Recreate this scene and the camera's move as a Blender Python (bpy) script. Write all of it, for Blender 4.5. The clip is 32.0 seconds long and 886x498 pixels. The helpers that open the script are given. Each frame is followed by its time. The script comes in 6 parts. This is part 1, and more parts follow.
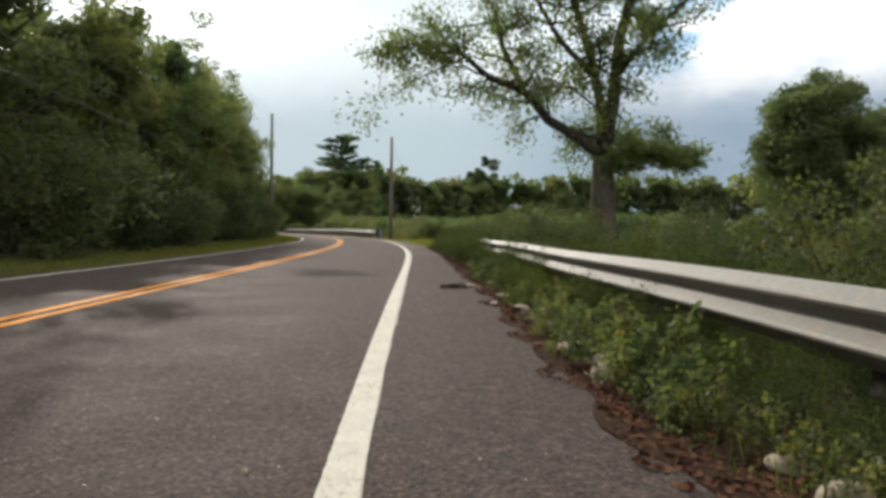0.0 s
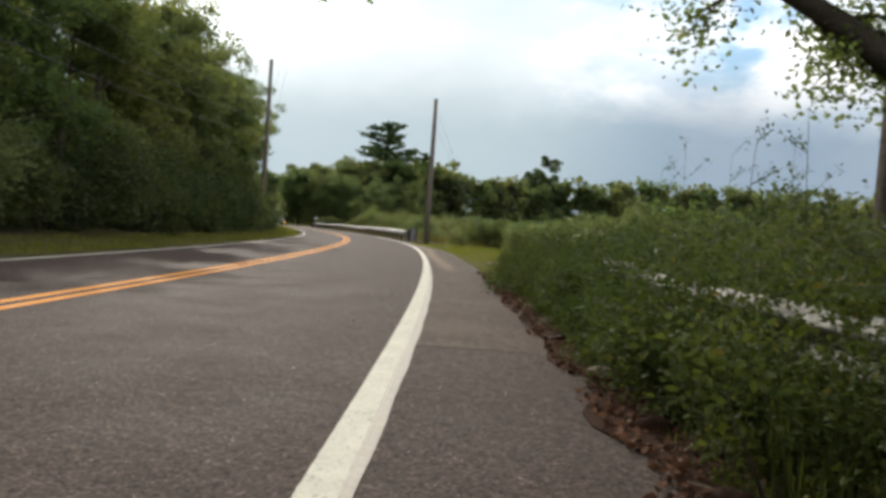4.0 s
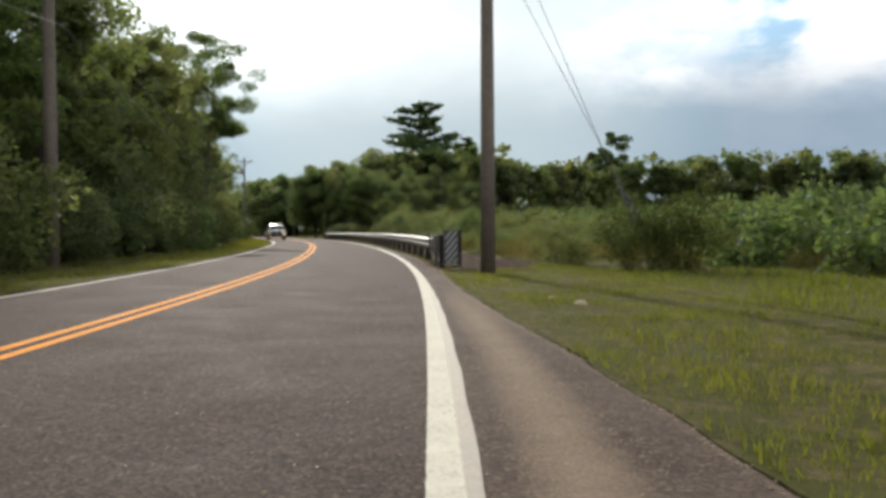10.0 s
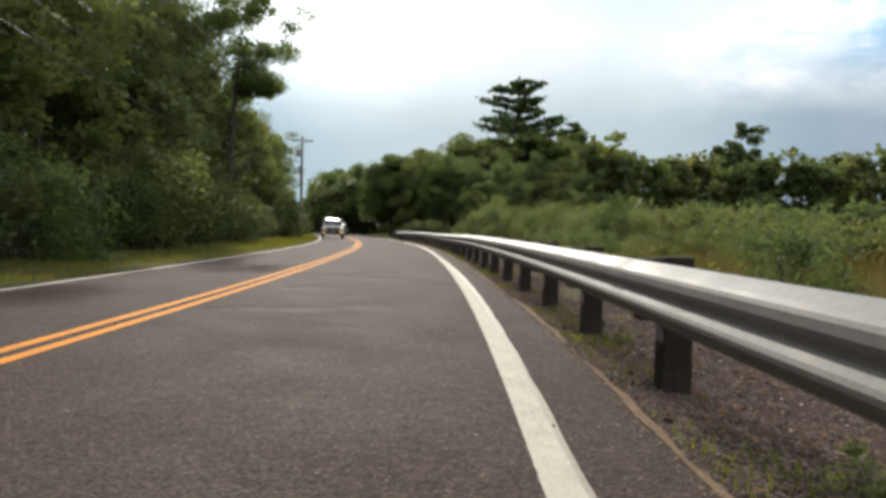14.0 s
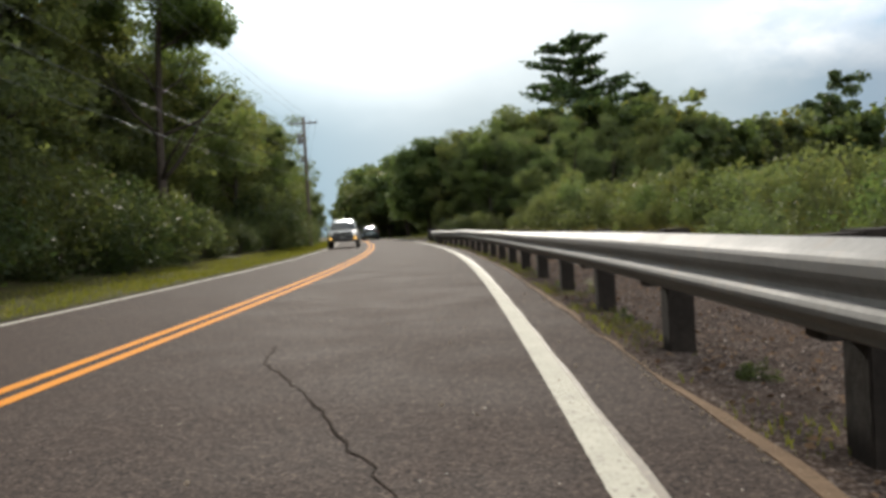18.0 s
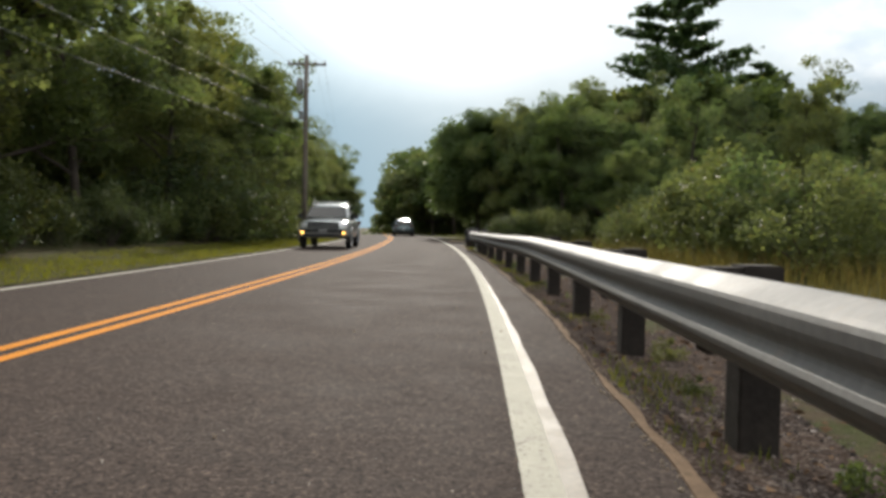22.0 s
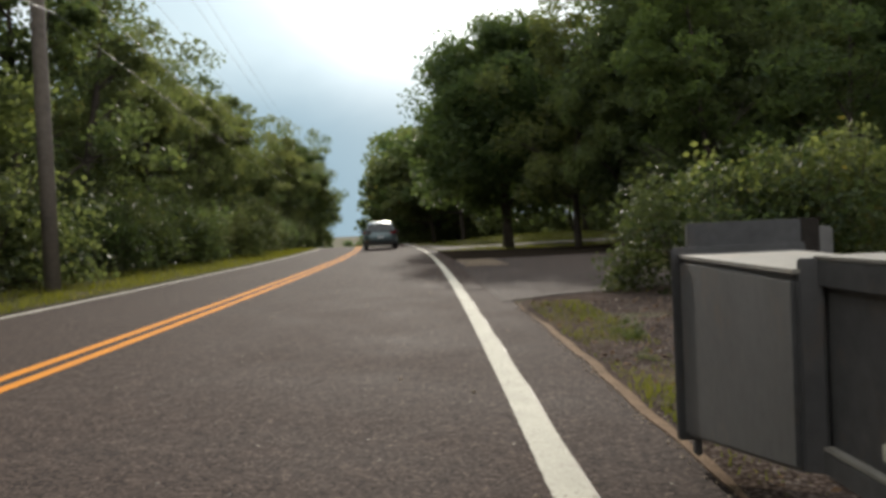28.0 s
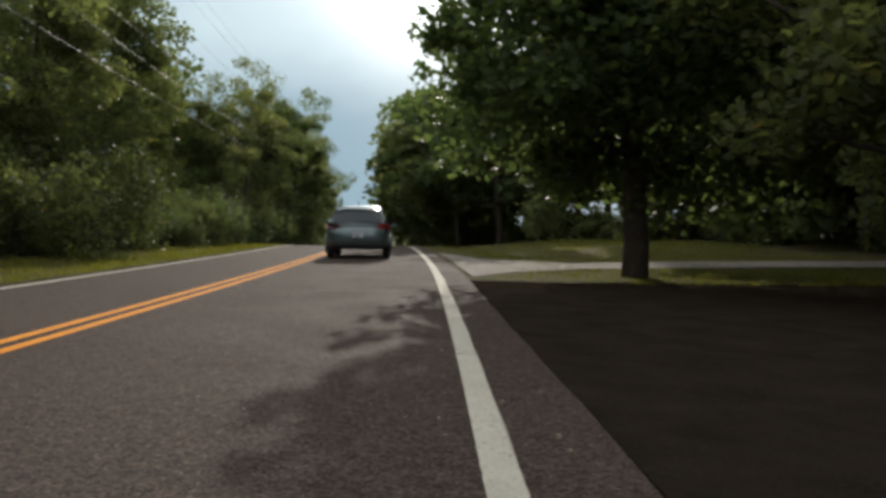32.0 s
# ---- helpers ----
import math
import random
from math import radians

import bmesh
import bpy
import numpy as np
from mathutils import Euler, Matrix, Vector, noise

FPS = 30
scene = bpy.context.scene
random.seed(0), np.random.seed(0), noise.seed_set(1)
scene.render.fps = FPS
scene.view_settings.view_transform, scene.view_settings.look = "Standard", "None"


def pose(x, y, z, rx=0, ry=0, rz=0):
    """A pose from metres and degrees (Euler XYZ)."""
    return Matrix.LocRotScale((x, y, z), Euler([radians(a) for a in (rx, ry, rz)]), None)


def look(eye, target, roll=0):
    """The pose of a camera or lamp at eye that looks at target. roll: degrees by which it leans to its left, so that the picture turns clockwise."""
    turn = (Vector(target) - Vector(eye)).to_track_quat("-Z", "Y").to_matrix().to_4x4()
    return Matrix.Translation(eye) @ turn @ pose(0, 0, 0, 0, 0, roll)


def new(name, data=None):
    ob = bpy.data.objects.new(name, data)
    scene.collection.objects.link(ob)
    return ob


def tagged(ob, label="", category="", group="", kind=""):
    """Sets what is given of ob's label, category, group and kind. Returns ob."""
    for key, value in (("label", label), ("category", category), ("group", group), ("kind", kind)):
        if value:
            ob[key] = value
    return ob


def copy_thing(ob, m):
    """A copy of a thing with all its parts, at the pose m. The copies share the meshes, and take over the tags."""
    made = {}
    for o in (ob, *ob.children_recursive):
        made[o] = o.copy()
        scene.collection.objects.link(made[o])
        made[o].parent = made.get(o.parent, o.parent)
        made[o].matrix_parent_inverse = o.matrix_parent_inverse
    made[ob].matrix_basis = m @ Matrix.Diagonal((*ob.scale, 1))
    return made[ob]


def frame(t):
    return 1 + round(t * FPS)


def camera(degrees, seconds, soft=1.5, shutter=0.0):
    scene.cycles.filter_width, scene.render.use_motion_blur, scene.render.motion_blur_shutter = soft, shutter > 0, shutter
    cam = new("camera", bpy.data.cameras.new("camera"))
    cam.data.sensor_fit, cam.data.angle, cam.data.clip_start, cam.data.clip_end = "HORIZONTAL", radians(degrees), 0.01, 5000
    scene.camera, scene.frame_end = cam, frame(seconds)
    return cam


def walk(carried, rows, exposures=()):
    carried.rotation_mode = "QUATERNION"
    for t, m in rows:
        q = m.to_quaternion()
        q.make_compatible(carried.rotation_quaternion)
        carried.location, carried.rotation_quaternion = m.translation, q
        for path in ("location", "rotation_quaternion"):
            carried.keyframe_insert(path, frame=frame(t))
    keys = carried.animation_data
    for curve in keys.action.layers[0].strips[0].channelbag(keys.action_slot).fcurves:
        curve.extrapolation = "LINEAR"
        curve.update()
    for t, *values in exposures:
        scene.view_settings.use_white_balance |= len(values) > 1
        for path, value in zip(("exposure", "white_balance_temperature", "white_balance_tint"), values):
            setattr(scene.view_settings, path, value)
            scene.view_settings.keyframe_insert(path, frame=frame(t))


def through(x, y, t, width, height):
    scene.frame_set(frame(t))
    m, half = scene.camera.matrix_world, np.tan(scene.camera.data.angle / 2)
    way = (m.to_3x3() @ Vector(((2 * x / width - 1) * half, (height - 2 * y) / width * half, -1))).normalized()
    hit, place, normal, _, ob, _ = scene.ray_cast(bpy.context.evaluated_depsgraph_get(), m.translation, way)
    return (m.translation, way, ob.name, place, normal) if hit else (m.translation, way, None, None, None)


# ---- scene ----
cam = camera(55.43, 32.0, 3.6)
PATH = [  # seconds, x, y, z, tilt, lean, turn
    (0, 10.643, 7.936, 0.841, 88.73, 0.76, 12.09),
    (0.5, 9.899, 10.591, 0.844, 88.89, 0.15, 18.26),
    (1, 9.198, 13.221, 0.847, 88.86, -0.46, 13.74),
    (1.5, 8.530, 15.844, 0.845, 88.97, 0.52, 13.83),
    (2, 7.887, 18.480, 0.842, 88.58, 1.50, 15.08),
    (2.5, 7.246, 21.166, 0.862, 89.22, -0.29, 14.85),
    (3, 6.633, 23.863, 0.882, 88.92, -2.08, 8.88),
    (3.5, 6.088, 26.546, 0.868, 89.40, 0.97, 11.22),
    (4, 5.548, 29.212, 0.855, 88.79, 4.02, 15.40),
    (4.5, 4.840, 31.796, 0.859, 89.27, 3.09, 16.24),
    (6.5, 1.689, 42.074, 0.874, 88.58, -0.64, 15.25),
    (7, 0.989, 44.747, 0.877, 88.63, -1.79, 17.62),
    (7.5, 0.211, 47.463, 0.877, 88.75, -0.74, 15.04),
    (8, -0.629, 50.215, 0.877, 88.71, 0.31, 19.25),
    (8.5, -1.515, 53.004, 0.872, 88.99, 0.57, 17.10),
    (9, -2.432, 55.798, 0.867, 88.80, 0.83, 22.05),
    (9.5, -3.352, 58.559, 0.887, 88.88, 0.23, 18.53),
    (10, -4.301, 61.314, 0.907, 88.76, -0.38, 18.76),
    (10.5, -5.300, 64.088, 0.888, 89.00, 0.41, 21.78),
    (11, -6.340, 66.853, 0.869, 88.72, 1.19, 23.58),
    (11.5, -7.428, 69.608, 0.849, 88.95, -0.05, 23.68),
    (12, -8.538, 72.306, 0.829, 88.89, -1.29, 21.39),
    (12.5, -9.657, 74.881, 0.841, 88.92, -1.84, 23.62),
    (13, -10.757, 77.384, 0.854, 88.85, -2.39, 20.88),
    (13.5, -11.795, 79.846, 0.864, 88.93, -0.59, 23.79),
    (14, -12.810, 82.267, 0.874, 88.77, 1.20, 24.84),
    (14.5, -13.882, 84.668, 0.877, 88.46, 0.77, 26.32),
    (16.5, -18.379, 94.062, 0.886, 88.42, -0.95, 25.91),
    (17, -19.535, 96.370, 0.888, 88.79, -1.38, 24.85),
    (17.5, -20.694, 98.661, 0.876, 89.25, -2.33, 29.53),
    (18, -21.859, 100.955, 0.864, 88.60, -3.27, 28.16),
    (18.5, -23.030, 103.267, 0.873, 89.00, -2.20, 27.29),
    (19, -24.200, 105.589, 0.882, 88.71, -1.12, 30.93),
    (19.5, -25.352, 107.931, 0.875, 88.35, -0.59, 24.30),
    (20, -26.524, 110.262, 0.867, 88.59, -0.05, 29.76),
    (20.5, -27.774, 112.546, 0.874, 89.49, -3.47, 31.32),
    (21, -29.023, 114.821, 0.880, 88.36, -6.89, 27.52),
    (21.5, -30.168, 117.136, 0.877, 89.06, -2.89, 28.00),
    (22, -31.331, 119.429, 0.875, 88.53, 1.11, 31.86),
    (22.5, -32.631, 121.630, 0.866, 88.44, -0.28, 32.32),
    (23, -33.972, 123.801, 0.856, 88.67, -1.66, 33.89),
    (23.5, -35.294, 125.986, 0.872, 87.60, -2.26, 29.96),
    (24, -36.605, 128.164, 0.888, 88.70, -2.86, 29.37),
    (24.5, -37.881, 130.324, 0.874, 89.76, -1.11, 32.10),
    (25, -39.153, 132.479, 0.861, 88.60, 0.64, 34.79),
    (25.5, -40.481, 134.628, 0.864, 88.81, -0.04, 37.20),
    (27.5, -46.067, 143.453, 0.876, 88.69, -2.76, 31.66),
    (28, -47.515, 145.777, 0.884, 88.73, -2.59, 32.35),
    (28.5, -48.930, 148.143, 0.889, 88.78, -0.74, 29.95),
    (29, -50.351, 150.513, 0.894, 88.58, 1.12, 33.85),
    (29.5, -51.846, 152.832, 0.888, 88.54, 0.16, 34.82),
    (30, -53.373, 155.124, 0.882, 88.48, -0.79, 33.61),
    (30.5, -54.914, 157.393, 0.872, 88.56, 0.39, 35.35),
    (31, -56.464, 159.649, 0.861, 88.48, 1.58, 38.23),
    (31.5, -58.015, 161.900, 0.865, 88.59, 1.08, 33.87),
    (32, -59.558, 164.153, 0.869, 88.63, 0.59, 33.82),
]
walk(cam, [(t, pose(x, y, z, tilt, 0, turn) @ pose(0, 0, 0, 0, 0, lean)) for t, x, y, z, tilt, lean, turn in PATH], [(0, 0.62), (14, 0.62), (22, 0.57), (28, 0.53), (30.5, 0.55), (32, 0.4)])

# the road's middle line: curvature (per 100 m) at even stations, heading and place at its start
KAPPA = (-0.582, -0.159, 0.257, 0.272, 0.443, 0.127, 0.278, 0.159, 0.11, 0.208, 0.1, 0.06, 0.1, 0.1)
HEAD, START_X, START_Y, STEP = 0.34935, 13.0280, -12.0, 2.0
STATIONS = np.arange(-12.0, 400.0, STEP)
TURNS = HEAD + np.cumsum(np.interp(STATIONS, np.linspace(-10, 290, len(KAPPA)), KAPPA) / 100) * STEP
ROAD_X = START_X + np.cumsum(-np.sin(TURNS)) * STEP
ROAD_Y = START_Y + np.cumsum(np.cos(TURNS)) * STEP
LINE_W, LINE_L = 3.3, -2.71      # the white edge lines, right and left of the middle
RAIL_TOP = 0.73                  # the long guardrail's top edge


def at(s, d):
    """World x, y of the station s along the road and d metres right of its middle."""
    s = np.asarray(s, float)
    lo = np.minimum(s, STATIONS[0]) - STATIONS[0]
    x, y, a = (np.interp(s, STATIONS, v) for v in (ROAD_X, ROAD_Y, TURNS))
    return x - np.sin(a) * lo + np.cos(a) * d, y + np.cos(a) * lo + np.sin(a) * d


def heading(s):
    return float(np.interp(s, STATIONS, TURNS))


def smooth(a, b, v):
    t = np.clip((np.asarray(v, float) - a) / (b - a), 0, 1)
    return t * t * (3 - 2 * t)


def rail_d(s):
    """The long guardrail's face, drawing in towards the road at its far end."""
    return 3.86 - 0.2 * smooth(138, 155, s)


def rail_top(s):
    """The long guardrail's top edge, which has settled unevenly."""
    return RAIL_TOP + float(np.interp(s, [86, 95, 103, 110, 117, 130, 137, 143], [0, 0.028, 0.045, 0.035, 0.005, 0, 0.033, 0]))


def edge_right(s):
    """Right edge of the asphalt."""
    s = np.asarray(s, float)
    base = 4.5 + (3.82 - 4.5) * smooth(62, 76, s)
    return base + 0.02 * np.sin(s * 0.43) + 0.008 * np.sin(s * 2.7 + 1) + 0.006 * np.sin(s * 6.3) + 0.03 * np.sin(s * 3.9) * (1 - smooth(40, 50, s))


def height(s, d):
    """Ground height: level road, low verges, rising banks, a crest near the end."""
    s, d = np.asarray(s, float), np.asarray(d, float)
    right = -0.05 * smooth(0.0, 0.5, d - edge_right(s) + 0.15) * (1 - smooth(163.5, 165, s) * (1 - smooth(179.5, 182, s))) + 0.9 * smooth(14, 60, d)
    left = -0.04 * smooth(2.85, 3.3, -d) + 0.25 * smooth(4.5, 8, -d) + 0.5 * smooth(8, 30, -d)
    far = np.maximum(s - 214, 0)
    drop = np.where(far < 22, far ** 2 / 880, 22 ** 2 / 880 + (far - 22) * 0.05)
    hump = 0.45 * smooth(195, 215, s) * smooth(6, 12, d)
    return right + left - drop + hump


def spot(s, d, sink=0.0):
    x, y = at(s, d)
    return float(x), float(y), float(height(s, d)) - sink


# ---- light ----
SUN_TURN, SUN_UP = 0.57, radians(21)
sun = new("sun", bpy.data.lights.new("sun", "SUN"))
sun.data.energy, sun.data.angle, sun.data.color = 3.0, radians(0.6), (1.0, 0.93, 0.82)
SUN_WAY = Vector((-math.sin(SUN_TURN) * math.cos(SUN_UP), math.cos(SUN_TURN) * math.cos(SUN_UP), math.sin(SUN_UP)))
sun.matrix_world = look(Vector(), -SUN_WAY)
sun.location = (0, 0, 60)

world = bpy.data.worlds.new("sky")
scene.world = world
world.use_nodes = True
wn, wl = world.node_tree.nodes, world.node_tree.links
wn.clear()


def wnode(kind, **values):
    n = wn.new(kind)
    for key, value in values.items():
        n.inputs[key].default_value = value
    return n


sky = wn.new("ShaderNodeTexSky")
sky.sky_type, sky.sun_disc = "NISHITA", False
sky.sun_elevation, sky.sun_rotation = SUN_UP, -SUN_TURN
sky.air_density, sky.dust_density = 1.3, 0.6
coord = wn.new("ShaderNodeTexCoord")
# clouds lie on a layer: the way divided by its height
split = wn.new("ShaderNodeSeparateXYZ")
wl.new(coord.outputs["Generated"], split.inputs[0])


def wmath(op, a, b=None, clamp=False):
    n = wn.new("ShaderNodeMath")
    n.operation, n.use_clamp = op, clamp
    for i, v in enumerate((a, b)):
        if v is None:
            continue
        if isinstance(v, (int, float)):
            n.inputs[i].default_value = v
        else:
            wl.new(v, n.inputs[i])
    return n.outputs[0]


def wmix(f, a, b):
    n = wn.new("ShaderNodeMix")
    n.data_type = "RGBA"
    wl.new(f, n.inputs["Factor"])
    wl.new(a, n.inputs["A"])
    wl.new(b, n.inputs["B"])
    return n.outputs["Result"]


def wdot(way):
    n = wn.new("ShaderNodeVectorMath")
    n.operation = "DOT_PRODUCT"
    wl.new(coord.outputs["Generated"], n.inputs[0])
    n.inputs[1].default_value = way
    return n.outputs["Value"]


def wmap(value, a, b):
    n = wn.new("ShaderNodeMapRange")
    n.interpolation_type = "SMOOTHSTEP"
    n.inputs[1].default_value, n.inputs[2].default_value = a, b
    wl.new(value, n.inputs[0])
    return n.outputs[0]


def wtint(rgb):
    n = wn.new("ShaderNodeRGB")
    n.outputs[0].default_value = (*rgb, 1)
    return n.outputs[0]


stretch = wn.new("ShaderNodeMapping")
stretch.inputs["Scale"].default_value = (1, 1, 1.9)
stretch.inputs["Location"].default_value = (0.62, 0.17, 0.31)
wl.new(coord.outputs["Generated"], stretch.inputs[0])
noise_a = wnode("ShaderNodeTexNoise", Scale=4.2, Detail=9.0, Roughness=0.55, Distortion=0.2)
wl.new(stretch.outputs[0], noise_a.inputs["Vector"])
noise_b = wnode("ShaderNodeTexNoise", Scale=9.0, Detail=8.0, Roughness=0.58)
wl.new(stretch.outputs[0], noise_b.inputs["Vector"])
noise_c = wnode("ShaderNodeTexNoise", Scale=1.7, Detail=5.0, Roughness=0.5)
wl.new(stretch.outputs[0], noise_c.inputs["Vector"])
near_sun = wdot(SUN_WAY)
# towards the sun a thin bright veil of cloud; away from it heaped white clouds with blue between
heaped = wmap(near_sun, 0.94, 0.86)
clear = wn.new("ShaderNodeVectorMath")
clear.operation = "MULTIPLY"
wl.new(sky.outputs[0], clear.inputs[0])
clear.inputs[1].default_value = (0.52, 0.68, 0.88)
left = wmap(wdot((-math.sin(1.31), math.cos(1.31), 0.0)), 0.64, 0.84)
veil = wmix(wmap(noise_c.outputs[0], 0.35, 0.7), wmix(left, wtint((4.3, 5.0, 5.3)), wtint((2.7, 3.8, 4.4))), wmix(left, wtint((6.9, 7.1, 7.1)), wtint((4.4, 5.3, 5.7))))
facing = wmap(near_sun, 0.75, -0.2)
heaps = wmix(wmap(noise_b.outputs[0], 0.34, 0.64), wtint((5.6, 6.3, 7.1)), wtint((10.9, 10.5, 10.0)))
lit = wn.new("ShaderNodeVectorMath")
lit.operation = "SCALE"
wl.new(heaps, lit.inputs[0])
wl.new(wmath("ADD", 1.0, wmath("MULTIPLY", facing, 0.35)), lit.inputs["Scale"])
open_sky = wmix(wmap(noise_a.outputs[0], 0.37, 0.47), clear.outputs[0], lit.outputs[0])
base = wmix(wmath("MULTIPLY", heaped, 0.9), veil, open_sky)
# a slate-blue bank of haze low over the horizon
bank = wmix(wmap(near_sun, 0.93, 0.80), wmix(left, wtint((2.9, 3.5, 3.8)), wtint((1.9, 2.8, 3.4))), wtint((1.65, 2.2, 2.8)))
low = wmap(wmath("ADD", split.outputs["Z"], wmath("MULTIPLY", wmath("SUBTRACT", noise_a.outputs[0], 0.5), 0.10)), 0.24, 0.12)
base = wmix(wmath("MULTIPLY", low, 0.95), base, bank)
aureole = wmath("ADD", wmath("MULTIPLY", wmath("POWER", wmath("MAXIMUM", near_sun, 0.0), 40.0), 1.5), wmath("MULTIPLY", wmath("POWER", wmath("MAXIMUM", near_sun, 0.0), 140.0), 22.0))
glow = wn.new("ShaderNodeVectorMath")
glow.operation = "MULTIPLY_ADD"
wl.new(aureole, glow.inputs[0])
glow.inputs[1].default_value = (1.0, 0.98, 0.92)
wl.new(base, glow.inputs[2])
background = wn.new("ShaderNodeBackground")
background.inputs["Strength"].default_value = 0.116
wl.new(glow.outputs[0], background.inputs[0])
out = wn.new("ShaderNodeOutputWorld")
wl.new(background.outputs[0], out.inputs[0])

# ---- materials ----
def material(name, rough=0.7, metal=0.0, spec=0.4):
    m = bpy.data.materials.new(name)
    m.use_nodes = True
    b = m.node_tree.nodes["Principled BSDF"]
    b.inputs["Roughness"].default_value, b.inputs["Metallic"].default_value = rough, metal
    b.inputs["Specular IOR Level"].default_value = spec
    return m, b


def link(m, a, b):
    m.node_tree.links.new(a, b)


def tex(m, kind, scale, detail=4.0, rough=0.6, space="Object", stretch=None):
    n = m.node_tree.nodes.new(kind)
    n.inputs["Scale"].default_value = scale
    if kind == "ShaderNodeTexNoise":
        n.inputs["Detail"].default_value, n.inputs["Roughness"].default_value = detail, rough
    c = m.node_tree.nodes.new("ShaderNodeTexCoord")
    if stretch:
        k = m.node_tree.nodes.new("ShaderNodeMapping")
        k.inputs["Scale"].default_value = stretch
        link(m, c.outputs[space], k.inputs[0])
        link(m, k.outputs[0], n.inputs["Vector"])
    else:
        link(m, c.outputs[space], n.inputs["Vector"])
    return n.outputs[0] if kind == "ShaderNodeTexNoise" else n.outputs["Distance"]


def ramp(m, value, stops):
    n = m.node_tree.nodes.new("ShaderNodeValToRGB")
    while len(n.color_ramp.elements) < len(stops):
        n.color_ramp.elements.new(0.5)
    for e, (p, c) in zip(n.color_ramp.elements, stops):
        e.position, e.color = p, (*c, 1) if len(c) == 3 else c
    link(m, value, n.inputs[0])
    return n.outputs[0]


def mixed(m, a, b, factor, mode="MIX"):
    n = m.node_tree.nodes.new("ShaderNodeMix")
    n.data_type, n.blend_type = "RGBA", mode
    for slot, v in (("Factor", factor), ("A", a), ("B", b)):
        if isinstance(v, (int, float)):
            n.inputs[slot].default_value = v
        elif isinstance(v, tuple):
            n.inputs[slot].default_value = (*v, 1)
        else:
            link(m, v, n.inputs[slot])
    return n.outputs["Result"]


def bump(m, b, value, strength=0.3, distance=0.01):
    n = m.node_tree.nodes.new("ShaderNodeBump")
    n.inputs["Strength"].default_value, n.inputs["Distance"].default_value = strength, distance
    link(m, value, n.inputs["Height"])
    link(m, n.outputs[0], b.inputs["Normal"])


def surface(name, dark, light, fine=40.0, coarse=1.5, rough=0.75, metal=0.0, spec=0.4, relief=0.3, depth=0.01, stain=None, space="Object", stain_at=(0.55, 0.72)):
    """A surface with grain and larger patches between two colours, and stains."""
    m, b = material(name, rough, metal, spec)
    grain, patch = tex(m, "ShaderNodeTexNoise", fine, 6, 0.65, space), tex(m, "ShaderNodeTexNoise", coarse, 5, 0.6, space)
    colour = mixed(m, ramp(m, grain, [(0.3, dark), (0.7, light)]), ramp(m, patch, [(0.3, dark), (0.7, light)]), 0.5)
    if stain:
        colour = mixed(m, colour, stain, ramp(m, tex(m, "ShaderNodeTexNoise", coarse * 2.3, 8, 0.7, space), [(stain_at[0], (0, 0, 0)), (stain_at[1], (0.8,) * 3)]))
    link(m, colour, b.inputs["Base Color"])
    link(m, ramp(m, patch, [(0.2, (max(rough - 0.12, 0.05),) * 3), (0.8, (min(rough + 0.1, 1),) * 3)]), b.inputs["Roughness"])
    bump(m, b, grain, relief, depth)
    return m


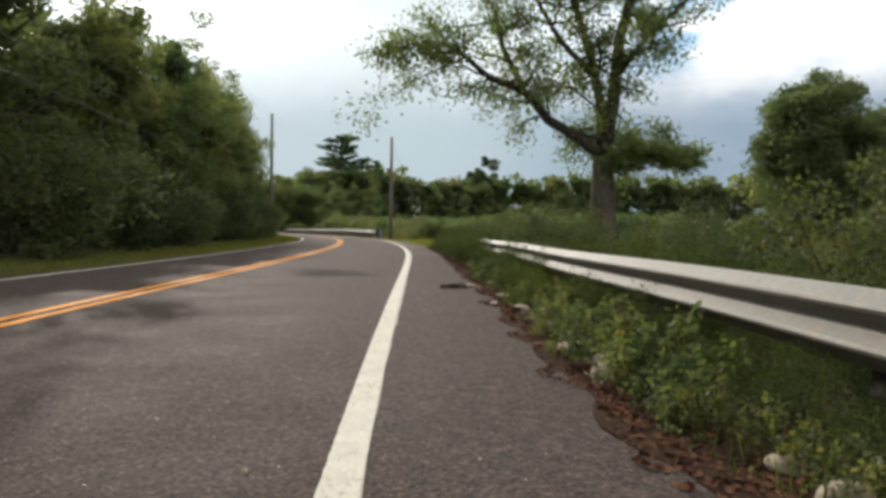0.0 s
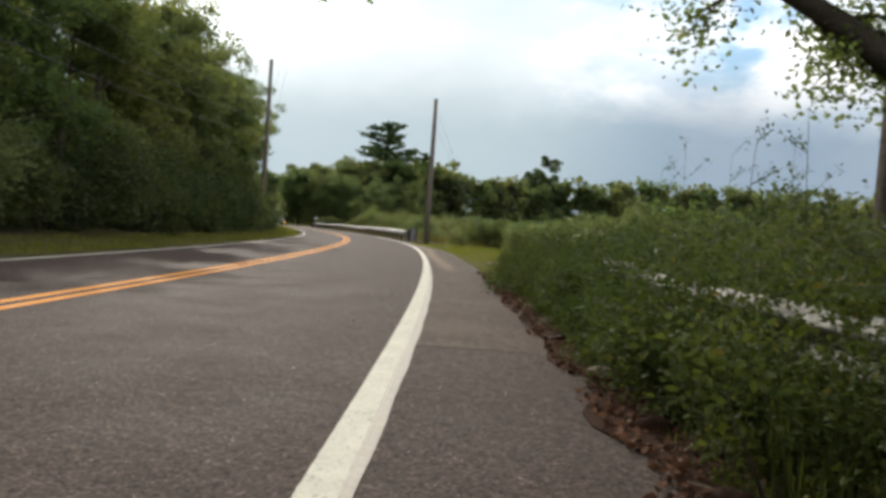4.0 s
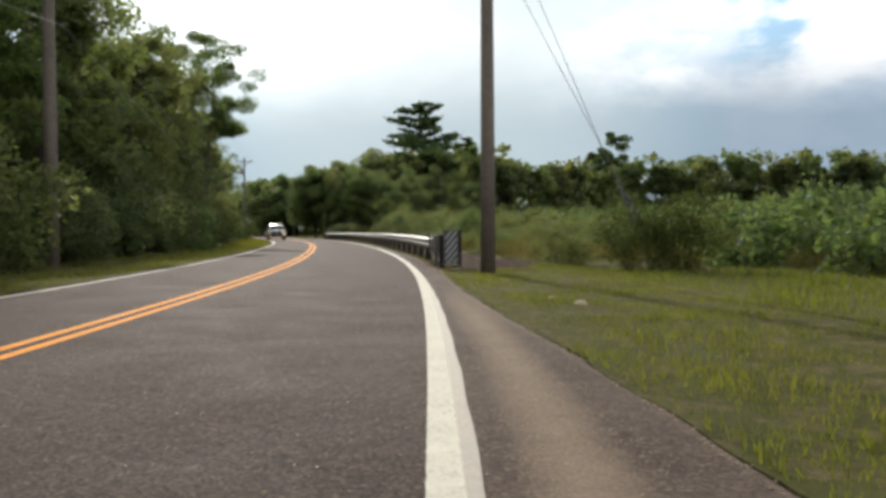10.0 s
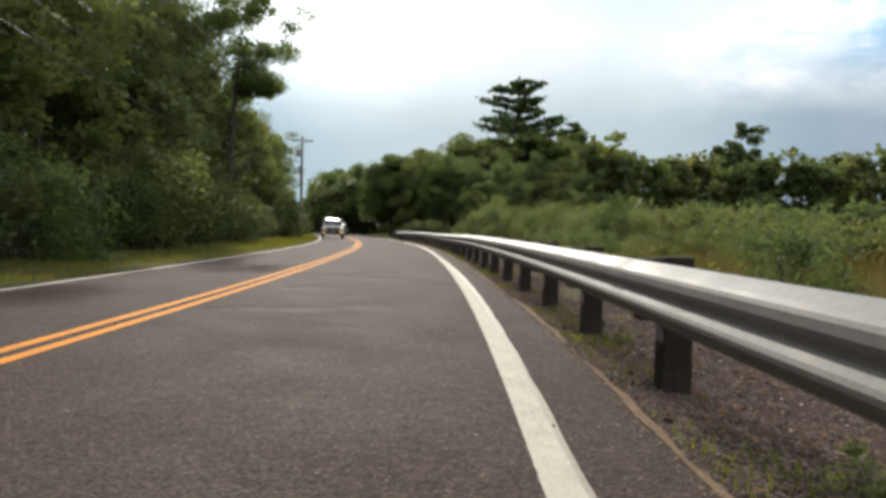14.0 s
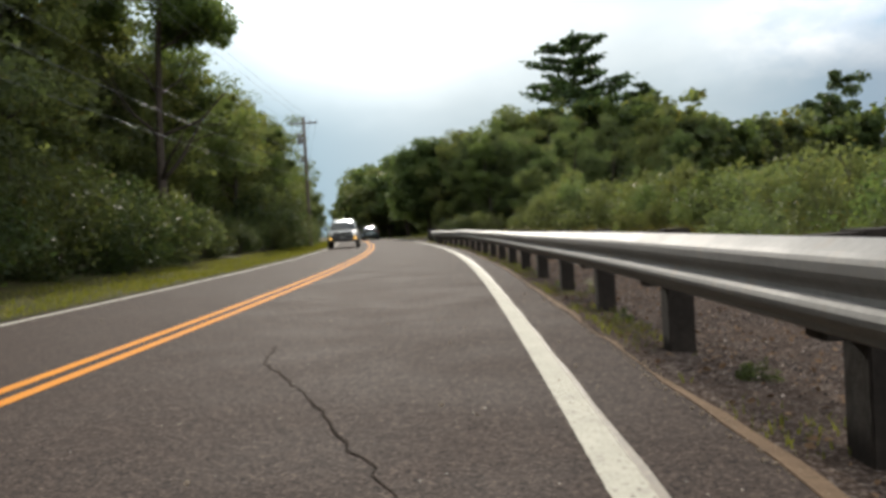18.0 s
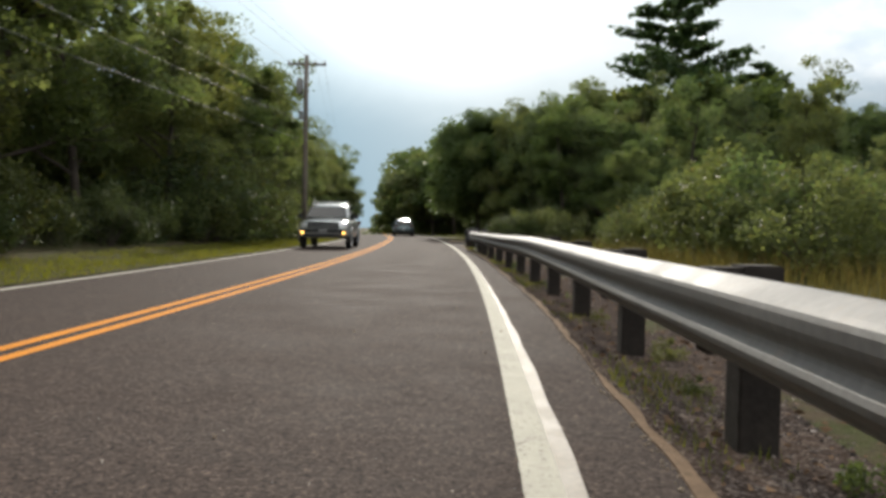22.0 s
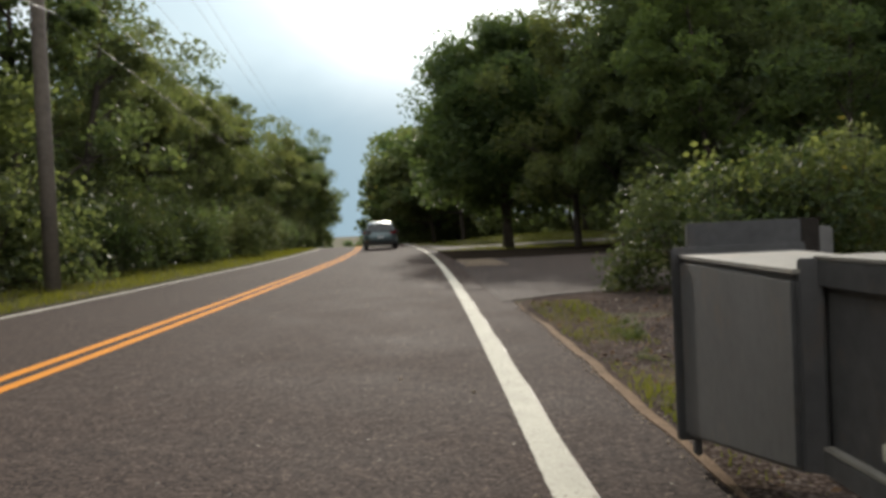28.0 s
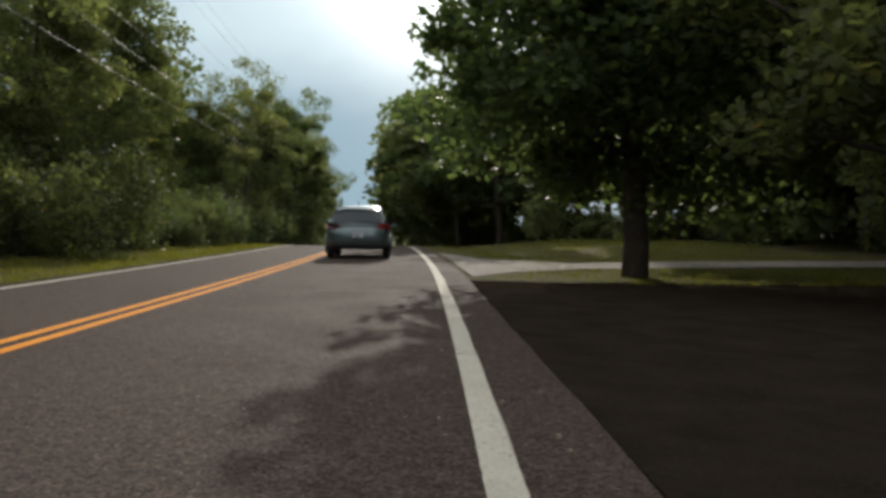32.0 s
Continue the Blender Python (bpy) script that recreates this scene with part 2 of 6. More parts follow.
def asphalt_material(name, dark, light, dust, sandy=0.0, drifted=False):
    m, b = material(name, 0.95, 0, 0.03)
    grain, chips = tex(m, "ShaderNodeTexNoise", 38, 5, 0.75), tex(m, "ShaderNodeTexVoronoi", 55)
    fine, fleck = tex(m, "ShaderNodeTexNoise", 130, 3, 0.7), tex(m, "ShaderNodeTexVoronoi", 9)
    patch, wide = tex(m, "ShaderNodeTexNoise", 1.1, 7, 0.62), tex(m, "ShaderNodeTexNoise", 0.16, 4, 0.55)
    black, pale = tuple(v * 0.45 for v in dark), tuple(min(v * 1.9, 1) for v in light)
    colour = mixed(m, ramp(m, grain, [(0.30, black), (0.48, dark), (0.62, light), (0.78, pale)]), ramp(m, patch, [(0.3, dark), (0.72, light)]), 0.25)
    colour = mixed(m, colour, ramp(m, fine, [(0.3, black), (0.7, pale)]), 0.3)
    colour = mixed(m, colour, pale, ramp(m, chips, [(0.0, (0.85,) * 3), (0.14, (0.5,) * 3), (0.24, (0, 0, 0))]))
    colour = mixed(m, colour, (0.55, 0.52, 0.47), ramp(m, fleck, [(0.0, (0.9,) * 3), (0.035, (0.6,) * 3), (0.05, (0, 0, 0))]))
    colour = mixed(m, colour, dust, ramp(m, wide, [(0.45, (0, 0, 0)), (0.75, (0.25,) * 3)]))
    speck = m.node_tree.nodes.new("ShaderNodeTexVoronoi")
    speck.inputs["Scale"].default_value = 75
    where = m.node_tree.nodes.new("ShaderNodeTexCoord")
    link(m, where.outputs["Object"], speck.inputs["Vector"])
    apart = m.node_tree.nodes.new("ShaderNodeSeparateColor")
    link(m, speck.outputs["Color"], apart.inputs[0])
    colour = mixed(m, colour, ramp(m, apart.outputs[0], [(0.0, (0.45, 0.45, 0.47)), (0.5, (0.95, 0.94, 0.93)), (0.86, (1.25, 1.2, 1.15)), (1.0, (1.9, 1.8, 1.7))]), 1.0, "MULTIPLY")
    colour = mixed(m, colour, tex_tint(m, 9), 0.6, "MULTIPLY")
    if sandy:
        drift = tex(m, "ShaderNodeTexNoise", 0.9, 9, 0.68)
        colour = mixed(m, colour, (0.26, 0.19, 0.13), ramp(m, drift, [(0.28, (0, 0, 0)), (0.72, (sandy,) * 3)]))
    if drifted:
        where = m.node_tree.nodes.new("ShaderNodeAttribute")
        where.attribute_name = "sand"
        lie = mixed(m, tex(m, "ShaderNodeTexNoise", 3.2, 10, 0.8), where.outputs["Fac"], 0.5)
        tan = ramp(m, tex(m, "ShaderNodeTexNoise", 45, 6, 0.7), [(0.3, (0.105, 0.076, 0.055)), (0.7, (0.25, 0.19, 0.135))])
        colour = mixed(m, colour, tan, ramp(m, lie, [(0.42, (0, 0, 0)), (0.78, (0.8,) * 3)]))
    link(m, colour, b.inputs["Base Color"])
    link(m, ramp(m, patch, [(0.3, (0.82,) * 3), (0.7, (0.97,) * 3)]), b.inputs["Roughness"])
    bump(m, b, mixed(m, grain, chips, 0.5), 0.6, 0.006)
    return m


def cell_material(name, colours, scale, gap, rough=0.92, big=0.0, broad=None):
    """Loose stones or chips: each cell its own colour, dark gaps between, larger ones among them, and broad patches."""
    m, b = material(name, rough, 0, 0.0)
    def cells(k):
        n = m.node_tree.nodes.new("ShaderNodeTexVoronoi")
        n.inputs["Scale"].default_value = k
        c = m.node_tree.nodes.new("ShaderNodeTexCoord")
        link(m, c.outputs["Object"], n.inputs["Vector"])
        s = m.node_tree.nodes.new("ShaderNodeSeparateColor")
        link(m, n.outputs["Color"], s.inputs[0])
        return s.outputs[0], n.outputs["Distance"]
    pick, away = cells(scale)
    stops = [(i / max(len(colours) - 1, 1), c) for i, c in enumerate(colours)]
    colour = ramp(m, pick, stops)
    if big:
        pick2, away2 = cells(scale * big)
        colour = mixed(m, colour, ramp(m, pick2, stops), 0.5)
    colour = mixed(m, colour, gap, ramp(m, away, [(0.30, (0, 0, 0)), (0.62, (0.85,) * 3)]))
    colour = mixed(m, colour, tex_tint(m, 14), 1.0, "MULTIPLY")
    if broad:
        colour = mixed(m, colour, broad, ramp(m, tex(m, "ShaderNodeTexNoise", 0.9, 7, 0.65), [(0.42, (0, 0, 0)), (0.68, (0.6,) * 3)]))
    link(m, colour, b.inputs["Base Color"])
    bump(m, b, away, 0.6, 0.012)
    return m


def tex_tint(m, scale):
    return ramp(m, tex(m, "ShaderNodeTexNoise", scale, 4, 0.7), [(0.32, (0.62,) * 3), (0.68, (1.35,) * 3)])


def leaf_material(name, dark, light, warm, rough=0.55, through=0.55):
    """Leaves: a gloss coat over colour that varies from leaf to leaf, and light coming through."""
    m = bpy.data.materials.new(name)
    m.use_nodes = True
    nodes = m.node_tree.nodes
    b = nodes["Principled BSDF"]
    geo = nodes.new("ShaderNodeNewGeometry")
    info = nodes.new("ShaderNodeObjectInfo")
    colour = ramp(m, geo.outputs["Random Per Island"], [(0.0, dark), (0.72, light), (0.97, light), (1.0, warm)])
    patch = tex(m, "ShaderNodeTexNoise", 0.55, 3, 0.6)
    colour = mixed(m, colour, ramp(m, patch, [(0.35, dark), (0.7, light)]), 0.4)
    tint = ramp(m, info.outputs["Random"], [(0.0, (0.72, 0.86, 0.70)), (0.5, (1.0, 1.0, 1.0)), (1.0, (1.12, 1.03, 0.82))])
    colour = mixed(m, colour, tint, 1.0, "MULTIPLY")
    link(m, colour, b.inputs["Base Color"])
    b.inputs["Roughness"].default_value = rough
    b.inputs["Specular IOR Level"].default_value = 0.12
    glowing = nodes.new("ShaderNodeBsdfTranslucent")
    link(m, mixed(m, colour, (1.45, 1.45, 0.75), 1.0, "MULTIPLY"), glowing.inputs[0])
    mix = nodes.new("ShaderNodeMixShader")
    mix.inputs[0].default_value = through
    link(m, b.outputs[0], mix.inputs[1])
    link(m, glowing.outputs[0], mix.inputs[2])
    link(m, mix.outputs[0], nodes["Material Output"].inputs[0])
    return m


ASPHALT = asphalt_material("road asphalt", (0.039, 0.030, 0.0255), (0.066, 0.0515, 0.044), (0.08, 0.061, 0.05))
SHOULDER = asphalt_material("dusty shoulder asphalt", (0.039, 0.030, 0.0255), (0.066, 0.0515, 0.044), (0.095, 0.073, 0.056), 0.12, True)
APRON = asphalt_material("old driveway asphalt", (0.046, 0.038, 0.034), (0.082, 0.069, 0.061), (0.10, 0.08, 0.067))
SANDED_APRON = asphalt_material("sandy driveway asphalt", (0.046, 0.038, 0.034), (0.082, 0.069, 0.061), (0.10, 0.08, 0.067), 0.0, True)
# deep shade under the trees is put into this near-black colour
SHADED_NEEDLES = surface("needle litter darkened as tree shade", (0.010, 0.008, 0.0065), (0.034, 0.026, 0.019), 40, 2.0, 0.95, spec=0.0, relief=0.8, depth=0.02, stain=(0.018, 0.022, 0.010))
PALE_DRIVE = asphalt_material("pale gravelled drive", (0.13, 0.115, 0.10), (0.22, 0.20, 0.175), (0.24, 0.21, 0.18))
WHITE = surface("white road paint", (0.32, 0.30, 0.24), (0.52, 0.49, 0.405), 60, 3, 0.9, spec=0.1, relief=0.3, depth=0.003, stain=(0.30, 0.27, 0.23))
OLD_WHITE = surface("worn cream road paint", (0.12, 0.10, 0.076), (0.25, 0.215, 0.165), 30, 5, 0.7, relief=0.3, depth=0.003, stain=(0.13, 0.11, 0.09))
def pit(m, scale, size, deep):
    """Small chips out of the paint, showing the asphalt."""
    b = m.node_tree.nodes["Principled BSDF"]
    old = b.inputs["Base Color"].links[0].from_socket
    spots = ramp(m, tex(m, "ShaderNodeTexVoronoi", scale), [(size * 0.6, (1, 1, 1)), (size, (0, 0, 0))])
    worn = ramp(m, tex(m, "ShaderNodeTexNoise", 0.8, 6, 0.7), [(0.45, (0, 0, 0)), (0.62, (1, 1, 1))])
    link(m, mixed(m, old, (0.06, 0.048, 0.04), mixed(m, spots, worn, 1.0, "MULTIPLY")), b.inputs["Base Color"])
    rough = ramp(m, tex(m, "ShaderNodeTexNoise", 70, 5, 0.8), [(0.30, (deep,) * 3), (0.44, (0, 0, 0))])
    link(m, mixed(m, b.inputs["Base Color"].links[0].from_socket, (0.09, 0.072, 0.058), rough), b.inputs["Base Color"])


pit(WHITE, 26, 0.26, 0.9)
YELLOW = surface("orange-yellow road paint", (0.48, 0.165, 0.010), (0.66, 0.25, 0.016), 60, 2, 0.9, spec=0.1, relief=0.3, depth=0.003, stain=(0.40, 0.17, 0.03))
pit(YELLOW, 30, 0.2, 0.7)
SAND = surface("road sand", (0.095, 0.064, 0.042), (0.22, 0.152, 0.10), 60, 5, 0.95, spec=0.02, relief=0.6, depth=0.01, stain=(0.06, 0.052, 0.03))
SOIL = surface("verge soil", (0.035, 0.027, 0.018), (0.10, 0.076, 0.048), 25, 0.8, 0.95, spec=0.02, relief=0.8, depth=0.04, stain=(0.05, 0.062, 0.02), stain_at=(0.44, 0.6))
GRAVEL = cell_material("brown-grey gravel", [(0.036, 0.029, 0.026), (0.075, 0.06, 0.052), (0.125, 0.10, 0.086), (0.11, 0.08, 0.062), (0.24, 0.205, 0.18)], 44, (0.01, 0.007, 0.006), big=0.45, broad=(0.085, 0.062, 0.048))
LITTER = surface("dry leaf litter", (0.014, 0.008, 0.0055), (0.055, 0.030, 0.018), 30, 4, 0.95, spec=0.02, relief=0.8, depth=0.02)
GALVANISED = surface("weathered galvanised steel", (0.12, 0.118, 0.113), (0.215, 0.21, 0.20), 25, 2.5, 0.72, 0.3, 0.2, relief=0.05, depth=0.004, stain=(0.20, 0.17, 0.14))
# weathered steel whose colour is darkened for the backlit faces of the rail ends
SHADED_STEEL = surface("weathered steel darkened as backlit", (0.042, 0.041, 0.041), (0.092, 0.090, 0.088), 22, 2.0, 0.6, 0.25, 0.25, relief=0.08, depth=0.004, stain=(0.10, 0.075, 0.055))
OLD_STEEL = surface("dull old steel rail", (0.12, 0.11, 0.092), (0.23, 0.214, 0.18), 25, 2.5, 0.72, 0.0, 0.3, relief=0.1, depth=0.004, stain=(0.24, 0.17, 0.11))
POST_WOOD = surface("dark creosoted post", (0.012, 0.010, 0.009), (0.036, 0.030, 0.025), 20, 3, 0.9, spec=0.1, relief=0.6, depth=0.01)
POLE_WOOD = surface("grey-brown utility pole wood", (0.06, 0.048, 0.038), (0.15, 0.122, 0.096), 9, 1.0, 0.85, relief=0.6, depth=0.01, stain=(0.05, 0.04, 0.035))
BARK = surface("tree bark", (0.028, 0.022, 0.018), (0.095, 0.078, 0.062), 12, 1.6, 0.9, spec=0.05, relief=0.9, depth=0.04)
STONE = surface("tan roadside stone", (0.15, 0.11, 0.075), (0.33, 0.26, 0.18), 18, 4, 0.85, relief=0.5, depth=0.02)
WIRE = surface("dull aluminium cable", (0.10, 0.10, 0.102), (0.2, 0.2, 0.202), 30, 3, 0.6, 0.5, 0.3, relief=0.05)
STRIPE_LIGHT = surface("pale reflective sheeting", (0.17, 0.168, 0.165), (0.26, 0.257, 0.25), 30, 4, 0.4, relief=0.05)
STRIPE_DARK = surface("black sign sheeting", (0.02, 0.02, 0.022), (0.05, 0.05, 0.052), 30, 4, 0.45, relief=0.05)
TREE_LEAF = leaf_material("broadleaf foliage", (0.075, 0.092, 0.048), (0.145, 0.165, 0.08), (0.20, 0.15, 0.04), 0.55, 0.62)
DARK_LEAF = leaf_material("deep green foliage", (0.062, 0.083, 0.05), (0.12, 0.14, 0.075), (0.16, 0.11, 0.035), 0.55, 0.62)
SHRUB_LEAF = leaf_material("shrub foliage", (0.052, 0.066, 0.03), (0.12, 0.132, 0.06), (0.24, 0.17, 0.05))
# leaf green lowered to carry shade at the wood's foot and backlit bushes
SHADED_LEAF = leaf_material("undergrowth foliage with shade in its colour", (0.028, 0.040, 0.021), (0.072, 0.086, 0.040), (0.15, 0.11, 0.035), 0.6, 0.45)
PINE_LEAF = leaf_material("pine needles", (0.04, 0.065, 0.03), (0.085, 0.12, 0.05), (0.12, 0.09, 0.03), 0.5, 0.25)
TURF = surface("mottled turf", (0.026, 0.030, 0.011), (0.085, 0.080, 0.029), 14, 1.6, 0.95, spec=0.02, relief=1.0, depth=0.05, stain=(0.12, 0.088, 0.054), stain_at=(0.50, 0.64))
GRASS = leaf_material("verge grass", (0.062, 0.074, 0.014), (0.145, 0.15, 0.03), (0.25, 0.18, 0.075), 0.5, 0.45)
HERB_LEAF = leaf_material("dark roadside herbage", (0.022, 0.034, 0.011), (0.065, 0.082, 0.025), (0.15, 0.10, 0.035), 0.85, 0.35)
MEADOW = leaf_material("tall meadow grass", (0.045, 0.042, 0.017), (0.115, 0.088, 0.036), (0.21, 0.115, 0.06), 0.5, 0.5)


# ---- building blocks ----
def mesh_of(name, verts, faces, mat, shade=False):
    me = bpy.data.meshes.new(name)
    me.from_pydata([tuple(v) for v in verts], [], [tuple(f) for f in faces])
    for m in (mat if isinstance(mat, (list, tuple)) else (mat,)):
        me.materials.append(m)
    if shade:
        me.polygons.foreach_set("use_smooth", np.ones(len(me.polygons), bool))
    me.update()
    return me


def put(name, me, parent=None, label=""):
    ob = new(name, me)
    if parent:
        ob.parent = parent
    return tagged(ob, label)


def part(name, bm, mat, parent, label="", shade=False):
    """Links a bmesh as one mesh object under a thing or a part."""
    me = bpy.data.meshes.new(name)
    bm.to_mesh(me)
    bm.free()
    me.materials.append(mat)
    if shade:
        me.polygons.foreach_set("use_smooth", np.ones(len(me.polygons), bool))
    return put(name, me, parent, label)


def empty(name, m=None, **tags):
    ob = new(name)
    ob.empty_display_size = 0.3
    if m is not None:
        ob.matrix_world = m
    return tagged(ob, **tags)


def box(bm, cx, cy, cz, sx, sy, sz, bevel=0.0, turn=None):
    r = bmesh.ops.create_cube(bm, size=1, matrix=Matrix.LocRotScale((cx, cy, cz), turn, (sx, sy, sz)))
    if bevel:
        bmesh.ops.bevel(bm, geom=list({e for v in r["verts"] for e in v.link_edges}), offset=bevel, segments=2, affect="EDGES")
    return bm


def tube(points, radii, sides=8, closed=True):
    """Vertices and faces of a tapered tube along points."""
    P = [Vector(p) for p in points]
    verts, faces = [], []
    up = Vector((0.13, 0.21, 1)).normalized()
    for i, p in enumerate(P):
        way = (P[min(i + 1, len(P) - 1)] - P[max(i - 1, 0)]).normalized()
        a = way.cross(up)
        a = a.normalized() if a.length > 1e-3 else way.orthogonal().normalized()
        b = way.cross(a)
        for k in range(sides):
            t = 2 * math.pi * k / sides
            verts.append(p + (a * math.cos(t) + b * math.sin(t)) * radii[i])
    for i in range(len(P) - 1):
        for k in range(sides):
            q, w = i * sides + k, i * sides + (k + 1) % sides
            faces.append((q, w, w + sides, q + sides))
    if closed:
        faces.append(tuple(range(sides))[::-1])
        faces.append(tuple(range((len(P) - 1) * sides, len(P) * sides)))
    return verts, faces


def join(pieces):
    verts, faces = [], []
    for v, f in pieces:
        k = len(verts)
        verts += list(v)
        faces += [tuple(i + k for i in q) for q in f]
    return verts, faces


def leaves_mesh(name, centres, sizes, mat, rng, flat=0.5, long=1.5, fold=0.25, droop=0.0):
    """Many small folded leaves, one island each: four corners round a bent middle rib."""
    n = len(centres)
    c = np.asarray(centres, float)
    s = np.asarray(sizes, float)[:, None]
    a = rng.normal(size=(n, 3))
    a[:, 2] = a[:, 2] * flat - droop
    a /= np.linalg.norm(a, axis=1)[:, None]
    b = np.cross(a, rng.normal(size=(n, 3)) * np.array([0.45, 0.45, 1.0]))
    b /= np.linalg.norm(b, axis=1)[:, None] + 1e-9
    nrm = np.cross(a, b)
    v = np.empty((n, 4, 3))
    v[:, 0] = c - a * s * long * 0.5
    v[:, 1] = c + b * s * 0.5 + nrm * s * fold
    v[:, 2] = c + a * s * long * 0.5
    v[:, 3] = c - b * s * 0.5 + nrm * s * fold
    me = bpy.data.meshes.new(name)
    me.vertices.add(n * 4)
    me.vertices.foreach_set("co", v.ravel())
    me.loops.add(n * 6)
    k = (np.arange(n) * 4)[:, None]
    me.loops.foreach_set("vertex_index", (k + np.array([0, 1, 2, 0, 2, 3])).ravel().astype(np.int32))
    me.polygons.add(n * 2)
    me.polygons.foreach_set("loop_start", (np.arange(n * 2) * 3).astype(np.int32))
    me.materials.append(mat)
    me.update(calc_edges=True)
    return me


def blades_mesh(name, roots, heights, widths, mat, rng, lean=0.35):
    """Grass: one bent tapering blade for each root."""
    n = len(roots)
    r, h, w = np.asarray(roots, float), np.asarray(heights, float)[:, None], np.asarray(widths, float)[:, None]
    t = rng.uniform(0, 2 * math.pi, n)
    side = np.stack([np.cos(t), np.sin(t), np.zeros(n)], 1)
    t2 = rng.uniform(0, 2 * math.pi, n)
    out_ = np.stack([np.cos(t2), np.sin(t2), np.zeros(n)], 1) * rng.uniform(0.1, 1, (n, 1)) * lean
    up = np.array([0, 0, 1.0])
    v = np.empty((n, 5, 3))
    v[:, 0], v[:, 1] = r - side * w * 0.5, r + side * w * 0.5
    m = r + up * h * 0.55 + out_ * h * 0.35
    v[:, 2], v[:, 3] = m + side * w * 0.38, m - side * w * 0.38
    v[:, 4] = r + up * h * (1 - 0.25 * lean) + out_ * h
    me = bpy.data.meshes.new(name)
    me.vertices.add(n * 5)
    me.vertices.foreach_set("co", v.ravel())
    k = (np.arange(n) * 5)[:, None]
    me.loops.add(n * 9)
    me.loops.foreach_set("vertex_index", (k + np.array([0, 1, 2, 0, 2, 3, 3, 2, 4])).ravel().astype(np.int32))
    me.polygons.add(n * 3)
    me.polygons.foreach_set("loop_start", (np.arange(n * 3) * 3).astype(np.int32))
    me.materials.append(mat)
    me.update(calc_edges=True)
    return me


def strip(name, s0, s1, d0, d1, z, mat, step=1.0, thick=0.0, across=1, follow=False):
    """A ribbon along the road between two offsets (numbers or functions of s), z above the ground."""
    ss = np.arange(s0, s1 + step * 0.5, step)
    a = d0(ss) if callable(d0) else np.full(len(ss), d0)
    b = d1(ss) if callable(d1) else np.full(len(ss), d1)
    verts, faces = [], []
    n = across + 1
    for i, s in enumerate(ss):
        for k in range(n):
            d = a[i] + (b[i] - a[i]) * k / across
            x, y = at(s, d)
            verts.append((x, y, float(height(s, d if follow else 0)) + z))
    for i in range(len(ss) - 1):
        for k in range(across):
            q = i * n + k
            faces.append((q, q + 1, q + n + 1, q + n))
    if thick:
        m = len(verts)
        verts += [(x, y, zz - thick) for x, y, zz in verts]
        for i in range(len(ss) - 1):
            for k in (0, across):
                q = i * n + k
                f = (q, q + n, q + n + m, q + m)
                faces.append(f if k == 0 else f[::-1])
        for i in (0, len(ss) - 1):
            for k in range(across):
                q = i * n + k
                faces.append((q, q + m, q + 1 + m, q + 1))
    return mesh_of(name, verts, faces, mat)


# ---- ground and road ----
gs = np.concatenate([np.arange(-60, -8, 6), np.arange(-8, 232, 1.5), np.arange(232, 340, 5)])
gd = np.concatenate([[-75, -60, -45, -34, -26, -20, -15, -11.5, -9, -7.5, -6.5, -5.7, -5, -4.4, -3.9, -3.5, -3.2, -2.9, -2.4], np.arange(-1, 3.6, 1.5), [3.6, 3.9, 4.2, 4.5, 4.8, 5.2, 5.7, 6.3, 7, 8, 9.5, 11.5, 14, 18, 23, 30, 38, 48, 60, 75]])
rng = np.random.default_rng(3)
gv = []
for s in gs:
    x, y = at(np.full(len(gd), s), gd)
    h = height(np.full(len(gd), s), gd) - 0.07 * ((gd > -2.85) & (gd < edge_right(s) - 0.12)) + rng.normal(0, 0.018, len(gd)) * ((gd < -3.1) | ((gd > 4.7) & (not 161 < s < 192)))
    h = h - 6 * (np.abs(gd) > 74)
    gv += list(zip(x, y, h))
nd = len(gd)
gf = [(i * nd + k, i * nd + k + 1, (i + 1) * nd + k + 1, (i + 1) * nd + k) for i in range(len(gs) - 1) for k in range(nd - 1)]
k0 = len(gv)
gv += [(x * 2600 - 60, y * 2600 + 120, -7.0) for x, y in ((-1, -1), (1, -1), (1, 1), (-1, 1))]
gf.append((k0, k0 + 1, k0 + 2, k0 + 3))
put("ground", mesh_of("ground", gv, gf, SOIL, True))
tagged(bpy.data.objects["ground"], "dark soil verges and woodland floor", "ground", kind="structure")
tagged(put("road", strip("road", -40, 330, -2.95, edge_right, 0.0, ASPHALT, 0.5, 0.12, 4)), "worn grey-brown asphalt two-lane road with patches", "road", kind="structure")
tagged(put("yellow_line_left", strip("line", -40, 330, -0.17, -0.06, 0.004, YELLOW)), "double orange-yellow centre line, left stripe", "road marking", kind="structure")
tagged(put("yellow_line_right", strip("line", -40, 330, 0.06, 0.17, 0.004, YELLOW)), "double orange-yellow centre line, right stripe", "road marking", kind="structure")
tagged(put("edge_line_right", strip("line", -40, 330, lambda s: LINE_W - 0.078 + 0.0015 * np.sin(s * 29) + 0.0012 * np.sin(s * 43 + 1), lambda s: LINE_W + 0.063 + 0.0015 * np.sin(s * 33 + 2) + 0.0012 * np.sin(s * 47), 0.005, WHITE, 0.06)), "solid white painted edge line, slightly worn", "road marking", kind="structure")
tagged(put("edge_line_left", strip("line", -40, 330, LINE_L - 0.06, LINE_L + 0.06, 0.004, WHITE)), "thin solid white painted edge line", "road marking", kind="structure")
